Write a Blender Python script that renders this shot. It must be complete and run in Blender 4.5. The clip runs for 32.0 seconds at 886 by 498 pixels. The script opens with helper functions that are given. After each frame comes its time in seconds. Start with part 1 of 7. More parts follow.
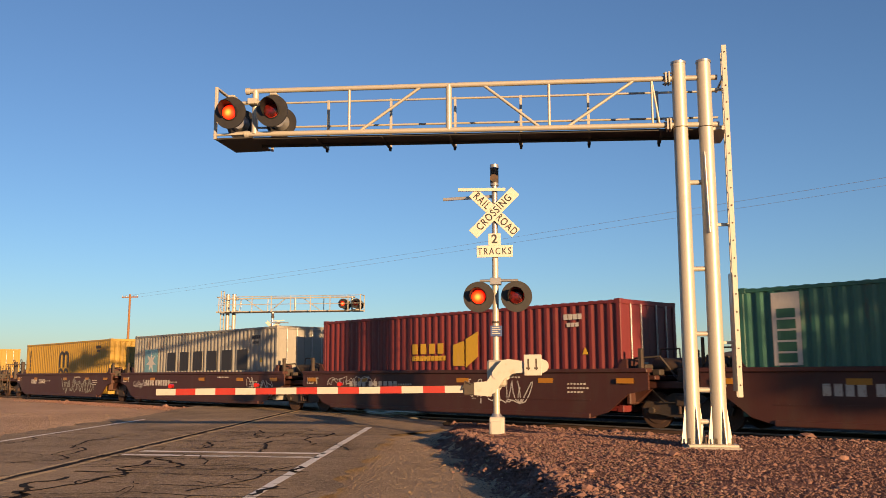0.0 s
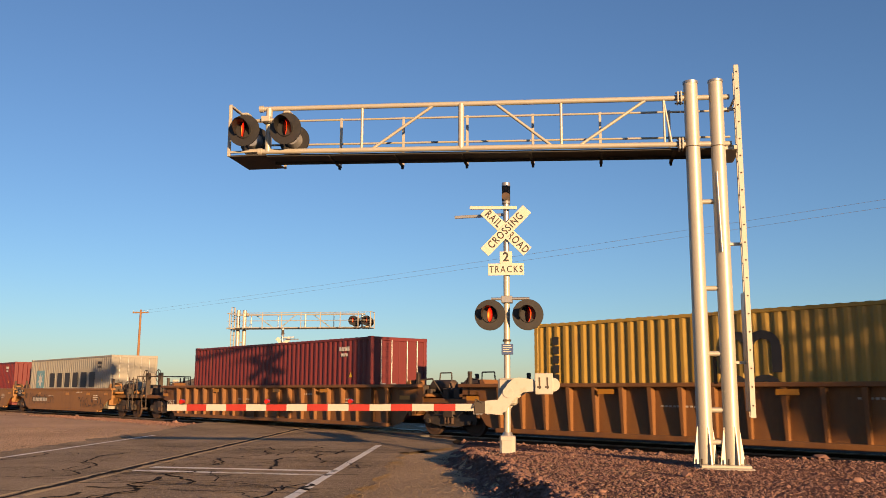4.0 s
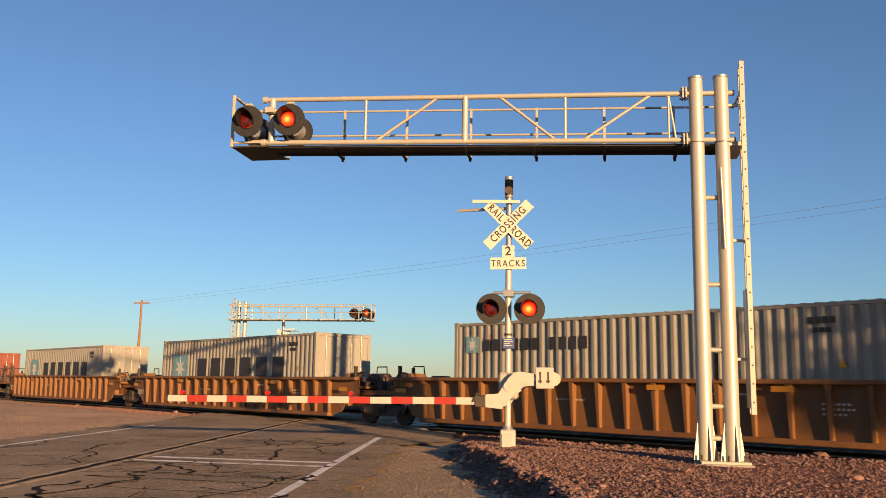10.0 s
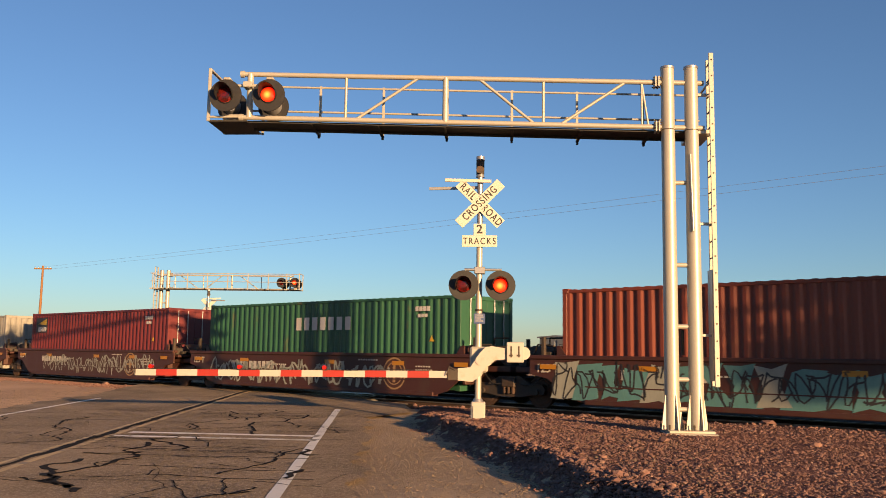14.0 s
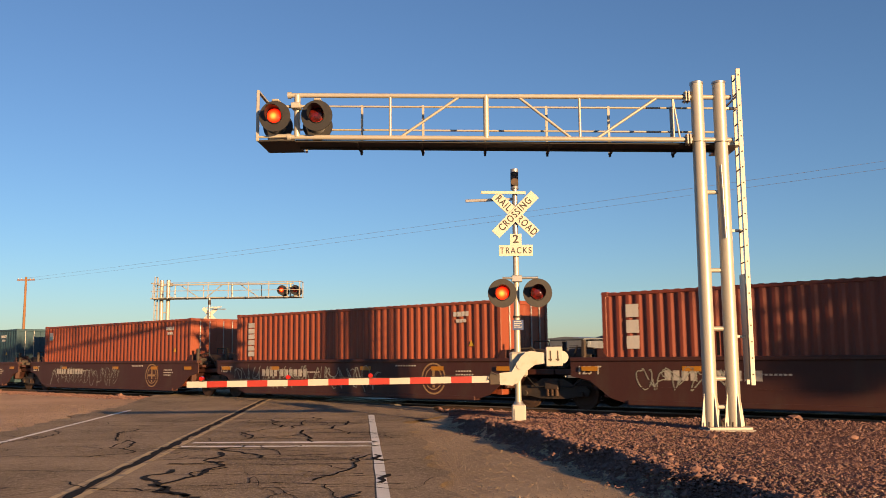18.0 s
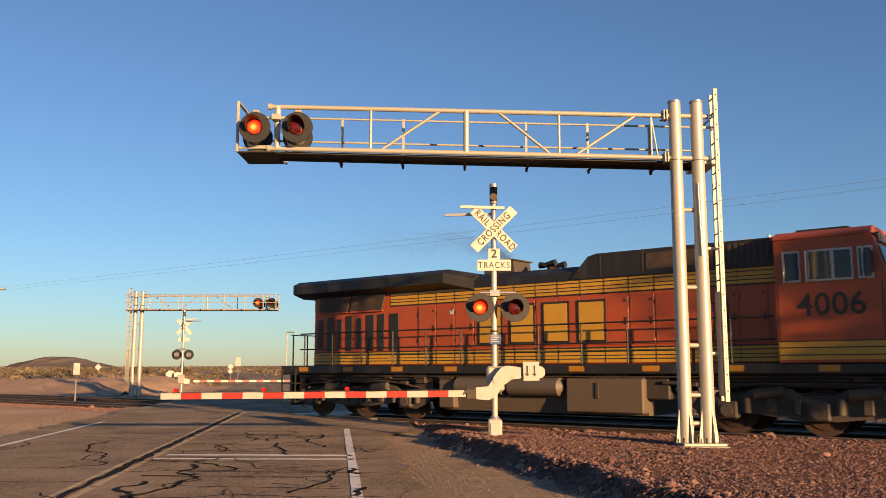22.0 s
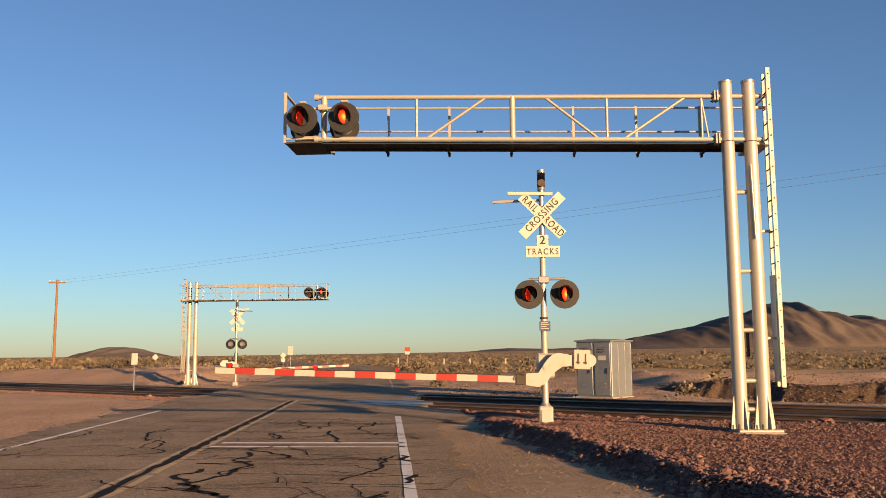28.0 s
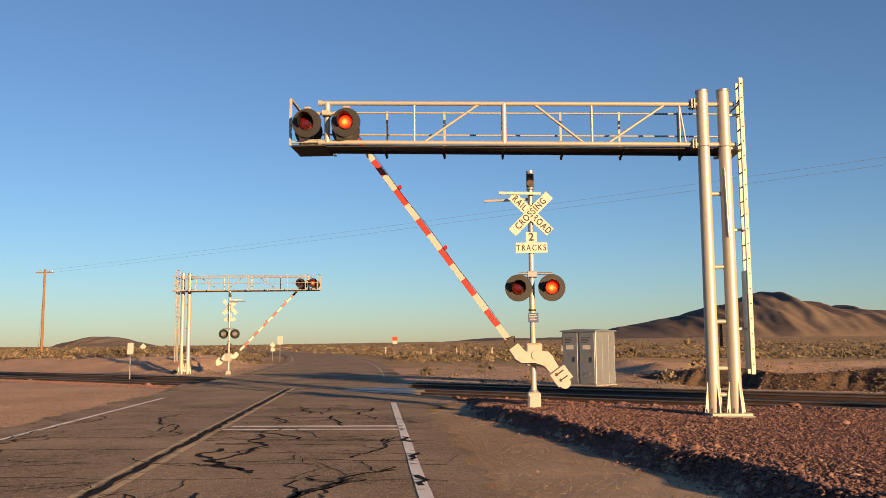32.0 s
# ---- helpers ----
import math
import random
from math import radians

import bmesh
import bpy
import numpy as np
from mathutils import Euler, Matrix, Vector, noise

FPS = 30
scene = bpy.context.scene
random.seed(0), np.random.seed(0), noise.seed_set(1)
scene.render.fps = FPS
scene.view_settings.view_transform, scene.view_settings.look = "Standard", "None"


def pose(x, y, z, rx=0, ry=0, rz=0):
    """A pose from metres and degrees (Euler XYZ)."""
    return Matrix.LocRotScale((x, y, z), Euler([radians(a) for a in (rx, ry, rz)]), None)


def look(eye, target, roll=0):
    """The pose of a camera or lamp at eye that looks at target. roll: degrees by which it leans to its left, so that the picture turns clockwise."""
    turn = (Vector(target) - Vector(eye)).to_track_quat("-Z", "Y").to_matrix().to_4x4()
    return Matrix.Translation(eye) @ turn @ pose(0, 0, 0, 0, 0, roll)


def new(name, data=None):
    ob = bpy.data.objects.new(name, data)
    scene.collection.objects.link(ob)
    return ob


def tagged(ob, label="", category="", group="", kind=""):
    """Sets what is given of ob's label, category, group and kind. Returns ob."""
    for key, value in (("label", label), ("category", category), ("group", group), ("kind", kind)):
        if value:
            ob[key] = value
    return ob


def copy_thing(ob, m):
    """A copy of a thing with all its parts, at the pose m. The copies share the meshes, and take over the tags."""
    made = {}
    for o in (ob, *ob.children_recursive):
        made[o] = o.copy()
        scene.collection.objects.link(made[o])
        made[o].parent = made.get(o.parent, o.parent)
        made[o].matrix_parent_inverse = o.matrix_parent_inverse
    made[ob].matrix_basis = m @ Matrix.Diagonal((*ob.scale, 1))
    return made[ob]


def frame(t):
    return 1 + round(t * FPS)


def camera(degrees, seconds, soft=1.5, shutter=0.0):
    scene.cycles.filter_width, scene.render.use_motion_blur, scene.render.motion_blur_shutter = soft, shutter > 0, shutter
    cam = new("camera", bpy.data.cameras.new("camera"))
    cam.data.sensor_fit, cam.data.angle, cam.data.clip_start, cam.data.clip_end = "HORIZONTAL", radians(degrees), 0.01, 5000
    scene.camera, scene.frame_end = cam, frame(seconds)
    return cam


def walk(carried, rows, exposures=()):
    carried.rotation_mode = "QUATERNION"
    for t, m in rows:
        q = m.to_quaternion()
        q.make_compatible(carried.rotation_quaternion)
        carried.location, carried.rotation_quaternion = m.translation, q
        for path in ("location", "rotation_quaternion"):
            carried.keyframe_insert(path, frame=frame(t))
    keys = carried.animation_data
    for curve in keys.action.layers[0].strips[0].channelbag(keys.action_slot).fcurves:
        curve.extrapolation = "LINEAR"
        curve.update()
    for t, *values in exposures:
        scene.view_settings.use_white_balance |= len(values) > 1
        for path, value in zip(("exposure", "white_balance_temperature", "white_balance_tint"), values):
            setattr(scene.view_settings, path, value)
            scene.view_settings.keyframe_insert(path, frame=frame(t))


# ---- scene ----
cam = camera(54.5, 32.0, soft=0.75, shutter=0.05)
PATH = [
    (0, (1.713, -17.039, 1.403), (1.395, -15.084, 1.682), -0.1),
    (0.5, (1.704, -17.037, 1.401), (1.377, -15.085, 1.685), -0.0),
    (1, (1.698, -17.046, 1.393), (1.376, -15.094, 1.685), 0.2),
    (1.5, (1.697, -17.052, 1.393), (1.372, -15.101, 1.693), 0.6),
    (2, (1.699, -17.064, 1.394), (1.359, -15.117, 1.699), 0.9),
    (2.5, (1.682, -17.08, 1.403), (1.328, -15.136, 1.714), 0.7),
    (3, (1.682, -17.071, 1.398), (1.338, -15.127, 1.717), 0.5),
    (3.5, (1.684, -17.072, 1.41), (1.344, -15.127, 1.73), 0.3),
    (5.5, (1.688, -17.047, 1.39), (1.349, -15.099, 1.692), 0.4),
    (6, (1.67, -17.042, 1.385), (1.332, -15.092, 1.678), 0.2),
    (6.5, (1.686, -17.022, 1.383), (1.349, -15.071, 1.668), 0.2),
    (7, (1.673, -17.036, 1.385), (1.34, -15.085, 1.671), 0.5),
    (7.5, (1.664, -17.04, 1.398), (1.316, -15.092, 1.688), 0.7),
    (8, (1.666, -17.075, 1.399), (1.309, -15.129, 1.691), 0.8),
    (8.5, (1.664, -17.052, 1.39), (1.31, -15.105, 1.683), 0.8),
    (9, (1.66, -17.054, 1.386), (1.312, -15.108, 1.688), 0.8),
    (9.5, (1.661, -17.053, 1.386), (1.315, -15.107, 1.696), 0.8),
    (10, (1.664, -17.053, 1.396), (1.321, -15.106, 1.701), 1.0),
    (10.5, (1.597, -17.119, 1.404), (1.299, -15.164, 1.705), 0.7),
    (11, (1.446, -17.105, 1.415), (1.203, -15.14, 1.698), -0.2),
    (11.5, (1.335, -17.14, 1.409), (1.152, -15.165, 1.668), 0.1),
    (12, (1.216, -17.283, 1.423), (1.046, -15.302, 1.647), -0.1),
    (12.5, (1.001, -17.338, 1.435), (0.836, -15.358, 1.659), -0.4),
    (13, (0.782, -17.397, 1.47), (0.64, -15.416, 1.708), -0.3),
    (13.5, (0.618, -17.51, 1.479), (0.47, -15.528, 1.704), 0.6),
    (14, (0.401, -17.611, 1.514), (0.271, -15.629, 1.748), 0.9),
    (14.5, (0.168, -17.633, 1.521), (0.052, -15.65, 1.756), 0.6),
    (15, (0.049, -17.81, 1.541), (-0.075, -15.827, 1.764), 1.3),
    (15.5, (-0.147, -17.948, 1.554), (-0.23, -15.966, 1.809), 0.7),
    (17.5, (-0.796, -18.418, 1.626), (-0.809, -16.434, 1.877), -0.5),
    (18, (-0.84, -18.418, 1.616), (-0.918, -16.433, 1.853), -0.5),
    (18.5, (-0.84, -18.446, 1.626), (-0.941, -16.464, 1.877), -0.1),
    (19, (-0.838, -18.445, 1.647), (-0.933, -16.465, 1.911), -0.1),
    (19.5, (-0.882, -18.467, 1.671), (-0.948, -16.487, 1.941), 0.3),
    (20, (-0.857, -18.453, 1.643), (-0.916, -16.472, 1.911), 0.2),
    (20.5, (-0.852, -18.439, 1.641), (-0.906, -16.457, 1.901), 0.1),
    (21, (-0.843, -18.446, 1.659), (-0.897, -16.464, 1.918), 0.1),
    (21.5, (-0.867, -18.443, 1.664), (-0.914, -16.461, 1.927), 0.2),
    (22, (-0.865, -18.437, 1.583), (-0.89, -16.455, 1.855), 0.1),
    (22.5, (-0.863, -18.43, 1.596), (-0.868, -16.447, 1.855), 0.0),
    (23, (-0.857, -18.418, 1.597), (-0.862, -16.433, 1.847), 0.3),
    (23.5, (-0.855, -18.419, 1.595), (-0.876, -16.435, 1.845), 0.2),
    (24, (-0.86, -18.418, 1.601), (-0.896, -16.434, 1.853), -0.0),
    (24.5, (-0.851, -18.437, 1.592), (-0.902, -16.453, 1.846), 0.0),
    (25, (-0.852, -18.429, 1.595), (-0.918, -16.446, 1.846), -0.2),
    (25.5, (-0.857, -18.445, 1.596), (-0.943, -16.462, 1.841), -0.1),
    (26, (-0.872, -18.436, 1.592), (-0.989, -16.454, 1.833), -0.1),
    (26.5, (-0.865, -18.414, 1.586), (-1.0, -16.433, 1.821), -0.2),
    (28.5, (-0.854, -18.408, 1.596), (-0.991, -16.429, 1.85), -0.4),
    (29, (-0.849, -18.421, 1.605), (-0.973, -16.443, 1.878), -0.2),
    (29.5, (-0.861, -18.424, 1.601), (-0.963, -16.447, 1.887), -0.3),
    (30, (-0.877, -18.504, 1.597), (-0.992, -16.527, 1.879), -0.5),
    (30.5, (-0.835, -18.774, 1.582), (-1.013, -16.799, 1.839), -0.6),
    (31, (-0.876, -18.989, 1.6), (-1.037, -17.012, 1.852), -0.3),
    (31.5, (-0.986, -19.278, 1.579), (-1.096, -17.295, 1.815), -0.4),
    (32, (-0.98, -19.619, 1.594), (-1.085, -17.634, 1.813), -0.4),
]
walk(cam, [(t, look(eye, target, roll)) for t, eye, target, roll in PATH], exposures=[(t, stops, 8800, 22) for t, stops in ((0, 1.2), (18.5, 1.22), (20, 1.22), (20.7, 1.36), (21.4, 1.36), (22.4, 1.2), (32, 1.2))])

# ---------------------------------------------------------------- light
SUN_ELEV, SUN_FROM = radians(7.5), Vector((0.594, -0.804, 0.0)).normalized()
world = bpy.data.worlds.new("desert_sky")
world.use_nodes = True
scene.world = world
wn = world.node_tree
sky = wn.nodes.new("ShaderNodeTexSky")
sky.sky_type = "NISHITA"
sky.sun_disc = False
sky.sun_elevation = SUN_ELEV
sky.sun_rotation = math.atan2(SUN_FROM.x, SUN_FROM.y)
sky.altitude, sky.air_density, sky.dust_density, sky.ozone_density = 600, 1.0, 0.35, 5.0
wn.links.new(sky.outputs["Color"], wn.nodes["Background"].inputs["Color"])
wn.nodes["Background"].inputs["Strength"].default_value = 0.09
sun = new("sun", bpy.data.lights.new("sun", "SUN"))
sun.data.energy, sun.data.angle, sun.data.color = 5.0, radians(0.53), (1.0, 0.71, 0.41)
sun.matrix_world = look(SUN_FROM * math.cos(SUN_ELEV) * 50 + Vector((0, 0, 50 * math.sin(SUN_ELEV))), (0, 0, 0))

# ---------------------------------------------------------------- materials


def nodes_of(name):
    m = bpy.data.materials.new(name)
    m.use_nodes = True
    return m, m.node_tree.nodes, m.node_tree.links, m.node_tree.nodes["Principled BSDF"]


def surface(name, color, rough=0.6, metal=0.0, vary=0.12, scale=6.0, stain=None, stain_scale=1.2, stain_cut=(0.55, 0.75),
            bump=0.15, bump_scale=60.0, per_object=0.0, stretch=(1, 1, 1)):
    """Paint, metal, earth: a base colour with fine grain, broad variation, stains of their own colour and fine relief."""
    m, n, l, p = nodes_of(name)
    tc = n.new("ShaderNodeTexCoord")
    mp = n.new("ShaderNodeMapping")
    mp.inputs["Scale"].default_value = stretch
    l.new(tc.outputs["Object"], mp.inputs["Vector"])
    vec = mp.outputs["Vector"]
    fine = n.new("ShaderNodeTexNoise")
    fine.inputs["Scale"].default_value, fine.inputs["Detail"].default_value = scale * 8, 6
    broad = n.new("ShaderNodeTexNoise")
    broad.inputs["Scale"].default_value, broad.inputs["Detail"].default_value = scale / 6, 4
    l.new(vec, fine.inputs["Vector"]), l.new(vec, broad.inputs["Vector"])
    add = n.new("ShaderNodeMath")
    add.operation = "ADD"
    l.new(fine.outputs["Fac"], add.inputs[0]), l.new(broad.outputs["Fac"], add.inputs[1])
    ramp = n.new("ShaderNodeMapRange")
    ramp.inputs["From Min"].default_value, ramp.inputs["From Max"].default_value = 0.6, 1.4
    ramp.inputs["To Min"].default_value, ramp.inputs["To Max"].default_value = 1 - vary, 1 + vary
    l.new(add.outputs[0], ramp.inputs["Value"])
    mul = n.new("ShaderNodeVectorMath")
    mul.operation = "SCALE"
    mul.inputs[0].default_value = color
    l.new(ramp.outputs[0], mul.inputs["Scale"])
    col = mul.outputs[0]
    if per_object:
        info = n.new("ShaderNodeObjectInfo")
        r2 = n.new("ShaderNodeMapRange")
        r2.inputs["To Min"].default_value, r2.inputs["To Max"].default_value = 1 - per_object, 1 + per_object
        l.new(info.outputs["Random"], r2.inputs["Value"])
        m2 = n.new("ShaderNodeVectorMath")
        m2.operation = "SCALE"
        l.new(col, m2.inputs[0]), l.new(r2.outputs[0], m2.inputs["Scale"])
        col = m2.outputs[0]
    if stain:
        st = n.new("ShaderNodeTexNoise")
        st.inputs["Scale"].default_value, st.inputs["Detail"].default_value, st.inputs["Roughness"].default_value = stain_scale, 8, 0.65
        l.new(vec, st.inputs["Vector"])
        cut = n.new("ShaderNodeMapRange")
        cut.inputs["From Min"].default_value, cut.inputs["From Max"].default_value = stain_cut
        l.new(st.outputs["Fac"], cut.inputs["Value"])
        mix = n.new("ShaderNodeMix")
        mix.data_type = "RGBA"
        l.new(cut.outputs[0], mix.inputs["Factor"])
        l.new(col, mix.inputs["A"])
        mix.inputs["B"].default_value = (*stain, 1)
        col = mix.outputs["Result"]
    l.new(col, p.inputs["Base Color"])
    p.inputs["Roughness"].default_value, p.inputs["Metallic"].default_value = rough, metal
    if bump:
        bn = n.new("ShaderNodeTexNoise")
        bn.inputs["Scale"].default_value, bn.inputs["Detail"].default_value = bump_scale, 5
        l.new(vec, bn.inputs["Vector"])
        b = n.new("ShaderNodeBump")
        b.inputs["Strength"].default_value, b.inputs["Distance"].default_value = bump, 0.01
        l.new(bn.outputs["Fac"], b.inputs["Height"]), l.new(b.outputs["Normal"], p.inputs["Normal"])
    return m


def lit_lens():
    """A lamp behind red glass: brightest and most orange at the middle of the lens, deep red at its rim."""
    m, n, l, p = nodes_of("lit_red_lens")
    tc, far, ramp = n.new("ShaderNodeTexCoord"), n.new("ShaderNodeVectorMath"), n.new("ShaderNodeValToRGB")
    flat = n.new("ShaderNodeMapping")
    flat.inputs["Scale"].default_value = (7, 0, 7)
    flat.inputs["Location"].default_value = (0.08, 0, 0.05)
    far.operation = "LENGTH"
    l.new(tc.outputs["Object"], flat.inputs["Vector"]), l.new(flat.outputs["Vector"], far.inputs[0])
    l.new(far.outputs["Value"], ramp.inputs["Fac"])
    e = ramp.color_ramp.elements
    e[0].position, e[0].color = 0.12, (1.0, 0.36, 0.06, 1)
    e[1].position, e[1].color = 0.95, (0.36, 0.006, 0.004, 1)
    mid = ramp.color_ramp.elements.new(0.52)
    mid.color = (1.0, 0.075, 0.016, 1)
    l.new(ramp.outputs["Color"], p.inputs["Emission Color"])
    p.inputs["Base Color"].default_value = (0.3, 0.01, 0.008, 1)
    p.inputs["Emission Strength"].default_value, p.inputs["Roughness"].default_value = 1.1, 0.2
    return m


def ground_material(name, dark, light, pebble, scale=1.0, bump=0.6, grain=1.1):
    """Loose earth: broad tone changes, pebbles of several tints, relief."""
    m, n, l, p = nodes_of(name)
    tc = n.new("ShaderNodeTexCoord")
    big, mid = n.new("ShaderNodeTexNoise"), n.new("ShaderNodeTexNoise")
    big.inputs["Scale"].default_value, big.inputs["Detail"].default_value = 0.25 * scale, 6
    mid.inputs["Scale"].default_value, mid.inputs["Detail"].default_value, mid.inputs["Roughness"].default_value = 5 * scale, 8, 0.7
    vor = n.new("ShaderNodeTexVoronoi")
    vor.inputs["Scale"].default_value = 28 * scale
    for q in (big, mid, vor):
        l.new(tc.outputs["Object"], q.inputs["Vector"])
    mix = n.new("ShaderNodeMix")
    mix.data_type = "RGBA"
    mix.inputs["A"].default_value, mix.inputs["B"].default_value = (*dark, 1), (*light, 1)
    add = n.new("ShaderNodeMath")
    add.operation = "MULTIPLY_ADD"
    add.inputs[1].default_value = 0.6
    tiny = n.new("ShaderNodeTexNoise")
    tiny.inputs["Scale"].default_value, tiny.inputs["Detail"].default_value, tiny.inputs["Roughness"].default_value = 55 * scale, 4, 0.8
    l.new(tc.outputs["Object"], tiny.inputs["Vector"])
    sharp = n.new("ShaderNodeMath")
    sharp.operation = "MULTIPLY_ADD"
    sharp.inputs[1].default_value = grain
    l.new(tiny.outputs["Fac"], sharp.inputs[0]), l.new(mid.outputs["Fac"], sharp.inputs[2])
    l.new(sharp.outputs[0], add.inputs[0]), l.new(big.outputs["Fac"], add.inputs[2])
    rng = n.new("ShaderNodeMapRange")
    rng.inputs["From Min"].default_value, rng.inputs["From Max"].default_value = 0.62 + 0.3 * grain, 0.98 + 0.3 * grain
    l.new(add.outputs[0], rng.inputs["Value"]), l.new(rng.outputs[0], mix.inputs["Factor"])
    sep = n.new("ShaderNodeSeparateColor")
    l.new(vor.outputs["Color"], sep.inputs[0])
    cut = n.new("ShaderNodeMapRange")
    cut.inputs["From Min"].default_value, cut.inputs["From Max"].default_value = 0.62, 0.95
    cut.inputs["To Max"].default_value = 0.75
    l.new(sep.outputs[0], cut.inputs["Value"])
    mx = n.new("ShaderNodeMix")
    mx.data_type = "RGBA"
    l.new(cut.outputs[0], mx.inputs["Factor"]), l.new(mix.outputs["Result"], mx.inputs["A"])
    mx.inputs["B"].default_value = (*pebble, 1)
    l.new(mx.outputs["Result"], p.inputs["Base Color"])
    p.inputs["Roughness"].default_value, p.inputs["Specular IOR Level"].default_value = 0.95, 0.08
    b = n.new("ShaderNodeBump")
    b.inputs["Strength"].default_value, b.inputs["Distance"].default_value = bump, 0.03
    h = n.new("ShaderNodeMath")
    h.operation = "SUBTRACT"
    l.new(mid.outputs["Fac"], h.inputs[0]), l.new(vor.outputs["Distance"], h.inputs[1])
    l.new(h.outputs[0], b.inputs["Height"]), l.new(b.outputs["Normal"], p.inputs["Normal"])
    return m


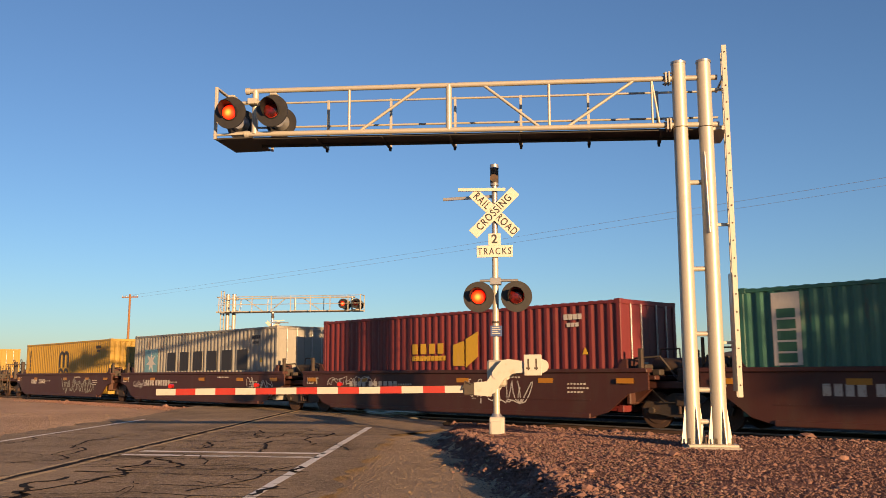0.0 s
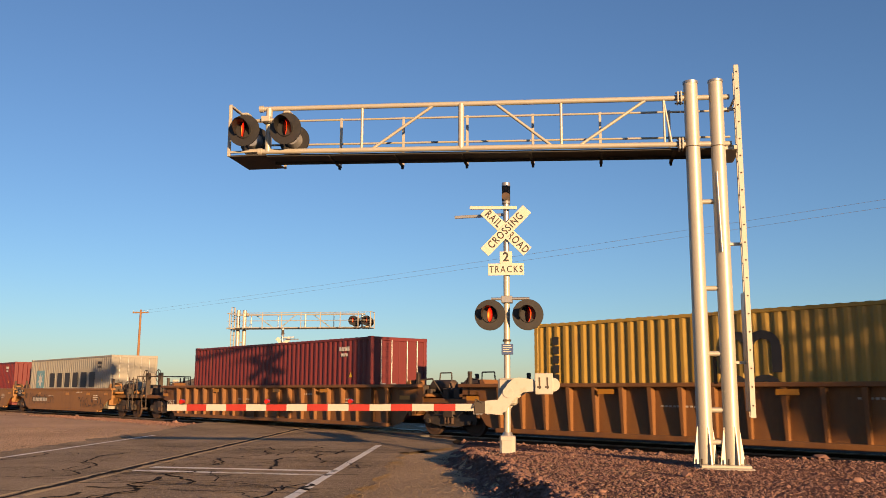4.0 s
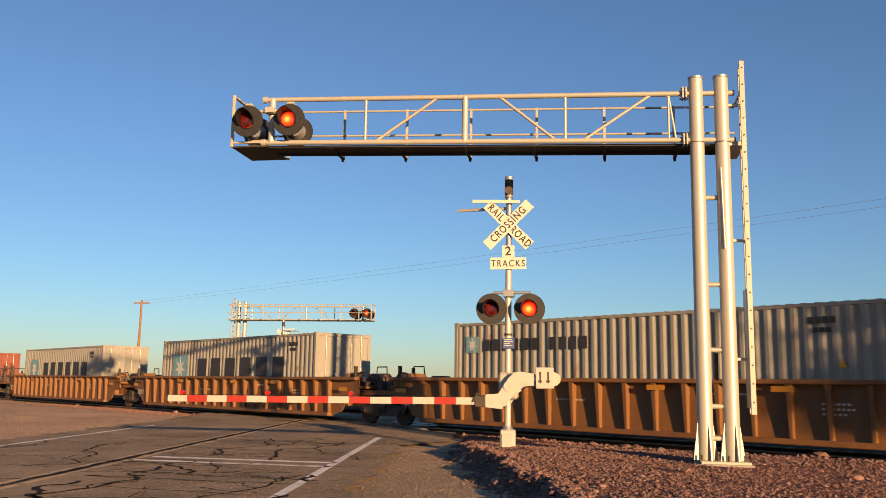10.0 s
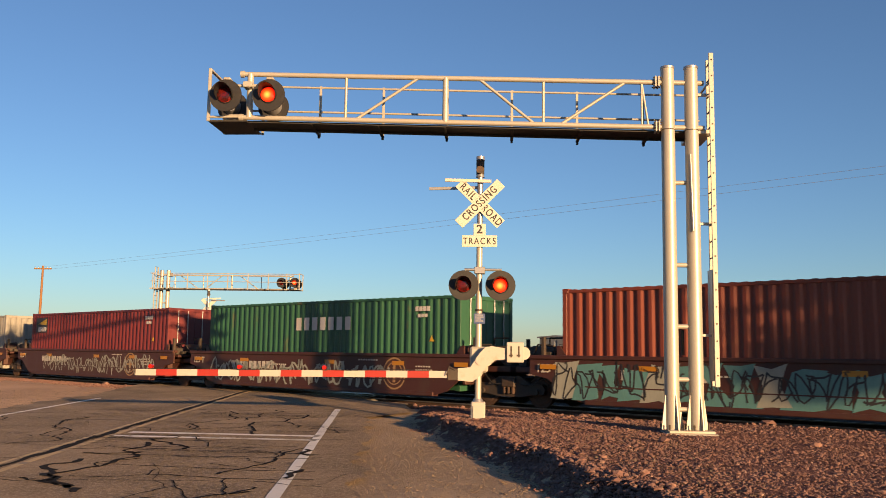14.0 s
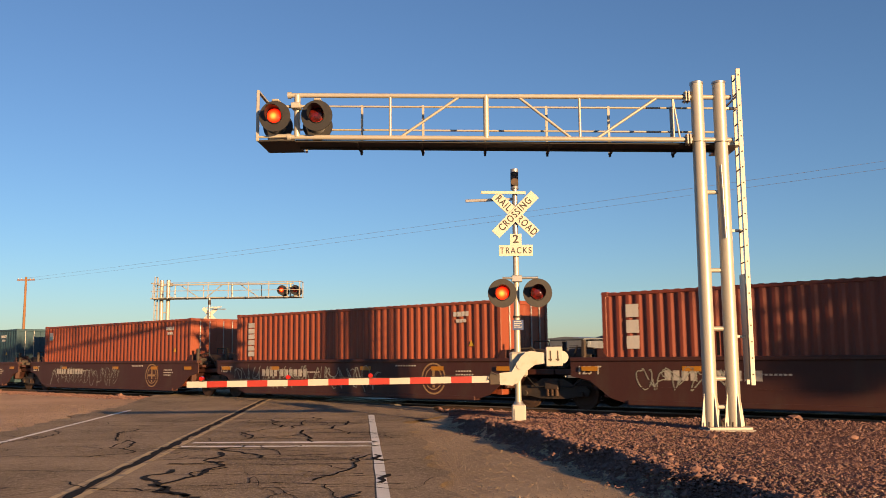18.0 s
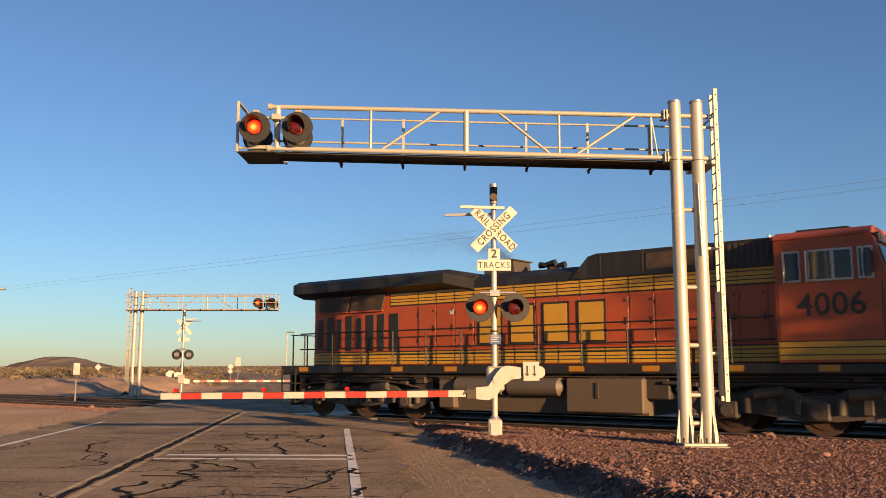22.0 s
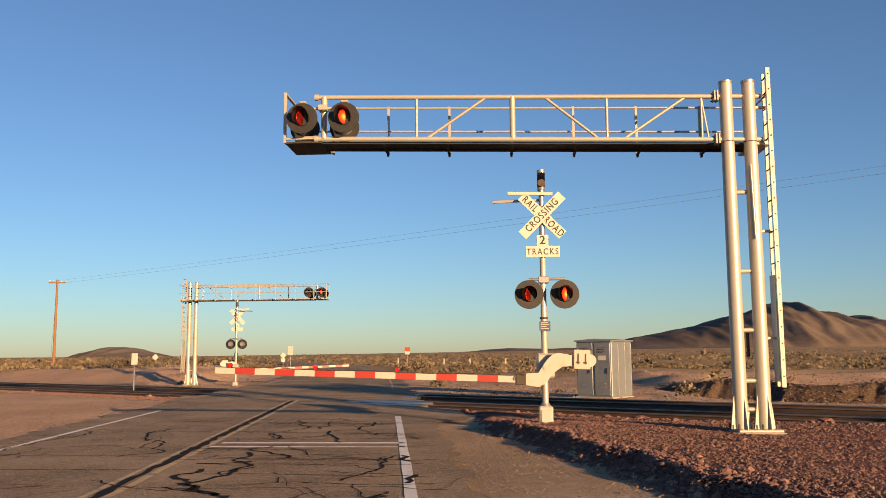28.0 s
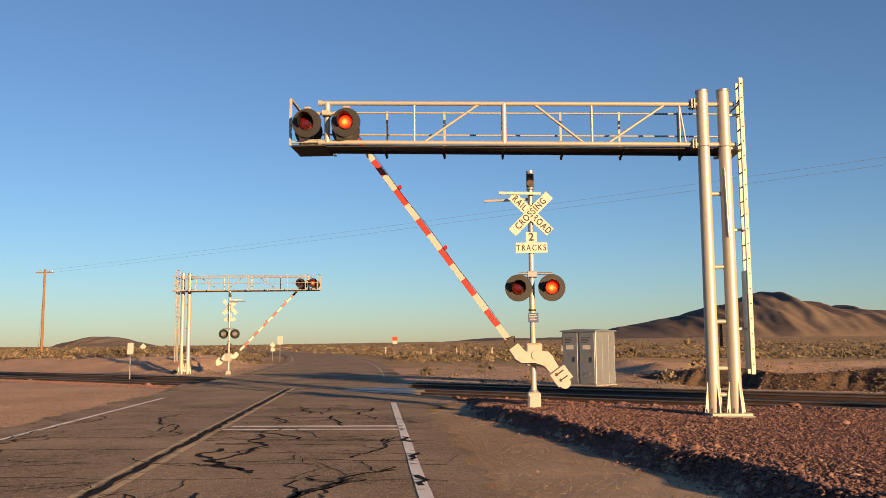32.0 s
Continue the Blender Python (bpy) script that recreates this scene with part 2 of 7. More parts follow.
M = {
    "silver": surface("silver_paint", (0.34, 0.325, 0.285), 0.42, 0.25, 0.08, 4, (0.279, 0.236, 0.186), 2.0, (0.62, 0.8), 0.05, 90),
    "galv": surface("galvanised_steel", (0.31, 0.316, 0.322), 0.42, 0.7, 0.1, 5, (0.223, 0.217, 0.205), 3, (0.5, 0.8), 0.05, 60),
    "white": surface("white_paint", (0.33, 0.318, 0.292), 0.5, 0, 0.06, 5, (0.27, 0.225, 0.17), 5, (0.55, 0.8), 0.08, 60),
    "signface": surface("white_sign_face", (0.42, 0.405, 0.37), 0.55, 0, 0.05, 5, (0.36, 0.322, 0.26), 6, (0.6, 0.85), 0.0, 60),
    "black": surface("black_paint", (0.009, 0.009, 0.01), 0.6, 0, 0.2, 6, (0.022, 0.02, 0.018), 5, (0.5, 0.8), 0.05, 60),
    "letter": surface("black_lettering", (0.02, 0.02, 0.022), 0.6, 0, 0.2, 6, None, 1, (0, 1), 0.0),
    "red_tape": surface("red_reflective_stripe", (0.27, 0.022, 0.017), 0.45, 0, 0.12, 8, (0.22, 0.05, 0.035), 5, (0.55, 0.8), 0.03, 90),
    "lens_dark": surface("unlit_red_lens", (0.09, 0.006, 0.005), 0.12, 0, 0.35, 26, (0.03, 0.004, 0.004), 14, (0.45, 0.6), 0.5, 40),
    "lens_lit": lit_lens(),
    "arm_lamp": surface("red_arm_lamp", (0.3, 0.012, 0.01), 0.2, 0, 0.2, 20, None, 1, (0, 1), 0.1, 120),
    "steel_dark": surface("dark_weathered_steel", (0.045, 0.036, 0.03), 0.7, 0.3, 0.25, 5, (0.1, 0.055, 0.035), 3, (0.5, 0.75), 0.3, 40),
    "grating": surface("dark_steel_grating", (0.03, 0.028, 0.026), 0.7, 0.3, 0.2, 6),
    "rail": surface("rusty_rail_web", (0.06, 0.034, 0.024), 0.75, 0.3, 0.2, 5, (0.1, 0.05, 0.03), 4),
    "railhead": surface("polished_rail_head", (0.2, 0.17, 0.15), 0.45, 0.8, 0.1, 5),
    "tie": surface("creosoted_timber", (0.05, 0.035, 0.026), 0.9, 0, 0.3, 5, (0.1, 0.08, 0.06), 3, (0.5, 0.8), 0.5, 30, 0.25),
    "asphalt": ground_material("worn_asphalt", (0.14, 0.107, 0.076), (0.3, 0.231, 0.164), (0.4, 0.318, 0.232), 1.9, 0.6, 1.3),
    "tar": surface("black_crack_sealant", (0.018, 0.016, 0.014), 0.95, 0, 0.2, 9),
    "lane_white": surface("worn_white_road_paint", (0.697, 0.672, 0.607), 0.8, 0, 0.1, 6, (0.3, 0.26, 0.2), 3.5, (0.6, 0.68), 0.3, 120),
    "lane_old": surface("faded_white_road_paint", (0.42, 0.38, 0.32), 0.8, 0, 0.15, 6, (0.2, 0.165, 0.125), 1.1, (0.48, 0.56), 0.3, 120),
    "lane_yellow": surface("worn_yellow_road_paint", (0.5, 0.36, 0.185), 0.8, 0, 0.15, 6, (0.23, 0.18, 0.125), 4, (0.5, 0.62), 0.3, 120),
    "plank": surface("crossing_panel", (0.085, 0.08, 0.074), 0.42, 0, 0.25, 4, (0.05, 0.045, 0.04), 2, (0.5, 0.75), 0.3, 60),
    "cabinet": surface("weathered_cabinet_zinc", (0.2, 0.225, 0.245), 0.42, 0.45, 0.14, 3, (0.13, 0.135, 0.135), 2, (0.5, 0.8), 0.05, 60),
    "concrete": surface("pale_concrete", (0.26, 0.242, 0.217), 0.9, 0, 0.12, 5, (0.186, 0.155, 0.124), 3, (0.5, 0.8), 0.3, 60),
    "wood_pole": surface("weathered_pole_wood", (0.2, 0.098, 0.045), 0.9, 0, 0.25, 3, (0.115, 0.06, 0.035), 2, (0.5, 0.8), 0.4, 30, 0, (1, 1, 0.1)),
    "wire": surface("power_line", (0.22, 0.23, 0.25), 0.6, 0.3, 0.1, 2),
    "glass": surface("dark_cab_glass", (0.02, 0.024, 0.028), 0.08, 0, 0.1, 2, None, 1, (0, 1), 0.0),
    "blue_sign": surface("blue_sign_face", (0.031, 0.062, 0.155), 0.5, 0, 0.1, 5),
    "orange_sign": surface("red_orange_sign", (0.465, 0.062, 0.0248), 0.5, 0, 0.1, 5),
    "reflector": surface("yellow_reflector_plate", (0.37, 0.155, 0.014), 0.4, 0, 0.1, 5),
    "stencil": surface("white_stencil_paint", (0.384, 0.36, 0.322), 0.7, 0, 0.2, 8, (0.155, 0.093, 0.062), 9, (0.55, 0.7), 0.0),
    "dirt": ground_material("reddish_desert_dirt", (0.35, 0.228, 0.152), (0.53, 0.356, 0.242), (0.45, 0.33, 0.245), 1.0, 0.9),
    "mound": ground_material("red_gravel_earth", (0.082, 0.04, 0.033), (0.165, 0.084, 0.069), (0.2, 0.12, 0.1), 1.4, 1.0),
    "shoulder": ground_material("gravelly_road_shoulder", (0.26, 0.19, 0.127), (0.4, 0.298, 0.203), (0.43, 0.335, 0.238), 1.6, 0.45),
    "ballast": ground_material("oily_ballast", (0.0246, 0.0197, 0.0164), (0.0697, 0.0533, 0.0426), (0.115, 0.0902, 0.0738), 1.0, 1.0),
    "plain": ground_material("desert_plain", (0.26, 0.165, 0.088), (0.41, 0.285, 0.155), (0.33, 0.25, 0.155), 0.3, 0.3),
    # the cut bank's shade is put into this dark colour
    "rubble": ground_material("dark_rocky_bank", (0.05, 0.035, 0.027), (0.12, 0.082, 0.06), (0.17, 0.12, 0.09), 0.8, 1.0),
    # distance haze is put into this colour, hence paler and greyer
    "hill": ground_material("bare_brown_hill", (0.09, 0.07, 0.057), (0.172, 0.135, 0.11), (0.14, 0.11, 0.09), 0.02, 0.5),
    "far_hill": ground_material("far_grey_brown_hill", (0.09, 0.075, 0.066), (0.16, 0.132, 0.113), (0.14, 0.115, 0.1), 0.02, 0.3),
    "stone": surface("reddish_stone", (0.138, 0.071, 0.06), 0.9, 0, 0.3, 8, (0.22, 0.14, 0.115), 10, (0.5, 0.7), 0.4, 60),
    # stones darkened likewise, to carry the bank's shade
    "shaded_stone": surface("dark_bank_rock", (0.085, 0.056, 0.042), 0.9, 0, 0.3, 3, (0.22, 0.15, 0.11), 2, (0.5, 0.75), 0.4, 60),
    "tan_stone": surface("tan_grit", (0.14, 0.102, 0.068), 0.9, 0, 0.3, 4, (0.11, 0.075, 0.053), 7, (0.5, 0.6), 0.0),
    "rock": surface("pinkish_rock", (0.22, 0.118, 0.092), 0.9, 0, 0.25, 8, (0.18, 0.1, 0.08), 10, (0.5, 0.7), 0.4, 60),
    "pale_stone": surface("pale_stone", (0.3, 0.205, 0.16), 0.9, 0, 0.2, 8, (0.27, 0.2, 0.16), 10, (0.5, 0.7), 0.4, 60),
    "scrub_dry": surface("dry_straw_scrub", (0.165, 0.126, 0.083), 0.9, 0, 0.3, 3, (0.2, 0.15, 0.095), 2),
    "scrub_green": surface("grey_green_scrub", (0.075, 0.06, 0.039), 0.9, 0, 0.3, 3, (0.125, 0.098, 0.063), 2),
}

M["tar"].node_tree.nodes["Principled BSDF"].inputs["Specular IOR Level"].default_value = 0.1

# ---------------------------------------------------------------- mesh tools


class Build:
    """Collects vertices and faces of one part."""

    def __init__(self):
        self.v, self.f, self.s = [], [], []

    def add(self, verts, faces, smooth=False, m=None):
        k = len(self.v)
        self.v += [tuple(m @ Vector(p)) if m is not None else tuple(p) for p in verts]
        self.f += [tuple(i + k for i in f) for f in faces]
        self.s += [smooth] * len(faces)
        return self

    def box(self, a, b, ch=0.0, m=None):
        """An upright box between two corners, with chamfered edges where ch is given."""
        x0, y0, z0 = (min(a[i], b[i]) for i in range(3))
        x1, y1, z1 = (max(a[i], b[i]) for i in range(3))
        if ch <= 0:
            v = [(x, y, z) for z in (z0, z1) for y in (y0, y1) for x in (x0, x1)]
            return self.add(v, [(0, 2, 3, 1), (4, 5, 7, 6), (0, 1, 5, 4), (2, 6, 7, 3), (0, 4, 6, 2), (1, 3, 7, 5)], False, m)
        c = min(ch, (x1 - x0) / 2.1, (y1 - y0) / 2.1, (z1 - z0) / 2.1)
        bm = bmesh.new()
        bmesh.ops.create_cube(bm, size=1)
        for w in bm.verts:
            w.co = Vector(((x0 + x1) / 2 + w.co.x * (x1 - x0), (y0 + y1) / 2 + w.co.y * (y1 - y0), (z0 + z1) / 2 + w.co.z * (z1 - z0)))
        bmesh.ops.bevel(bm, geom=bm.edges[:], offset=c, segments=1, affect="EDGES")
        bm.verts.index_update()
        self.add([w.co[:] for w in bm.verts], [tuple(w.index for w in f.verts) for f in bm.faces], False, m)
        bm.free()
        return self

    def cyl(self, p, q, r, r2=None, seg=12, caps=True, m=None):
        p, q = Vector(p), Vector(q)
        r2 = r if r2 is None else r2
        w = (q - p).normalized()
        a = w.orthogonal().normalized()
        b = w.cross(a)
        ring = [(math.cos(2 * math.pi * i / seg), math.sin(2 * math.pi * i / seg)) for i in range(seg)]
        v = [p + (a * c + b * s) * r for c, s in ring] + [q + (a * c + b * s) * r2 for c, s in ring]
        self.add(v, [(i, (i + 1) % seg, seg + (i + 1) % seg, seg + i) for i in range(seg)], True, m)
        if caps:
            self.add(v[:seg], [tuple(range(seg - 1, -1, -1))], False, m)
            self.add(v[seg:], [tuple(range(seg))], False, m)
        return self

    def tube(self, pts, r, seg=8, m=None):
        for p, q in zip(pts, pts[1:]):
            self.cyl(p, q, r, None, seg, True, m)
        return self

    def prism(self, poly, depth0, depth1, axis="y", m=None):
        """A polygon drawn in the plane across axis, given depth."""
        def put(p, d):
            return (p[0], d, p[1]) if axis == "y" else (d, p[0], p[1]) if axis == "x" else (p[0], p[1], d)
        k = len(poly)
        v = [put(p, depth0) for p in poly] + [put(p, depth1) for p in poly]
        return self.add(v, [tuple(range(k)), tuple(range(2 * k - 1, k - 1, -1))] + [(i, k + i, k + (i + 1) % k, (i + 1) % k) for i in range(k)], False, m)

    def mesh(self, name, *mats):
        me = bpy.data.meshes.new(name)
        me.from_pydata(self.v, [], self.f)
        for m in mats:
            me.materials.append(m)
        me.polygons.foreach_set("use_smooth", self.s)
        me.update()
        bm = bmesh.new()
        bm.from_mesh(me)
        bmesh.ops.recalc_face_normals(bm, faces=bm.faces[:])
        bm.to_mesh(me)
        bm.free()
        return me


def part(name, build, material, parent=None, label="", at=None):
    """One mesh object, under a thing or a part."""
    me = build if isinstance(build, bpy.types.Mesh) else build.mesh(name, material)
    if not me.materials:
        me.materials.append(material)
    ob = new(name, me)
    if parent is not None:
        ob.parent = parent
    if at is not None:
        ob.matrix_basis = at
    return tagged(ob, label) if label else ob


def thing(name, label, category, group="", kind="", at=None):
    ob = new(name)
    ob.empty_display_size = 0.2
    if at is not None:
        ob.matrix_basis = at
    return tagged(ob, label, category, group, kind)


TEXTS = {}


def letters(text, size, material, depth=0.004, spacing=1.0, stretch=1.0, bold=0.02):
    """A mesh of the built-in font, centred, upright in the x-z plane and facing -y."""
    key = (text, size, material.name, spacing, stretch)
    if key not in TEXTS:
        cu = bpy.data.curves.new("text", "FONT")
        cu.body, cu.size, cu.extrude, cu.align_x, cu.align_y, cu.space_character, cu.offset = text, size, depth / 2, "CENTER", "CENTER", spacing, size * bold
        ob = bpy.data.objects.new("text", cu)
        me = bpy.data.meshes.new_from_object(ob)
        me.transform(Matrix.Rotation(radians(90), 4, "X") @ Matrix.Diagonal((stretch, 1, 1, 1)))
        me.materials.clear()
        me.materials.append(material)
        bpy.data.objects.remove(ob)
        bpy.data.curves.remove(cu)
        TEXTS[key] = me
    return TEXTS[key]


def smooth_step(a, b, x):
    t = np.clip((x - a) / (b - a), 0, 1)
    return t * t * (3 - 2 * t)

# ---------------------------------------------------------------- plan
# The two tracks run skew to the road; along grows to the east, across away from the near side.
TRACK_TURN = 37.5
ALONG = Vector((math.cos(radians(TRACK_TURN)), -math.sin(radians(TRACK_TURN)), 0))
ACROSS = Vector((math.sin(radians(TRACK_TURN)), math.cos(radians(TRACK_TURN)), 0))
GRADE, RAIL_Z, NEAR_TRACK, FAR_TRACK = 0.0045, 0.05, 6.02, 10.35


def on_track(u, across=NEAR_TRACK, z=0.0):
    p = ALONG * u + ACROSS * across
    return pose(p.x, p.y, RAIL_Z + GRADE * max(-150, min(150, u)) + z, 0, -0.258 if abs(u) < 150 else 0, -TRACK_TURN)


def road_x(y, side=0.0):
    """The road's centre line, bending away to the left far past the tracks, and lines beside it."""
    c = -6.1 - 0.135 * (y + 3.24)
    if y > 25:
        c -= 0.0009 * (y - 25) ** 2
    return c + side


MOUND_EDGE = ((-30, -14, -8.6, -7, -4.75, -1.9, 0, 1.4, 3, 5), (6.0, 3.4, 1.87, 1.45, 0.78, 0.0, -0.62, -0.85, -1.15, -1.2))


def bank_edge(along):
    """The ragged line of the cut bank past the tracks."""
    return 23.0 + 0.8 * np.sin(along * 0.45) + 0.45 * np.sin(along * 1.3 + 1) + 0.2 * np.sin(along * 2.3 + 2) * np.sin(along * 0.7) + 0.12 * np.sin(along * 5.3 + np.sin(along * 1.9) * 3)


def h_ground(x, y):
    """Height of the ground sheet."""
    x, y = np.asarray(x, float), np.asarray(y, float)
    across = x * ACROSS.x + y * ACROSS.y
    along = x * ALONG.x + y * ALONG.y
    z = -0.06 + GRADE * np.clip(along, -150, 150) * np.where(across < 8, smooth_step(8, 3, 8 - across), smooth_step(40, 8, across - 8))
    # the gravel mound round the masts, with its steep bank towards the road
    bank = np.interp(y, *MOUND_EDGE)
    wob = 0.1 * np.sin(1.9 * y) + 0.07 * np.sin(4.3 * y + 1)
    d = x - bank - wob
    near = smooth_step(4.4, 3.6, across)
    mound = smooth_step(-0.43, -0.04, d) * (0.24 - 0.06 * smooth_step(0.5, 4.5, d)) * smooth_step(-22, -11, y) * near * (0.4 + 0.6 * smooth_step(2.6, -0.6, y))
    z = z + mound
    # ballast shoulders
    z = z - 0.03 + 0.03 * smooth_step(16, 11, across)
    # beyond the tracks, on the right: a shallow wash with a rocky bank
    right = smooth_step(6, 9, x)
    z = z - 0.4 * right * smooth_step(14, 20, across) * smooth_step(60, 34, across)
    edge = across - bank_edge(along)
    z = z + right * smooth_step(-0.9, 0.7, edge) * (0.8 + 0.12 * np.sin(along * 0.9)) * smooth_step(75, 28, across)
    # beyond the tracks, on the left: a low earth berm set back from the road
    left = smooth_step(-7.5, -10.5, x - (-6.1 - 0.135 * (y + 3.24) - 0.0009 * np.clip(y - 25, 0, None) ** 2))
    z = z + left * smooth_step(15.6, 19.5, across) * (0.78 + 0.1 * np.sin(along * 0.5) + 0.06 * np.sin(along * 1.7)) * smooth_step(75, 30, across)
    far = smooth_step(30, 140, np.hypot(x, y - 8))
    z = z + far * (0.25 * np.sin(x * 0.05) * np.sin(y * 0.043 + 1) + 0.1 * np.sin(x * 0.17 + y * 0.11))
    z = z + 9.0 * smooth_step(150, 1400, y) * smooth_step(-700, 500, x)
    return z


def h_at(x, y):
    return float(h_ground(x, y))

# ---------------------------------------------------------------- ground, road, tracks


def spaced(lo, hi, fine_lo, fine_hi, step, grow):
    out = list(np.arange(fine_lo, fine_hi, step))
    s, p = step, out[-1]
    while p < hi:
        s *= grow
        p += s
        out.append(min(p, hi))
    s, p, low = step, out[0], []
    while p > lo:
        s *= grow
        p -= s
        low.append(max(p, lo))
    return np.array(low[::-1] + out)


def build_ground():
    xs, ys = spaced(-3200, 3200, -13, 26, 0.16, 1.06), spaced(-700, 4200, -14, 27, 0.16, 1.06)
    gx, gy = np.meshgrid(xs, ys)
    gz = h_ground(gx, gy)
    rough = np.array([[noise.noise(Vector((x * 1.7, y * 1.7, 3.0))) for x in xs] for y in ys])
    finer = np.array([[noise.noise(Vector((x * 5.1, y * 5.1, 8.0))) for x in xs] for y in ys])
    across = gx * ACROSS.x + gy * ACROSS.y
    along = gx * ALONG.x + gy * ALONG.y
    bank = np.interp(gy, *MOUND_EDGE)
    on_mound = smooth_step(-0.3, 0.6, gx - bank) * (across < 4.6)
    road = np.vectorize(road_x)(gy)
    under = smooth_step(5.2, 4.2, np.abs(gx - road))
    gz = gz - 0.015 * under + (1 - under) * (0.012 * rough + 0.012 * finer + on_mound * (0.012 * rough + 0.008 * finer))
    ny, nx = gx.shape
    k = np.arange(nx * ny).reshape(ny, nx)
    faces = np.stack([k[:-1, :-1], k[:-1, 1:], k[1:, 1:], k[1:, :-1]], -1).reshape(-1, 4)
    me = bpy.data.meshes.new("ground")
    me.from_pydata(np.stack([gx, gy, gz], -1).reshape(-1, 3).tolist(), [], faces.tolist())
    for n in ("dirt", "mound", "shoulder", "ballast", "plain", "rubble"):
        me.materials.append(M[n])
    w = (rough * 0.5 + finer * 0.35)[:-1, :-1]
    a, b, x, y, bk, rd = (q[:-1, :-1] for q in (across, along, gx, gy, bank, road))
    kind = np.zeros_like(a, int)
    kind[(x > rd + 3.4) & (y < 9)] = 2
    kind[(x - bk + 0.7 * w > -0.45) & (a < 5) & (y < 9)] = 1
    kind[(a > np.where(x < rd, 4.8, 3.55) + 0.5 * w) & (a < np.where(x < rd, 11.5, 12.6) + 0.6 * w)] = 3
    kind[(a > 14) & (np.hypot(x, y) > 45)] = 4
    kind[(a > 12) & (a < 34) & (x < rd - 5)] = 0
    # the bank face takes the material with shade in its colour
    kind[(x > 6.5 + w) & (a - bank_edge(b) > -1.1 + w) & (a - bank_edge(b) < 0.75 + 0.6 * w)] = 5
    kind[(y < -60) | (x < -70)] = 4
    me.polygons.foreach_set("material_index", kind.ravel().astype(np.int32))
    me.polygons.foreach_set("use_smooth", np.ones(len(faces), bool))
    return tagged(new("ground", me), "reddish desert ground with gravel mound and scrub plain", "ground", kind="structure")


def road_height(x, y):
    return max(-0.018, h_at(x, y) + 0.04) if y > 14 else -0.018


def ribbon(name, inner, outer, y0, y1, lift, step=1.2, wob=0.0):
    """A strip along the road between two offsets from its centre line."""
    b = Build()
    ys = list(np.arange(y0, y1, step)) + [y1]
    rows = []
    for y in ys:
        xi, xo = road_x(y, inner), road_x(y, outer)
        if wob:
            xi, xo = xi + random.uniform(-wob, wob), xo + random.uniform(-wob, wob)
        n = max(2, int(abs(outer - inner) / 2.2) + 1)
        rows.append([(xi + (xo - xi) * i / (n - 1), y, road_height(road_x(y), y) + lift) for i in range(n)])
    n = len(rows[0])
    b.add([p for r in rows for p in r], [(j * n + i, j * n + i + 1, (j + 1) * n + i + 1, (j + 1) * n + i) for j in range(len(rows) - 1) for i in range(n - 1)], True)
    return b


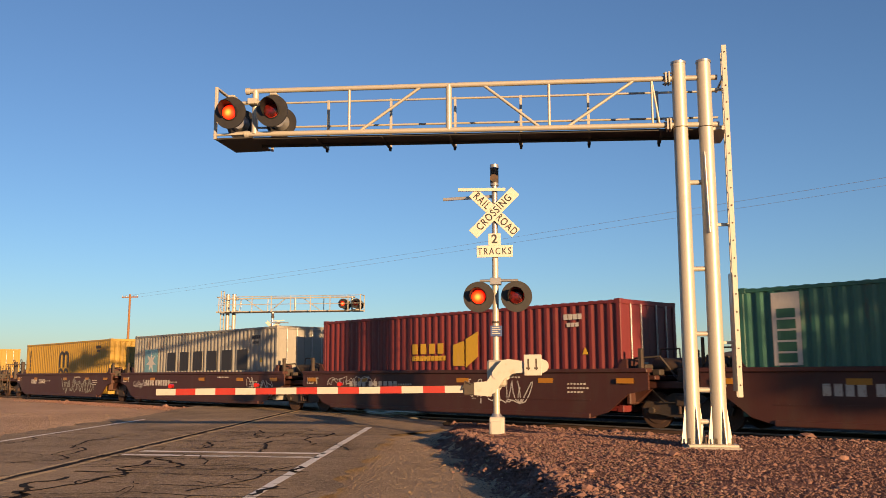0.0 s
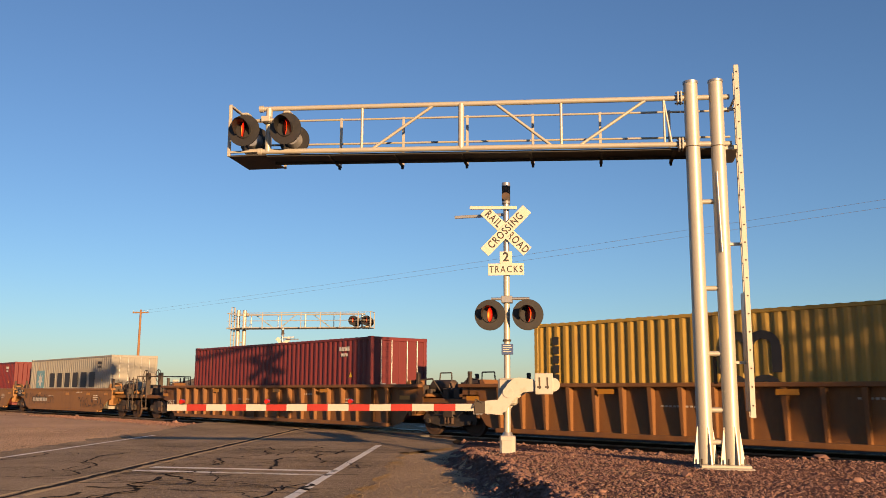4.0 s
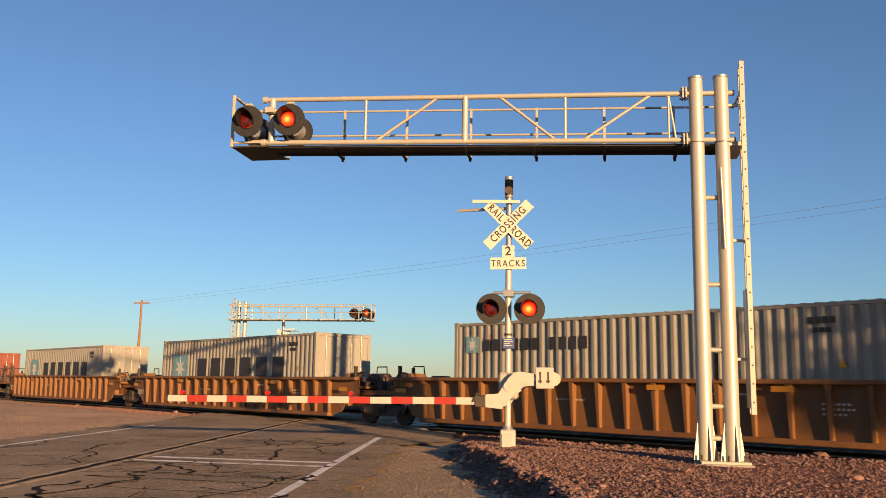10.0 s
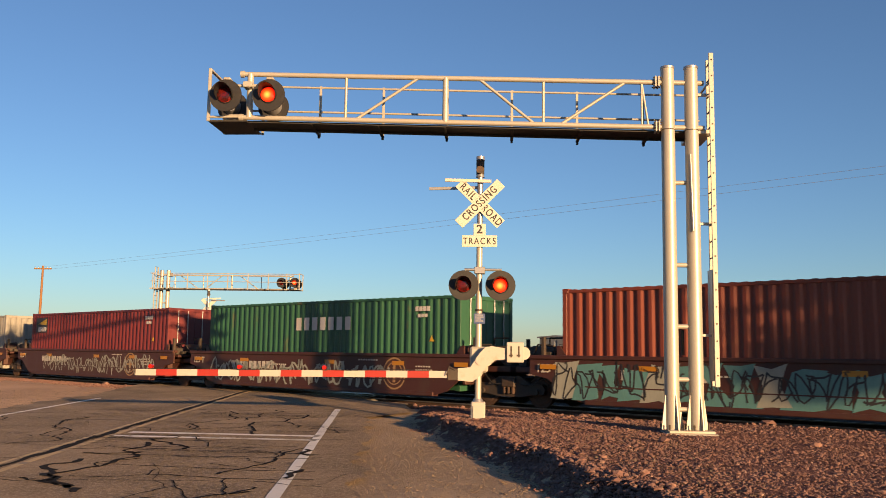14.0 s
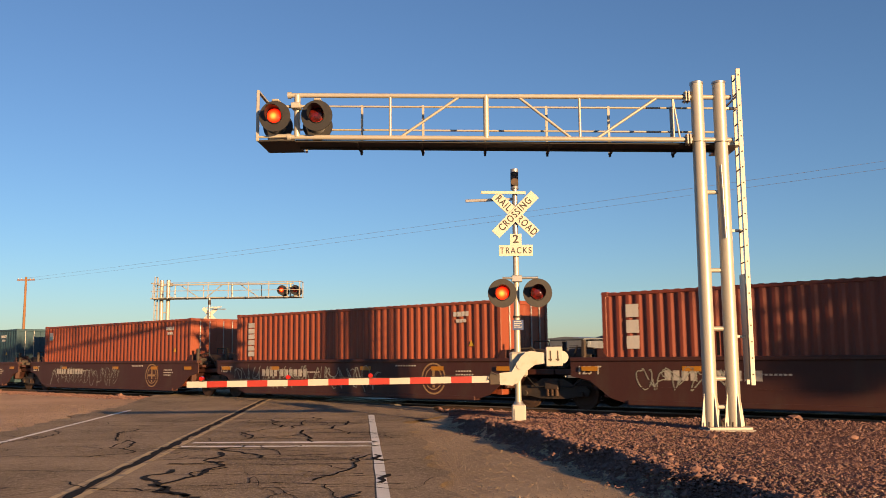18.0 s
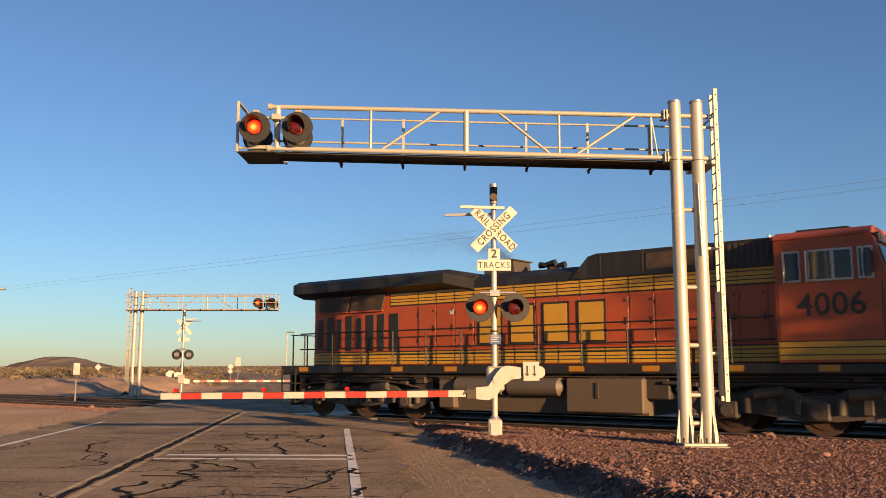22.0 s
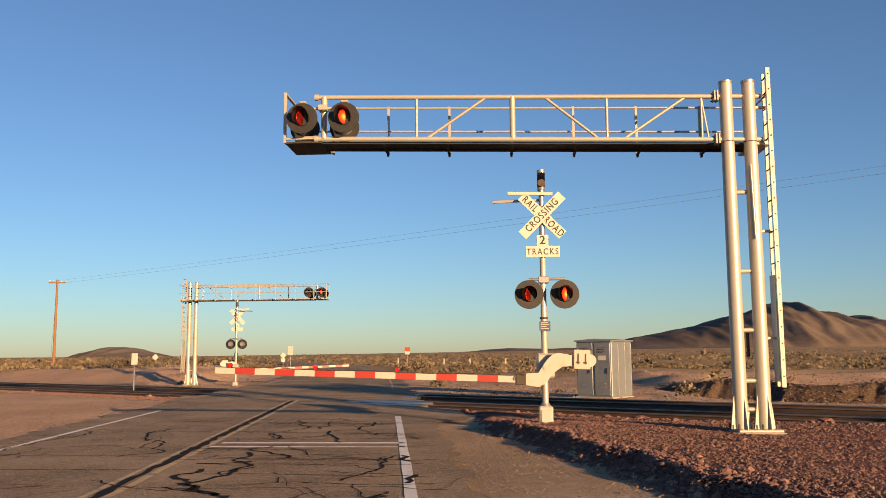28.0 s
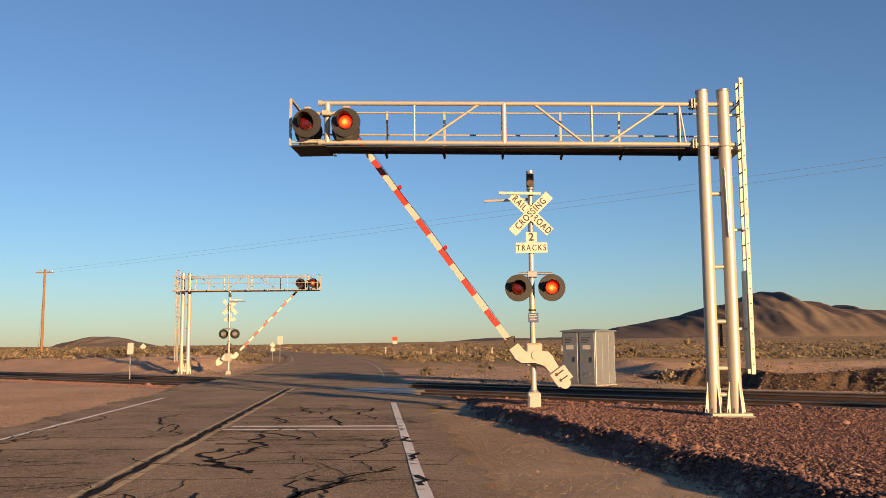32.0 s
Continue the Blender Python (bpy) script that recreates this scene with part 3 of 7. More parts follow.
def build_road():
    road = tagged(part("road", ribbon("road", -4.55, 4.3, -70, 420, 0.0, 0.3, 0.16), M["asphalt"]), "worn two-lane asphalt road with sealed cracks", "road", kind="structure")
    for a, b, y0, y1, m in ((-0.385, -0.3, -70, 12.6, "lane_yellow"), (-0.11, 0.0, -70, 12.6, "lane_yellow"), (3.4, 3.55, -70, 4.4, "lane_white"), (-3.68, -3.56, -70, 7.0, "lane_white"),
                            (3.4, 3.5, 22, 300, "lane_old"), (-3.8, -3.7, 26, 300, "lane_old")):
        part("lane_line", ribbon("lane_line", a, b, y0, y1, 0.005, 0.8, 0.008), M[m], road)
    for y, h in ((-2.42, 0.22), (-3.08, 0.2)):
        b = Build()
        xs = np.linspace(road_x(y, -0.08 if y < -3 else 0.1), road_x(y, 3.5), 16)
        b.add([(x, y + s * h / 2 + random.uniform(-0.012, 0.012), -0.013) for x in xs for s in (-1, 1)], [(2 * i, 2 * i + 2, 2 * i + 3, 2 * i + 1) for i in range(15)])
        part("stop_line", b, M["lane_white"], road)
    # sealed cracks: long ones across the lanes, wandering ones along them
    rnd = random.Random(5)
    b = Build()

    def crack(pts, w):
        pts = [Vector(p) for p in pts]
        left, right = [], []
        for i, p in enumerate(pts):
            t = (pts[min(i + 1, len(pts) - 1)] - pts[max(i - 1, 0)]).normalized()
            s = Vector((-t.y, t.x, 0)) * w * rnd.uniform(0.5, 1.3) / 2
            left.append(p + s), right.append(p - s)
        n = len(pts)
        b.add([(*p[:2], -0.0095) for p in left + right], [(i, i + 1, n + i + 1, n + i) for i in range(n - 1)])

    def wander(x, y, way, length, w, turn, forks, step=0.13):
        """A crack that wanders about its way, forking now and then; the forks are finer."""
        pts, now = [(x, y, 0)], way
        for i in range(int(length / step)):
            now += rnd.gauss(0, turn) + (way - now) * 0.4
            x, y = x + step * math.cos(now), y + step * math.sin(now)
            pts.append((x, y, 0))
            if forks and rnd.random() < forks:
                wander(x, y, now + rnd.choice((-1, 1)) * rnd.uniform(0.6, 1.4), rnd.uniform(0.5, 2.2), w * 0.6, turn * 1.2, forks * 0.35)
        pts = [p for p in pts if -4.4 < p[0] - road_x(p[1]) < 4.2]
        if len(pts) > 2:
            crack(pts, w)

    y = -18.0
    while y < 4.6:
        lane = rnd.random()
        x0, run = (-4.2, 8.3) if lane < 0.45 else (-0.1, 4.2) if lane < 0.8 else (-4.2, 4.0)
        wander(road_x(y, x0), y, rnd.uniform(-0.06, 0.03), run, rnd.uniform(0.022, 0.04), 0.16, 0.03)
        y += rnd.uniform(0.7, 1.5)
    for side, y0, run, w in ((1.5, -17, 5, 0.06), (2.2, -12.2, 4.5, 0.075), (1.2, -8.4, 5.2, 0.08), (2.6, -7.2, 3, 0.05), (2.3, -2.4, 5.5, 0.06), (0.9, -1.9, 5.5, 0.05), (-1.6, -16, 6, 0.06), (-2.6, -9.4, 6, 0.065), (-1.2, -4.6, 6, 0.05), (-3.3, -6, 7, 0.045), (-3.1, -18, 7, 0.05), (1.7, 0.4, 4, 0.045), (0.6, -13.5, 4, 0.05)):
        wander(road_x(y0, side), y0, rnd.uniform(1.35, 1.95), run, w, 0.42, 0.1)
    # the broad one down the right-hand lane, with its side arms
    wander(-5.0, -3.0, -1.35, 2.4, 0.07, 0.5, 0.05)
    wander(-4.75, -5.2, -2.2, 1.0, 0.085, 0.5, 0.0)
    wander(-5.2, -6.1, -1.1, 3.4, 0.1, 0.55, 0.06)
    for y, x, run in ((-5.6, -5.1, 3.2), (-6.6, -5.0, 3.3), (-4.5, -4.9, 2.4), (-7.6, -4.6, 3.0)):
        wander(x, y, rnd.uniform(-0.12, 0.14), run, 0.035, 0.25, 0.03)
    for _ in range(20):
        y = rnd.uniform(-15, 4)
        wander(road_x(y, rnd.uniform(-3.6, 3.6)), y, rnd.uniform(-0.3, 0.3), rnd.uniform(0.6, 2.4), 0.03, 0.35, 0.08)
    pts = [(road_x(y, -0.2 + rnd.uniform(-0.035, 0.035)), y, 0) for y in np.arange(-40, 12.5, 0.3)]
    crack(pts, 0.15)
    pts = [(road_x(y, 3.5 + rnd.uniform(-0.1, 0.1)), y, 0) for y in np.arange(-14, -2.2, 0.2)]
    for i in range(0, len(pts) - 8, 11):
        crack(pts[i:i + 5], 0.09)
    part("crack_sealant", b, M["tar"], road)
    # asphalt apron that widens towards the near rail
    rows, n = [], 24
    for a in np.linspace(0.3, 4.62, 12):
        lo, hi = -16.0 - 1.2 * (a - 0.3), float(np.interp(a, (0.3, 1.8, 2.8, 4.2, 4.7), (-3.3, -3.6, -4.6, -6.0, -6.4)))
        rows.append([ALONG * (lo + (hi - lo) * i / n + (rnd.uniform(-0.12, 0.12) if i in (0, n) else 0)) + ACROSS * a + Vector((0, 0, -0.021)) for i in range(n + 1)])
    b = Build().add([tuple(p) for r in rows for p in r], [(j * (n + 1) + i, j * (n + 1) + i + 1, (j + 1) * (n + 1) + i + 1, (j + 1) * (n + 1) + i) for j in range(11) for i in range(n)], True)
    part("crossing_apron", b, M["asphalt"], road)
    return road


def build_track(name, across, label):
    track = tagged(new(name), label, "railway track", kind="structure")
    us = [-420, -150, -110, -80, -60, -45, -30, -15, 0, 15, 30, 60, 150, 420]
    head = [(-0.036, 0), (0.036, 0), (0.036, -0.03), (-0.036, -0.03)]
    web = [(-0.036, -0.03), (0.036, -0.03), (0.01, -0.05), (0.01, -0.15), (0.075, -0.172), (-0.075, -0.172), (-0.01, -0.15), (-0.01, -0.05)]
    for side in (-0.75, 0.75):
        for prof, mat, nm in ((web, "rail", "rail"), (head, "railhead", "rail_head")):
            b = Build()
            k = len(prof)
            v = [on_track(u, across) @ Vector((0, side + p, q)) for u in us for p, q in prof]
            b.add(v, [(j * k + i, j * k + (i + 1) % k, (j + 1) * k + (i + 1) % k, (j + 1) * k + i) for j in range(len(us) - 1) for i in range(k)])
            part(nm, b, M[mat], track)
    tie = Build().box((-0.115, -1.3, -0.36), (0.115, 1.3, -0.165), 0.012).mesh("tie", M["tie"])
    for i in range(-70, 56):
        u = i * 0.5
        m = on_track(u, across)
        part("tie", tie, M["tie"], track, at=m @ pose(0, random.uniform(-0.03, 0.03), random.uniform(-0.01, 0.01), 0, 0, random.uniform(-1, 1)))
    # crossing panels between and beside the rails, over the road's width
    y = 0.0
    for _ in range(30):
        p = ALONG * 0 + Vector((road_x(y), y, 0))
        y += (across - p.dot(ACROSS)) * 0.9
    mid = Vector((road_x(y), y, 0)).dot(ALONG)
    for row, (a, w) in enumerate(((0.0, 1.3), (-1.12, 0.58), (1.12, 0.58))):
        slab = Build().box((-1.2, -w / 2, -0.2), (1.2, w / 2, -0.012), 0.012).mesh("crossing_panel", M["plank"])
        for i in range(5):
            u = mid - 4.84 + 2.42 * i - 1.007 * a
            part("crossing_panel", slab, M["plank"], track, at=on_track(u, across) @ pose(0, a, random.uniform(-0.004, 0.003)))
    return track


def build_hill(name, x0, x1, y0, y1, height, mat, label, seed):
    """A bare hill as one height field; height(x) gives its skyline, gullies run down its sides."""
    nx, ny = 300, 70
    b, v = Build(), []
    for j in range(ny):
        for i in range(nx):
            fx, fy = i / (nx - 1), j / (ny - 1)
            x, y = x0 + (x1 - x0) * fx, y0 + (y1 - y0) * fy
            ridge = math.sin(math.pi * fy) ** 0.8
            h = max(0.0, float(height(fx))) * ridge
            s = (x1 - x0) / 900
            g = noise.fractal(Vector((x / (90 * s), y / (260 * s), seed)), 0.9, 2.1, 5)
            g2 = abs(noise.noise(Vector((x / (45 * s), y / (200 * s), seed + 9))))
            g3 = abs(noise.noise(Vector((x / (19 * s), y / (90 * s), seed + 4))))
            h *= 1 + 0.3 * g * (1.25 - ridge) - 0.8 * g2 * (1.1 - ridge * 0.9) - 0.22 * g3 * (1.05 - ridge * 0.85)
            v.append((x, y, h_at(x, y) - 4 + h))
    b.add(v, [(j * nx + i, j * nx + i + 1, (j + 1) * nx + i + 1, (j + 1) * nx + i) for j in range(ny - 1) for i in range(nx - 1)], True)
    return tagged(part(name, b, M[mat]), label, "hill", kind="structure")


build_ground()
build_road()
build_track("track_1", NEAR_TRACK, "dark rusty railway track on oily ballast")
build_track("track_2", FAR_TRACK, "dark rusty second railway track on oily ballast")


def bumps(*rows):
    return lambda f: sum(h * math.exp(-((f - c) / w) ** 2) for c, w, h in rows)


def skyline(f):
    """The long rise to the peak, its shoulder and the fall beyond it."""
    return 1.1 * float(np.interp(f, (0, 0.055, 0.1, 0.15, 0.195, 0.24, 0.29, 0.345, 0.377, 0.447, 0.494, 0.54, 0.6, 0.75, 1), (4, 12, 25, 34, 43, 58, 74, 87, 80, 63, 54, 46, 40, 34, 0)))


build_hill("hill_1", 120, 1350, 1350, 2100, skyline, "hill", "bare brown desert hill with dark gullies", 3)
build_hill("hill_2", 1000, 2700, 2600, 3500, bumps((0.16, 0.06, 60), (0.22, 0.03, 30), (0.3, 0.05, 75), (0.42, 0.09, 70), (0.6, 0.2, 80)), "far_hill", "distant grey-brown rugged range", 7)
build_hill("hill_3", -760, -420, 1100, 1400, bumps((0.53, 0.08, 10), (0.57, 0.17, 11)), "far_hill", "low dark hill on the plain", 12)
build_hill("hill_4", -420, 520, 1300, 1900, bumps((0.5, 0.2, 8), (0.8, 0.16, 14), (0.66, 0.05, 4), (0.45, 0.05, 3)), "hill", "low brown rise on the plain", 17)

# ---------------------------------------------------------------- crossing furniture


def lamp_head(parent, x, y, z, facing, beat, r=0.305):
    """A flashing light: round black backing, hood, red lens that shows its lit or its dark face."""
    f = facing
    b = Build().cyl((x, y, z), (x, y + 0.03 * f, z), r, None, 32)
    head = part("backing", b, M["black"], parent)
    part("housing", Build().cyl((x, y + 0.03 * f, z), (x, y + 0.17 * f, z), 0.17, 0.12, 20), M["galv"], head)
    hood = Build()
    n, v, fcs = 20, [], []
    for i in range(n + 1):
        a = radians(-32 + 244 * i / n)
        for rr, d in ((0.158, 0.0), (0.165, -0.3 * max(0.25, math.sin(a) * 0.5 + 0.5))):
            v.append((x + rr * math.cos(a), y + d * f, z + rr * math.sin(a)))
    fcs = [(2 * i, 2 * i + 2, 2 * i + 3, 2 * i + 1) for i in range(n)]
    hood.add(v, fcs, True)
    inner = [(x + (p[0] - x) * 0.965, p[1], z + (p[2] - z) * 0.965) for p in v]
    hood.add(inner, fcs, True)
    part("hood", hood, M["black"], head)
    ring = Build().cyl((x, y - 0.004 * f, z), (x, y - 0.02 * f, z), 0.163, 0.15, 24)
    part("lens_ring", ring, M["black"], head)
    # the lens turns about its upright axis: one face lit, the other dark
    lens = Build()
    for s in (1, -1):
        rings = [(0.0, 0.034), (0.07, 0.03), (0.11, 0.022), (0.142, 0.006)]
        v = [(0, -rings[0][1] * s, 0)] + [(r0 * math.cos(2 * math.pi * i / 24), -d * s, r0 * math.sin(2 * math.pi * i / 24)) for r0, d in rings[1:] for i in range(24)]
        k = [(0, 1 + i, 1 + (i + 1) % 24) for i in range(24)]
        k += [(1 + 24 * q + i, 25 + 24 * q + i, 25 + 24 * q + (i + 1) % 24, 1 + 24 * q + (i + 1) % 24) for q in range(2) for i in range(24)]
        lens.add(v, k, True)
    me = lens.mesh("flashing_lens", M["lens_lit"], M["lens_dark"])
    half = len(me.polygons) // 2
    for i, p in enumerate(me.polygons):
        p.material_index = 1 if i >= half else 0
    ob = part("flashing_lens", me, M["lens_lit"], head, "round red signal lens, lit or dark by turns", at=pose(x, y - 0.03 * f, z, 0, 0, 0 if f > 0 else 180))
    ob["beat"], ob["face"] = beat, f
    return head


def build_gantry(at=None, camber=0.0254, pole_top=6.74, lamp_x=(-4.87, -4.05)):
    """Twin poles, a truss with a walkway and handrail along it, lamps at its tip facing both ways; camber lifts the tip."""
    drop = pole_top - 6.74

    def lift(x, z):
        return z - camber * (x - 3.47) - 0.088 + drop

    def chord_z(x, top):
        return lift(x, 6.565 if top else 5.72)

    g = thing("signal_gantry", "silver-painted cantilever signal gantry on twin poles", "signal gantry", "signal gantries over the road", at=at)
    S, G = M["silver"], M["grating"]
    for x in (3.47, 3.895):
        p = part("pole", Build().cyl((x, -2.0, 0.2), (x, -2.0, pole_top), 0.13, 0.121, 28), S, g)
        part("cap", Build().cyl((x, -2.0, pole_top - 0.01), (x, -2.0, pole_top + 0.03), 0.13, None, 28).cyl((x, -2.0, pole_top + 0.03), (x, -2, pole_top + 0.05), 0.13, 0.08, 28), M["galv"], p)
        for a in (20, 110, 200, 290):
            poly = [(0.1, 0.2), (0.215, 0.2), (0.205, 0.3), (0.137, 0.8), (0.1, 0.8)]
            part("gusset", Build().prism(poly, -0.011, 0.011, "y", pose(x, -2.0, 0, 0, 0, a)), S, p)
            c, s = x + 0.2 * math.cos(radians(a + 45)), -2 + 0.2 * math.sin(radians(a + 45))
            part("bolt", Build().cyl((c, s, 0.2), (c, s, 0.29), 0.018, None, 8), M["steel_dark"], p)
        part("seam", Build().cyl((x, -2, chord_z(x, False) - 0.06), (x, -2, chord_z(x, False) - 0.045), 0.127, None, 24), M["steel_dark"], p)
    part("base_plate", Build().box((3.36, -2.28, 0.15), (4.15, -1.72, 0.2), 0.01), S, g)
    part("foundation", Build().box((3.3, -2.33, -0.5), (4.2, -1.67, 0.15), 0.02), M["concrete"], g)
    for z in (0.55, 1.07, 2.0, 3.1, 4.6):
        part("spreader", Build().cyl((3.47, -2, z), (3.895, -2, z), 0.042, None, 14), S, g)
    part("conduit", Build().cyl((3.86, -2.145, 3.7), (3.83, -2.145, 5.1), 0.022, None, 8), M["galv"], g)
    part("conduit", Build().cyl((3.7, -1.86, 1.5), (3.7, -1.86, 1.95), 0.03, None, 8), M["steel_dark"], g)
    # front truss
    for top, r in ((True, 0.046), (False, 0.048)):
        b = Build().cyl((-4.48, -2.0, chord_z(-4.5, top)), (4.12, -2.0, chord_z(4.12, top)), r, None, 16)
        b.cyl((-4.53, -2.0, chord_z(-4.5, top)), (-4.46, -2.0, chord_z(-4.5, top)), r + 0.02, None, 16)
        ch = part("chord", b, S, g)
        z = chord_z(3.27, top)
        part("clamp_plate", Build().box((3.23, -2.1, z - 0.1), (3.26, -1.9, z + 0.1), 0.006).box((3.285, -2.1, z - 0.1), (3.315, -1.9, z + 0.1), 0.006), S, ch)
        for dy in (-0.08, 0.08):
            for dz in (-0.07, 0.07):
                part("bolt", Build().cyl((3.2, -2 + dy, z + dz), (3.35, -2 + dy, z + dz), 0.014, None, 8), M["steel_dark"], ch)
    for x, r, lean in ((-4.34, 0.062, 0), (-2.5, 0.027, 0.0), (-0.62, 0.056, 0), (1.2, 0.027, 0), (3.0, 0.02, 0.0), (3.0, 0.02, 0.12)):
        part("upright", Build().cyl((x + lean, -2, chord_z(x, False)), (x, -2, chord_z(x, True)), r, None, 12), S, g)
    for xa, xb in ((-2.32, -1.12), (1.05, 0.0), (1.5, 2.72)):
        part("diagonal", Build().cyl((xa, -2, chord_z(xa, False)), (xb, -2, chord_z(xb, True)), 0.028, None, 10), S, g)
    # walkway, its hangers and the back handrail
    part("walkway", Build().box((-5.12, -2.02, lift(-4.8, 5.63)), (-4.38, -1.02, lift(-4.8, 5.66))), G, g, "dark steel grating walkway")
    part("walkway", Build().prism([(-4.38, lift(-4.38, 5.645)), (3.9, lift(3.9, 5.645)), (3.9, lift(3.9, 5.68)), (-4.38, lift(-4.38, 5.68))], -1.93, -1.5), G, g, "dark steel grating walkway")
    part("edge_angle", Build().prism([(-4.38, lift(-4.38, 5.59)), (3.9, lift(3.9, 5.59)), (3.9, lift(3.9, 5.69)), (-4.38, lift(-4.38, 5.69))], -1.498, -1.488), G, g)
    for x in (-3.18, -1.91, -0.64, 0.63, 1.9, 3.17):
        z = chord_z(x, False)
        part("hanger", Build().box((x - 0.03, -2.0, z - 0.1), (x + 0.03, -1.09, z - 0.078), 0.005).box((x - 0.022, -1.16, z - 0.15), (x + 0.022, -1.1, z - 0.09), 0.005), G, g)
        part("rail_post", Build().box((x - 0.025, -1.1, z - 0.1), (x + 0.025, -1.06, lift(x, 6.64)), 0.004), S, g)
    part("kick_plate", Build().prism([(-4.38, lift(-4.38, 5.69)), (3.9, lift(3.9, 5.69)), (3.9, lift(3.9, 5.73)), (-4.38, lift(-4.38, 5.73))], -1.486, -1.48), S, g)
    for z in (6.61, 6.11):
        part("handrail", Build().cyl((-5.12, -1.085, lift(-5.1, z)), (4.25, -1.085, lift(4.25, z)), 0.021, None, 10), S, g)
    for x in (-4.33, 4.1):
        part("rail_post", Build().box((x - 0.025, -1.1, lift(x, 5.62)), (x + 0.025, -1.06, lift(x, 6.64)), 0.004), S, g)
    part("side_beam", Build().box((3.9, -2.0, lift(4.2, 5.62)), (4.28, -1.06, lift(4.2, 5.7)), 0.01), S, g)
    part("side_beam", Build().box((4.22, -2.0, lift(4.2, 6.58)), (4.26, -1.06, lift(4.2, 6.62)), 0.01), S, g)
    for x, y in ((-5.12, -2.02), (-5.12, -1.06)):
        part("basket_post", Build().box((x - 0.028, y - 0.028, lift(x, 5.63)), (x + 0.028, y + 0.028, lift(x, 6.66)), 0.006), S, g)
    part("basket_rail", Build().box((-5.15, -2.02, lift(-5.1, 6.62)), (-5.09, -1.04, lift(-5.1, 6.66)), 0.006), S, g)
    part("basket_rail", Build().box((-5.15, -2.05, lift(-5.1, 5.69)), (-4.45, -2.0, lift(-5.1, 5.73)), 0.006).box((-5.15, -2.02, lift(-5.1, 6.13)), (-5.11, -1.04, lift(-5.1, 6.16)), 0.006), S, g)
    part("junction_box", Build().box((-4.8, -1.95, lift(-4.6, 5.67)), (-4.45, -1.8, lift(-4.6, 5.8)), 0.02), S, g)
    zb = lift(-4.34, 6.31)
    part("lamp_bracket", Build().cyl((-4.95, -2.1, zb), (-3.8, -2.1, zb), 0.03, None, 10).box((-4.43, -2.2, zb - 0.05), (-4.25, -1.98, zb + 0.06), 0.01), S, g)
    for x, y, f, k in ((-4.72, -2.3, 1, 0), (-3.9, -2.3, 1, 1), (lamp_x[0], -1.35, -1, 1), (lamp_x[1], -1.35, -1, 0)):
        lamp_head(g, x, y, lift(-4.3, 6.07 if f > 0 else 6.11), f, k)
        part("lamp_fitting", Build().box((x - 0.07, y + 0.03 * f, lift(-4.3, 6.38)), (x + 0.07, y + 0.2 * f, lift(-4.3, 6.43)), 0.015), S, g)
    # ladder, its lower half closed by a guard plate
    zt = pole_top + 0.24
    for x, y, w in ((4.22, -2.16, 0.055), (4.25, -1.76, 0.03)):
        part("stringer", Build().box((x - w / 2 - 0.01, y - 0.02, 0.95), (x + w / 2 + 0.02, y + 0.02, zt), 0.006), S, g)
    for z in np.arange(1.15, zt, 0.3):
        part("rung", Build().cyl((4.23, -2.19, z), (4.25, -1.74, z), 0.014, None, 8), M["steel_dark"], g)
    part("ladder_guard", Build().box((4.18, -2.1, 1.05), (4.195, -1.78, 3.02), 0.005), S, g, "flat guard plate over the lower rungs")
    for z in (1.85, 3.85, pole_top - 0.5):
        part("ladder_bracket", Build().box((3.92, -2.02, z - 0.025), (4.26, -1.97, z + 0.025), 0.005), S, g)
    return g


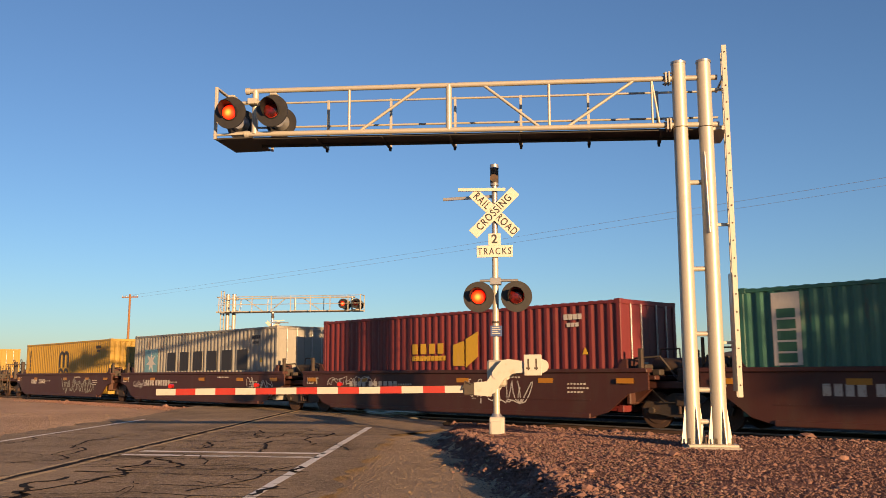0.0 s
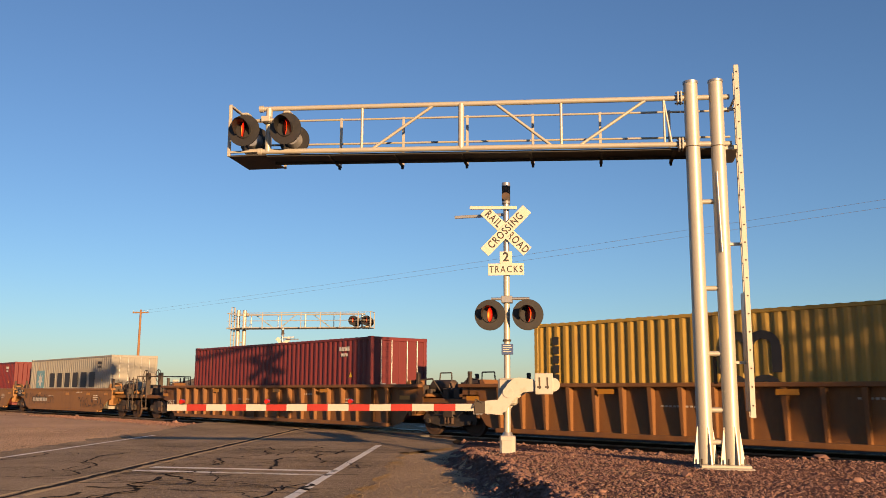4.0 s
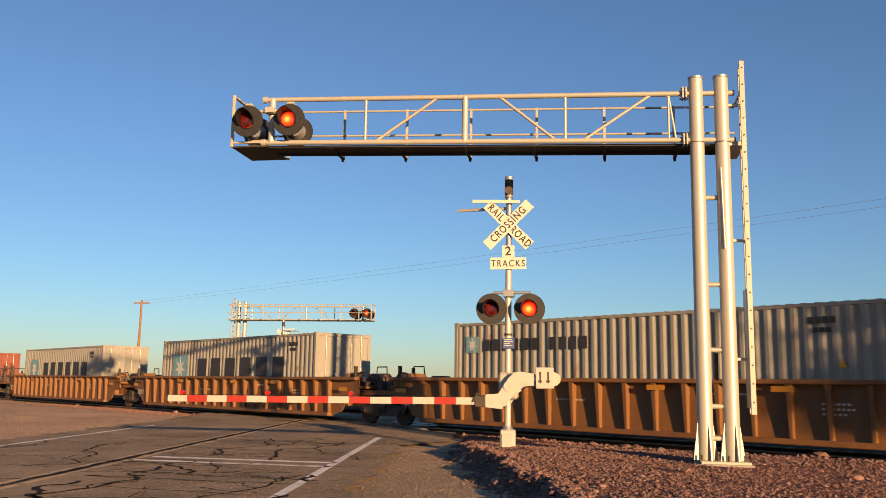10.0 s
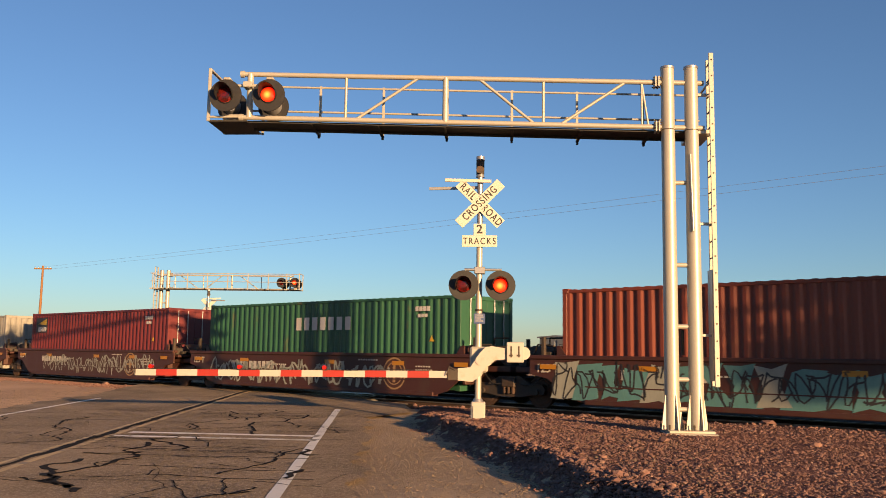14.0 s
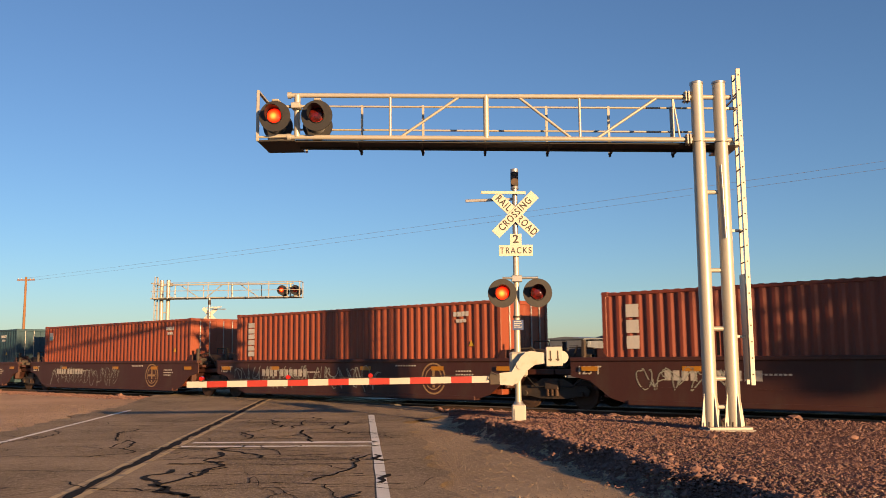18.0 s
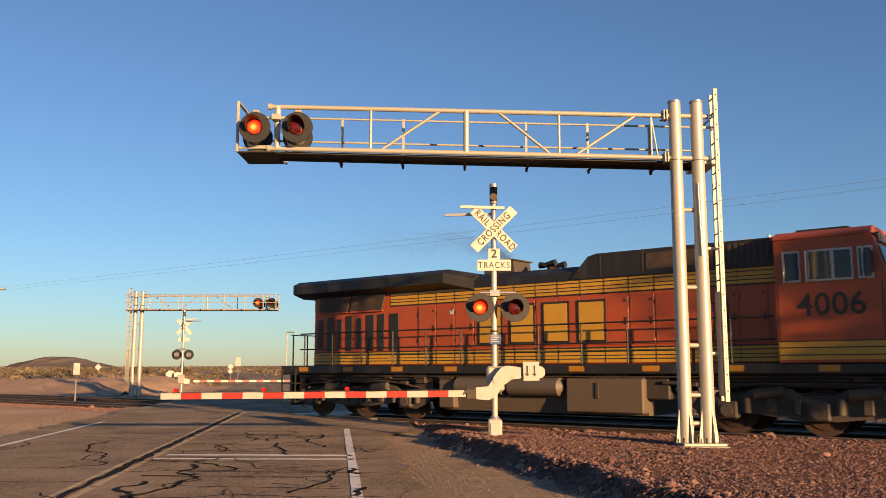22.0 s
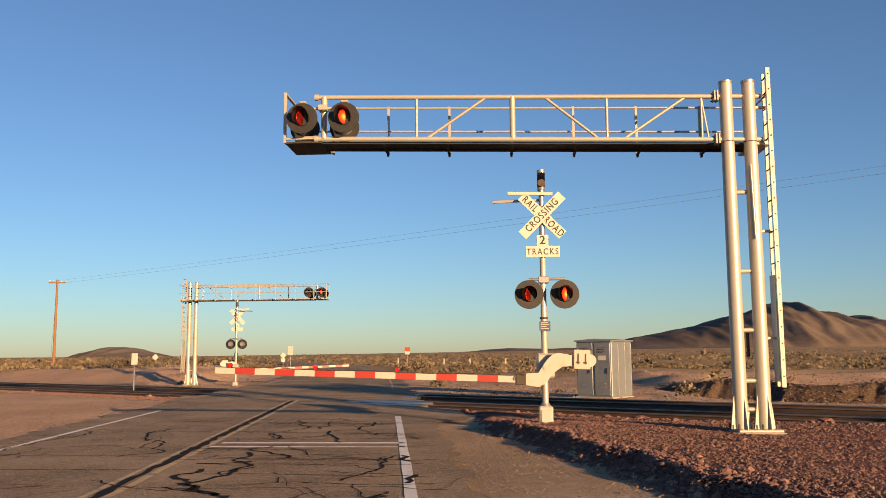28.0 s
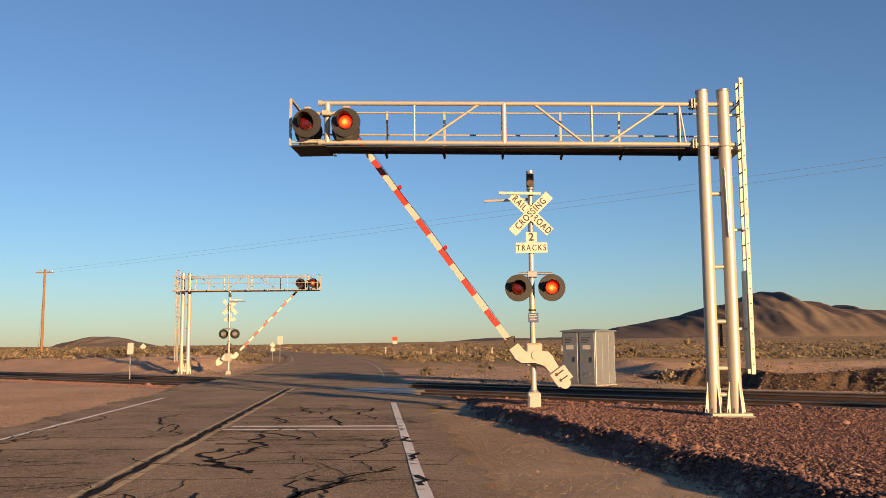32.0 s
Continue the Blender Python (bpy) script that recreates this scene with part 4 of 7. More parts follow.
def build_gate_mast(at=None):
    g = thing("crossing_signal", "railroad crossing signal mast with crossbuck and flashing lights", "crossing signal", "crossing signals", at=at)
    part("mast", Build().cyl((0, 0, 0.45), (0, 0, 3.95), 0.065, 0.062, 24), M["silver"], g)
    part("upper_mast", Build().cyl((0, 0, 3.94), (0, 0, 5.12), 0.06, 0.06, 24), M["galv"], g)
    part("bell", Build().cyl((0, 0, 5.16), (0, 0, 5.46), 0.085, None, 20).cyl((0, -0.04, 5.24), (0, -0.12, 5.24), 0.055, 0.08, 14), M["steel_dark"], g, "dark cylindrical warning bell")
    part("bell_cap", Build().cyl((0, 0, 5.46), (0, 0, 5.54), 0.09, 0.085, 20).cyl((0, 0, 5.1), (0, 0, 5.17), 0.09, 0.075, 20), M["galv"], g)
    part("base_box", Build().box((-0.14, -0.13, 0.02), (0.15, 0.14, 0.5), 0.025).box((-0.1, -0.15, 0.12), (0.11, -0.13, 0.42), 0.008), M["white"], g)
    part("base_foot", Build().box((-0.2, -0.18, -0.15), (0.2, 0.18, 0.03), 0.015).cyl((0, 0, 0.5), (0, 0, 0.56), 0.11, 0.085, 16), M["galv"], g)
    for a, words, dy in ((45, (("CROSSING", 0.0),), -0.12), (-45, (("RAIL", -0.35), ("ROAD", 0.35)), -0.105)):
        m = pose(0, dy, 4.53, 0, -a, 0)
        bl = part("crossbuck_blade", Build().box((-0.61, -0.006, -0.115), (0.61, 0.006, 0.115), 0.004, m), M["signface"], g)
        for text, x in words:
            part("lettering", letters(text, 0.215, M["letter"], 0.004, 1.22, 0.76, 0.012), M["letter"], bl, at=m @ pose(x, -0.009, 0))
    part("crossbuck_clamp", Build().box((-0.08, -0.1, 4.4), (0.08, 0.08, 4.46), 0.008).box((-0.08, -0.1, 4.62), (0.08, 0.08, 4.68), 0.008), M["galv"], g)
    pl = part("tracks_plate", Build().box((-0.36, -0.105, 3.63), (0.36, -0.093, 3.87), 0.004).box((-0.125, -0.1045, 3.868), (0.125, -0.0935, 4.11), 0.004), M["signface"], g)
    part("lettering", letters("TRACKS", 0.19, M["letter"], 0.004, 1.3, 0.8, 0.004), M["letter"], pl, at=pose(0, -0.108, 3.745))
    part("lettering", letters("2", 0.25, M["letter"], 0.004), M["letter"], pl, at=pose(0, -0.108, 3.99))
    part("side_sign", Build().box((-0.86, -0.14, 4.965), (0.1, -0.1, 5.03), 0.005, pose(0, 0, 0, 0, 1.5, 0)), M["signface"], g, "edge of a second pair of sign blades")
    part("side_sign", Build().box((-0.94, 0.05, 4.865), (0.1, 0.09, 4.925), 0.005, pose(0, 0, 0, 0, -1.5, 0)), M["galv"], g)
    bs = part("notice", Build().box((-0.1, -0.085, 2.06), (0.13, -0.075, 2.27), 0.004), M["blue_sign"], g, "small blue emergency notice")
    for i, w in enumerate((0.15, 0.17, 0.12, 0.16)):
        part("text_bar", Build().box((-0.07, -0.089, 2.23 - i * 0.04), (-0.07 + w, -0.085, 2.245 - i * 0.04)), M["stencil"], bs)
    part("crossarm", Build().cyl((-0.3, -0.1, 3.16), (0.46, -0.1, 3.16), 0.028, None, 12).box((-0.1, -0.13, 3.08), (0.12, 0.08, 3.22), 0.01), M["galv"], g)
    part("mast_clamp", Build().cyl((0, 0, 2.32), (0, 0, 2.36), 0.085, None, 16), M["steel_dark"], g)
    lamp_head(g, -0.31, -0.24, 2.83, 1, 0)
    lamp_head(g, 0.435, -0.24, 2.83, 1, 1)
    part("gate_motor", Build().box((-0.17, -0.16, 1.08), (0.2, 0.2, 1.6), 0.04).cyl((0.05, -0.3, 1.33), (0.05, 0.2, 1.33), 0.08, None, 16), M["silver"], g)
    return g


PIVOT = (0.05, -0.3, 1.33)


def build_gate_arm(at):
    """The barrier: striped boom and counterweight, turning about the motor's shaft; its space begins at the shaft."""
    a = thing("gate_arm", "red and white striped barrier arm with red lamps", "barrier", "barrier arms", at=at)
    poly = [(-0.45, -0.40), (-0.45, -0.16), (-0.2, -0.14), (-0.02, 0.14), (0.1, 0.26), (0.22, 0.28), (0.5, 0.24), (0.5, 0.02), (0.3, 0.0), (0.12, -0.12), (-0.05, -0.36), (-0.2, -0.42)]
    br = part("bracket", Build().prism(poly, -0.05, 0.0), M["white"], a, "curved white counterweight bracket")
    part("hub", Build().cyl((0, -0.07, 0), (0, 0.1, 0), 0.1, None, 18), M["white"], br)
    part("back_bracket", Build().prism([(p * 0.95 + 0.02, q - 0.02) for p, q in poly], 0.32, 0.37), M["white"], a)
    w = part("counterweight", Build().box((0.52, -0.11, -0.04), (0.86, 0.0, 0.36), 0.012), M["white"], a)
    part("counterweight_end", Build().cyl((0.86, -0.03, 0.14), (0.86, 0.04, 0.14), 0.13, None, 20), M["white"], w)
    for x in (0.61, 0.76):
        part("slot", Build().box((x - 0.015, -0.116, 0.06), (x + 0.015, -0.109, 0.28)).box((x - 0.045, -0.117, 0.08), (x + 0.03, -0.11, 0.115)), M["steel_dark"], w)
    part("shear_block", Build().box((-0.66, -0.06, -0.4), (-0.45, 0.06, -0.17), 0.015).tube([(-0.5, -0.07, -0.2), (-0.62, -0.08, -0.13), (-0.68, -0.08, -0.3)], 0.012, 6), M["steel_dark"], a)
    z, x = -0.285, -0.6
    n, tot = 15, 6.43
    for i in range(n):
        x1 = x - tot / n
        h0, h1 = 0.068 - 0.004 * i / n, 0.068 - 0.004 * (i + 1) / n
        v = [(q, dy, z + s * h) for q, h in ((x, h0), (x1, h1)) for dy in (-0.03, 0.03) for s in (-1, 1)]
        b = Build().add(v, [(0, 1, 3, 2), (4, 6, 7, 5), (0, 4, 5, 1), (2, 3, 7, 6), (0, 2, 6, 4), (1, 5, 7, 3)])
        part("boom", b, M["red_tape" if i % 2 else "white"], a, "red stripe" if i % 2 else "white stripe")
        x = x1
    for lx in (-3.14, -4.88, -6.72):
        lm = part("arm_lamp", Build().cyl((lx, -0.05, z + 0.12), (lx, 0.05, z + 0.12), 0.045, None, 16), M["arm_lamp"], a, "small red lamp")
        part("lamp_foot", Build().box((lx - 0.05, -0.035, z + 0.06), (lx + 0.05, 0.035, z + 0.085)), M["steel_dark"], lm)
    part("cable", Build().tube([(q, -0.034, z + 0.078 + 0.012 * math.sin(q * 3)) for q in np.arange(-6.7, -0.7, 0.3)], 0.006, 5), M["black"], a)
    return a


gantry = build_gantry()
far_gantry = build_gantry(pose(-16.93, 33.3, -0.39, 0, 0, 180), 0.0, 6.62, (-4.76, -3.93))
mast = build_gate_mast()
far_mast = copy_thing(mast, pose(-17.48, 34.46, -0.52, 0, 0, 180))
near_arm = build_gate_arm(pose(*PIVOT))
FAR_PIVOT = (-17.53, 34.76, 0.98)
far_arm = copy_thing(near_arm, pose(*FAR_PIVOT, 0, 0, 197))


def build_cabinet():
    """The signal cabinet past the tracks, its doors facing the road."""
    z0 = h_at(3.2, 16.3)
    c = thing("signal_cabinet", "galvanised steel trackside signal cabinet, doors shut", "cabinet", at=pose(1.98, 15.85, z0, 0, 0, -TRACK_TURN))
    part("body", Build().box((0, 0, 0.06), (1.56, 1.5, 2.18), 0.015), M["cabinet"], c)
    part("roof", Build().prism([(-0.06, 2.16), (1.62, 2.16), (1.62, 2.21), (0.78, 2.27), (-0.06, 2.21)], -0.08, 1.58), M["cabinet"], c)
    part("plinth", Build().box((-0.05, -0.05, -0.3), (1.61, 1.55, 0.06), 0.02), M["concrete"], c)
    for x in (0.05, 0.83):
        d = part("door", Build().box((x, -0.03, 0.12), (x + 0.68, 0.0, 2.1), 0.008), M["cabinet"], c)
        for k, w in enumerate((0.4, 0.3, 0.36, 0.25)):
            part("text_bar", Build().box((x + 0.1, -0.036, 1.9 - 0.06 * k), (x + 0.1 + w, -0.031, 1.925 - 0.06 * k)), M["letter"], d)
        part("handle", Build().box((x + 0.54, -0.07, 0.95), (x + 0.58, -0.03, 1.15), 0.005), M["steel_dark"], d)
        part("label_plate", Build().box((x + 0.15, -0.036, 1.45), (x + 0.5, -0.031, 1.62)), M["signface"], d)
        for i in range(5):
            part("vent_slat", Build().box((x + 0.18, -0.04, 0.35 + 0.05 * i), (x + 0.46, -0.03, 0.375 + 0.05 * i)), M["galv"], d)
        for z in (0.35, 1.0, 1.7):
            part("hinge", Build().cyl((x + 0.01, -0.035, z), (x + 0.01, -0.035, z + 0.12), 0.014, None, 8), M["steel_dark"], d)
    for y in (0.03, 0.5, 1.0, 1.47):
        part("seam", Build().box((1.555, y - 0.015, 0.1), (1.57, y + 0.015, 2.12), 0.004), M["cabinet"], c)
    return c


build_cabinet()


def build_pole(x, y, height):
    z = h_at(x, y)
    p = thing("utility_pole", "weathered wooden utility pole with one crossarm", "utility pole", "utility poles", at=pose(x, y, z, 0, 0, -TRACK_TURN))
    part("shaft", Build().cyl((0, 0, -0.6), (0, 0, height - z), 0.24, 0.16, 14), M["wood_pole"], p)
    part("crossarm", Build().box((-0.09, -1.45, height - z - 0.6), (0.09, 1.45, height - z - 0.4), 0.01, pose(0, 0, 0, 0, 0, -52)), M["wood_pole"], p)
    for s in (-1.3, -0.7, 0.7, 1.3):
        q = pose(0, 0, 0, 0, 0, -52) @ Vector((0, s, height - z - 0.42))
        part("insulator", Build().cyl(q, q + Vector((0, 0, 0.26)), 0.09, 0.06, 8), M["galv"], p)
    part("guy_wire", Build().cyl((0, 0, height - z - 1.2), (-3.5, 1.0, 0), 0.012, None, 5), M["wire"], p)
    return p


build_pole(-74, 118, 14.25)
build_pole(105, -30, 13.9)
for k, (dx, dz) in enumerate(((0.0, 0.0), (0.9, -0.25))):
    b, pts = Build(), []
    for i in range(41):
        f = i / 40
        pts.append((-74 + dx + 179 * f, 118 + dx - 148 * f, 14.05 + dz - 4 * 0.7 * f * (1 - f)))
    b.tube(pts, 0.01, 5)
    tagged(part("power_line", b, M["wire"]), "thin slack overhead power line between poles", "cable", "power lines")


def build_sign(x, y, shape, w, h, z0, mat, label, lower=None):
    g = h_at(x, y)
    s = thing("road_sign", label, "road sign", "road signs", at=pose(x, y, g, 0, 0, random.uniform(-12, 12)))
    part("post", Build().box((-0.03, -0.03, -0.3), (0.03, 0.03, z0 + h), 0.005), M["galv"], s)
    if shape == "diamond":
        part("panel", Build().box((-w / 2, -0.045, -h / 2), (w / 2, -0.032, h / 2), 0.004, pose(0, 0, z0 + h / 2, 0, 45, 0)), M[mat], s)
    else:
        part("panel", Build().box((-w / 2, -0.045, z0), (w / 2, -0.032, z0 + h), 0.004), M[mat], s)
    if lower:
        part("panel", Build().box((-w * 0.45, -0.045, z0 - 0.42), (w * 0.45, -0.032, z0 - 0.06), 0.004), M[lower], s)
    return s


build_sign(-20.6, 26.8, "plate", 0.32, 0.62, 1.35, "signface", "small pale rectangular sign on a thin post beside the track")
build_sign(-21.9, 66, "plate", 0.55, 0.85, 1.75, "signface", "white rectangular road sign on a steel post")
build_sign(-23.4, 69, "diamond", 0.45, 0.45, 1.45, "signface", "pale diamond road sign over a small square plate", "signface")
build_sign(-64, 135, "diamond", 0.9, 0.9, 1.1, "signface", "white diamond sign out on the plain")
build_sign(-13.2, 92, "plate", 0.7, 0.5, 2.0, "orange_sign", "red-orange sign over a white plate by the road", "signface")
for px in (-16.3, -10.2, -6.0, -0.6, 5.3, 10.4, 14.8, 18.2):
    y = 112 + random.uniform(-8, 8)
    s = thing("delineator_post", "white roadside delineator post", "marker post", "delineator posts along the road", at=pose(px, y, h_at(px, y)))
    part("stake", Build().box((-0.09, -0.02, -0.2), (0.09, 0.02, 1.1), 0.01), M["white"], s)
    part("reflector", Build().box((-0.06, -0.026, 0.85), (0.06, -0.02, 1.0)), M["galv"], s)

# ---------------------------------------------------------------- stones and scrub


def stones(name, count, where, size, mat, label, seed):
    """Loose stones of a few faceted shapes, half sunk in the ground."""
    rnd = random.Random(seed)
    gen = np.random.default_rng(seed)
    base = np.array([(1, 0, 0), (0, 1, 0), (-1, 0, 0), (0, -1, 0), (0, 0, 1), (0, 0, -1), (0.6, 0.6, 0.5), (-0.6, 0.5, 0.55), (-0.5, -0.6, 0.5), (0.55, -0.55, 0.55)])
    tri = np.array([(0, 6, 9), (0, 1, 6), (1, 7, 6), (1, 2, 7), (2, 8, 7), (2, 3, 8), (3, 9, 8), (3, 0, 9), (6, 4, 9), (6, 7, 4), (7, 8, 4), (8, 9, 4)])
    at = []
    while len(at) < count:
        p = where(rnd)
        if p is not None:
            at.append(p)
    at = np.array(at)
    s = size * np.exp(gen.normal(0, 0.45, count))
    dims = s[:, None] * gen.uniform((0.7, 0.6, 0.45), (1.3, 1.1, 0.9), (count, 3))
    p = base[None] * gen.uniform(0.75, 1.15, (count, 10, 1)) * dims[:, None]
    turn, tilt = gen.uniform(0, 6.283, count), gen.uniform(-0.4, 0.4, count)
    y, z = p[..., 1] * np.cos(tilt)[:, None] - p[..., 2] * np.sin(tilt)[:, None], p[..., 1] * np.sin(tilt)[:, None] + p[..., 2] * np.cos(tilt)[:, None]
    x, y = p[..., 0] * np.cos(turn)[:, None] - y * np.sin(turn)[:, None], p[..., 0] * np.sin(turn)[:, None] + y * np.cos(turn)[:, None]
    z = z + (h_ground(at[:, 0], at[:, 1]) + s * 0.25)[:, None]
    v = np.stack([x + at[:, :1], y + at[:, 1:], z], -1).reshape(-1, 3)
    f = (tri[None] + 10 * np.arange(count)[:, None, None]).reshape(-1, 3)
    me = bpy.data.meshes.new(name)
    me.from_pydata(v.tolist(), [], f.tolist())
    me.materials.append(mat)
    return tagged(new(name, me), label, "gravel", kind="stuff")


def on_mound(rnd):
    y = rnd.uniform(-13, 3.4)
    x = rnd.uniform(-2.6, 11)
    d = x - float(np.interp(y, *MOUND_EDGE))
    across = x * ACROSS.x + y * ACROSS.y
    if d < -0.28 or across > 4.4 or (3.3 < x < 4.2 and -2.4 < y < -1.6) or math.hypot(x, y) < 0.3:
        return None
    return x, y


def on_ballast(rnd):
    u, a = rnd.uniform(-26, 16), rnd.uniform(3.3, 5.0)
    p = ALONG * u + ACROSS * a
    if p.x - road_x(p.y) < 5.5:
        return None
    return p.x, p.y


def on_shoulder(rnd):
    y = rnd.uniform(-15, 2)
    x = road_x(y, 3.75) + rnd.random() ** 1.1 * 5.8
    return (x, y) if x < 3.2 else None


stones("gravel", 80000, on_mound, 0.0122, M["stone"], "loose reddish gravel on the mound", 11)
stones("gravel", 300, on_mound, 0.015, M["pale_stone"], "scattered pale pinkish stones on the mound", 12)


def on_edge(rnd):
    y = rnd.uniform(-13, 1.2)
    x = float(np.interp(y, *MOUND_EDGE))
    return x + 0.1 * math.sin(1.9 * y) + 0.07 * math.sin(4.3 * y + 1) + rnd.gauss(-0.22, 0.19), y


stones("gravel", 13000, on_edge, 0.019, M["stone"], "dark gravel spilling down the edge of the mound", 17)
stones("ballast_stones", 3500, on_ballast, 0.026, M["stone"], "crushed stone at the ballast edge", 13)
stones("grit", 36000, on_shoulder, 0.0065, M["tan_stone"], "fine tan grit on the road shoulder", 14)


def left_dirt(rnd):
    y = rnd.uniform(-14, 11)
    return road_x(y, -4.6 - 9 * rnd.random()), y


def left_ballast_edge(rnd):
    p = ALONG * rnd.uniform(-38, -18) + ACROSS * (4.9 - abs(rnd.gauss(0, 0.9)))
    return (p.x, p.y) if p.x < road_x(p.y) - 5 else None


stones("gravel", 7000, left_ballast_edge, 0.022, M["stone"], "reddish gravel thrown beside the ballast", 19)
stones("grit", 24000, left_dirt, 0.0085, M["tan_stone"], "loose tan grit on the dirt beside the road", 16)
for x, y, s in ((5.32, -3.73, 0.07), (2.15, -8.6, 0.045), (6.2, -5.2, 0.04), (7.4, -3.0, 0.05), (1.75, -6.3, 0.04)):
    rnd = random.Random(x)
    bm = bmesh.new()
    bmesh.ops.create_icosphere(bm, subdivisions=2, radius=1)
    for w in bm.verts:
        w.co = Vector((w.co.x * 1.15, w.co.y * 0.9, w.co.z * 0.7)) * s * (1 + 0.25 * noise.noise(w.co * 1.7 + Vector((x, y, 0))))
    me = bpy.data.meshes.new("rock")
    bm.to_mesh(me)
    bm.free()
    me.materials.append(M["rock"])
    ob = new("rock", me)
    ob.location = (x, y, h_at(x, y) + s * 0.4)
    tagged(ob, "single weathered pinkish rock lying on gravel", "rock", "larger rocks")


def scrub(name, count, where, mat, label, seed, blades, size):
    rnd = random.Random(seed)
    v, f = [], []
    for _ in range(count):
        p = None
        while p is None:
            p = where(rnd)
        x, y = p
        far = math.hypot(x, y + 18)
        s = size * rnd.lognormvariate(-0.1, 0.4)
        z = h_at(x, y)
        n = blades if far < 60 else blades // 2 if far < 130 else 10
        leaf = 0.1 * s * (1 + min(far, 300) / 75)
        if far > 200:
            s *= 1.4
        lean = (rnd.uniform(-0.2, 0.2), rnd.uniform(-0.2, 0.2))
        for _ in range(n):
            a, e, r = rnd.uniform(0, 6.283), rnd.uniform(0.0, 1.45), s * rnd.uniform(0.45, 1.0) * rnd.uniform(0.7, 1.0)
            h = math.sin(e) * r * 0.8
            c = Vector((x + math.cos(a) * math.cos(e) * r + lean[0] * h, y + math.sin(a) * math.cos(e) * r + lean[1] * h, z + h))
            w = leaf * rnd.uniform(0.6, 1.3)
            p, q = (Vector((rnd.gauss(0, 1), rnd.gauss(0, 1), rnd.gauss(0, 1))).normalized() * w for _ in range(2))
            k = len(v)
            v += [tuple(c - p), tuple(c + q * 0.6), tuple(c + p), tuple(c - q * 0.6)]
            f.append((k, k + 1, k + 2, k + 3))
    me = bpy.data.meshes.new(name)
    me.from_pydata(v, [], f)
    me.materials.append(mat)
    return tagged(new(name, me), label, "shrubs", kind="stuff")


def on_plain(near):
    def f(rnd):
        d = near * math.exp(rnd.random() * 2.65)
        x, y = rnd.uniform(-0.75, 0.85) * (d + 18), d
        a = x * ACROSS.x + y * ACROSS.y
        if a < 16.5 or d > 900 or abs(x - road_x(y)) < 6.5 or (a < 24 and abs(x - 3.2) < 2.5):
            return None
        if noise.noise(Vector((x * 0.05, y * 0.03, 5))) < rnd.uniform(-0.8, 0.3):
            return None
        return x, y
    return f


def build_tree(x, y, base, top, width):
    """A tree added unseen to the side, whose crown shades the passing cars."""
    t = thing("desert_tree", "tall feathery desert tree with a ragged crown", "tree", at=pose(x, y, h_at(x, y)))
    rnd = random.Random(77)
    part("trunk", Build().cyl((0, 0, -0.3), (0.3, 0.1, base), 0.3, 0.2, 12), M["wood_pole"], t)
    for i in range(9):
        a = 2 * math.pi * i / 9
        p, q = (0.25, 0.1, base - 0.8 + 0.1 * i), (math.cos(a) * width * 0.36, math.sin(a) * width * 0.36, base + (top - base) * rnd.uniform(0.3, 0.8))
        part("limb", Build().cyl(p, q, 0.11, 0.03, 8), M["wood_pole"], t)
    v, f = [], []
    for _ in range(5200):
        r, a, h = rnd.random() ** 0.5 * width / 2, rnd.uniform(0, 6.283), rnd.random()
        lump = 0.75 + 0.35 * noise.noise(Vector((math.cos(a) * 2, math.sin(a) * 2, h * 3)))
        c = Vector((math.cos(a) * r * lump, math.sin(a) * r * lump, base + (top - base) * h * lump))
        d = Vector((rnd.gauss(0, 1), rnd.gauss(0, 1), rnd.gauss(0, 1))).normalized() * rnd.uniform(0.12, 0.26)
        e = d.orthogonal().normalized() * 0.07
        k = len(v)
        v += [tuple(c - d), tuple(c + e), tuple(c + d), tuple(c - e)]
        f.append((k, k + 1, k + 2, k + 3))
    me = bpy.data.meshes.new("crown")
    me.from_pydata(v, [], f)
    me.materials.append(M["scrub_green"])
    part("crown", me, M["scrub_green"], t)
    return t


# out of view; added only to throw shade on the train
build_tree(26.0, -22.4, 4.8, 8.8, 5.4)
scrub("scrub", 7500, on_plain(58), M["scrub_dry"], "dry straw-coloured desert scrub on the plain", 21, 44, 0.42)
scrub("scrub", 8500, on_plain(60), M["scrub_green"], "grey-green desert bushes on the plain", 22, 48, 0.5)


def on_bank(rnd):
    u = rnd.uniform(-16, 30)
    a = float(bank_edge(u)) + rnd.uniform(-1.2, 0.7)
    p = ALONG * u + ACROSS * a
    return (p.x, p.y) if p.x > 6.8 + rnd.random() else None


def by_bank(rnd):
    u, a = rnd.uniform(-14, 30), rnd.uniform(20.2, 26)
    p = ALONG * u + ACROSS * a
    return (p.x, p.y) if p.x > 6.5 else None


stones("rubble", 4500, on_bank, 0.042, M["shaded_stone"], "dark broken rock along the wash bank", 15)


def far_dirt(rnd):
    u, a = rnd.uniform(-45, 45), rnd.uniform(12.8, 44)
    p = ALONG * u + ACROSS * a
    return (p.x, p.y) if abs(p.x - road_x(p.y)) > 5.5 else None


stones("grit", 14000, far_dirt, 0.03, M["tan_stone"], "scattered tan stones on the dirt past the tracks", 18)
scrub("dry_bush", 60, far_dirt, M["scrub_green"], "low grey bushes on the dirt past the tracks", 24, 60, 0.4)
scrub("dry_bush", 26, by_bank, M["scrub_dry"], "golden dry bushes by the rocky bank", 23, 90, 0.6)

# ---------------------------------------------------------------- the train
PAINT = {}


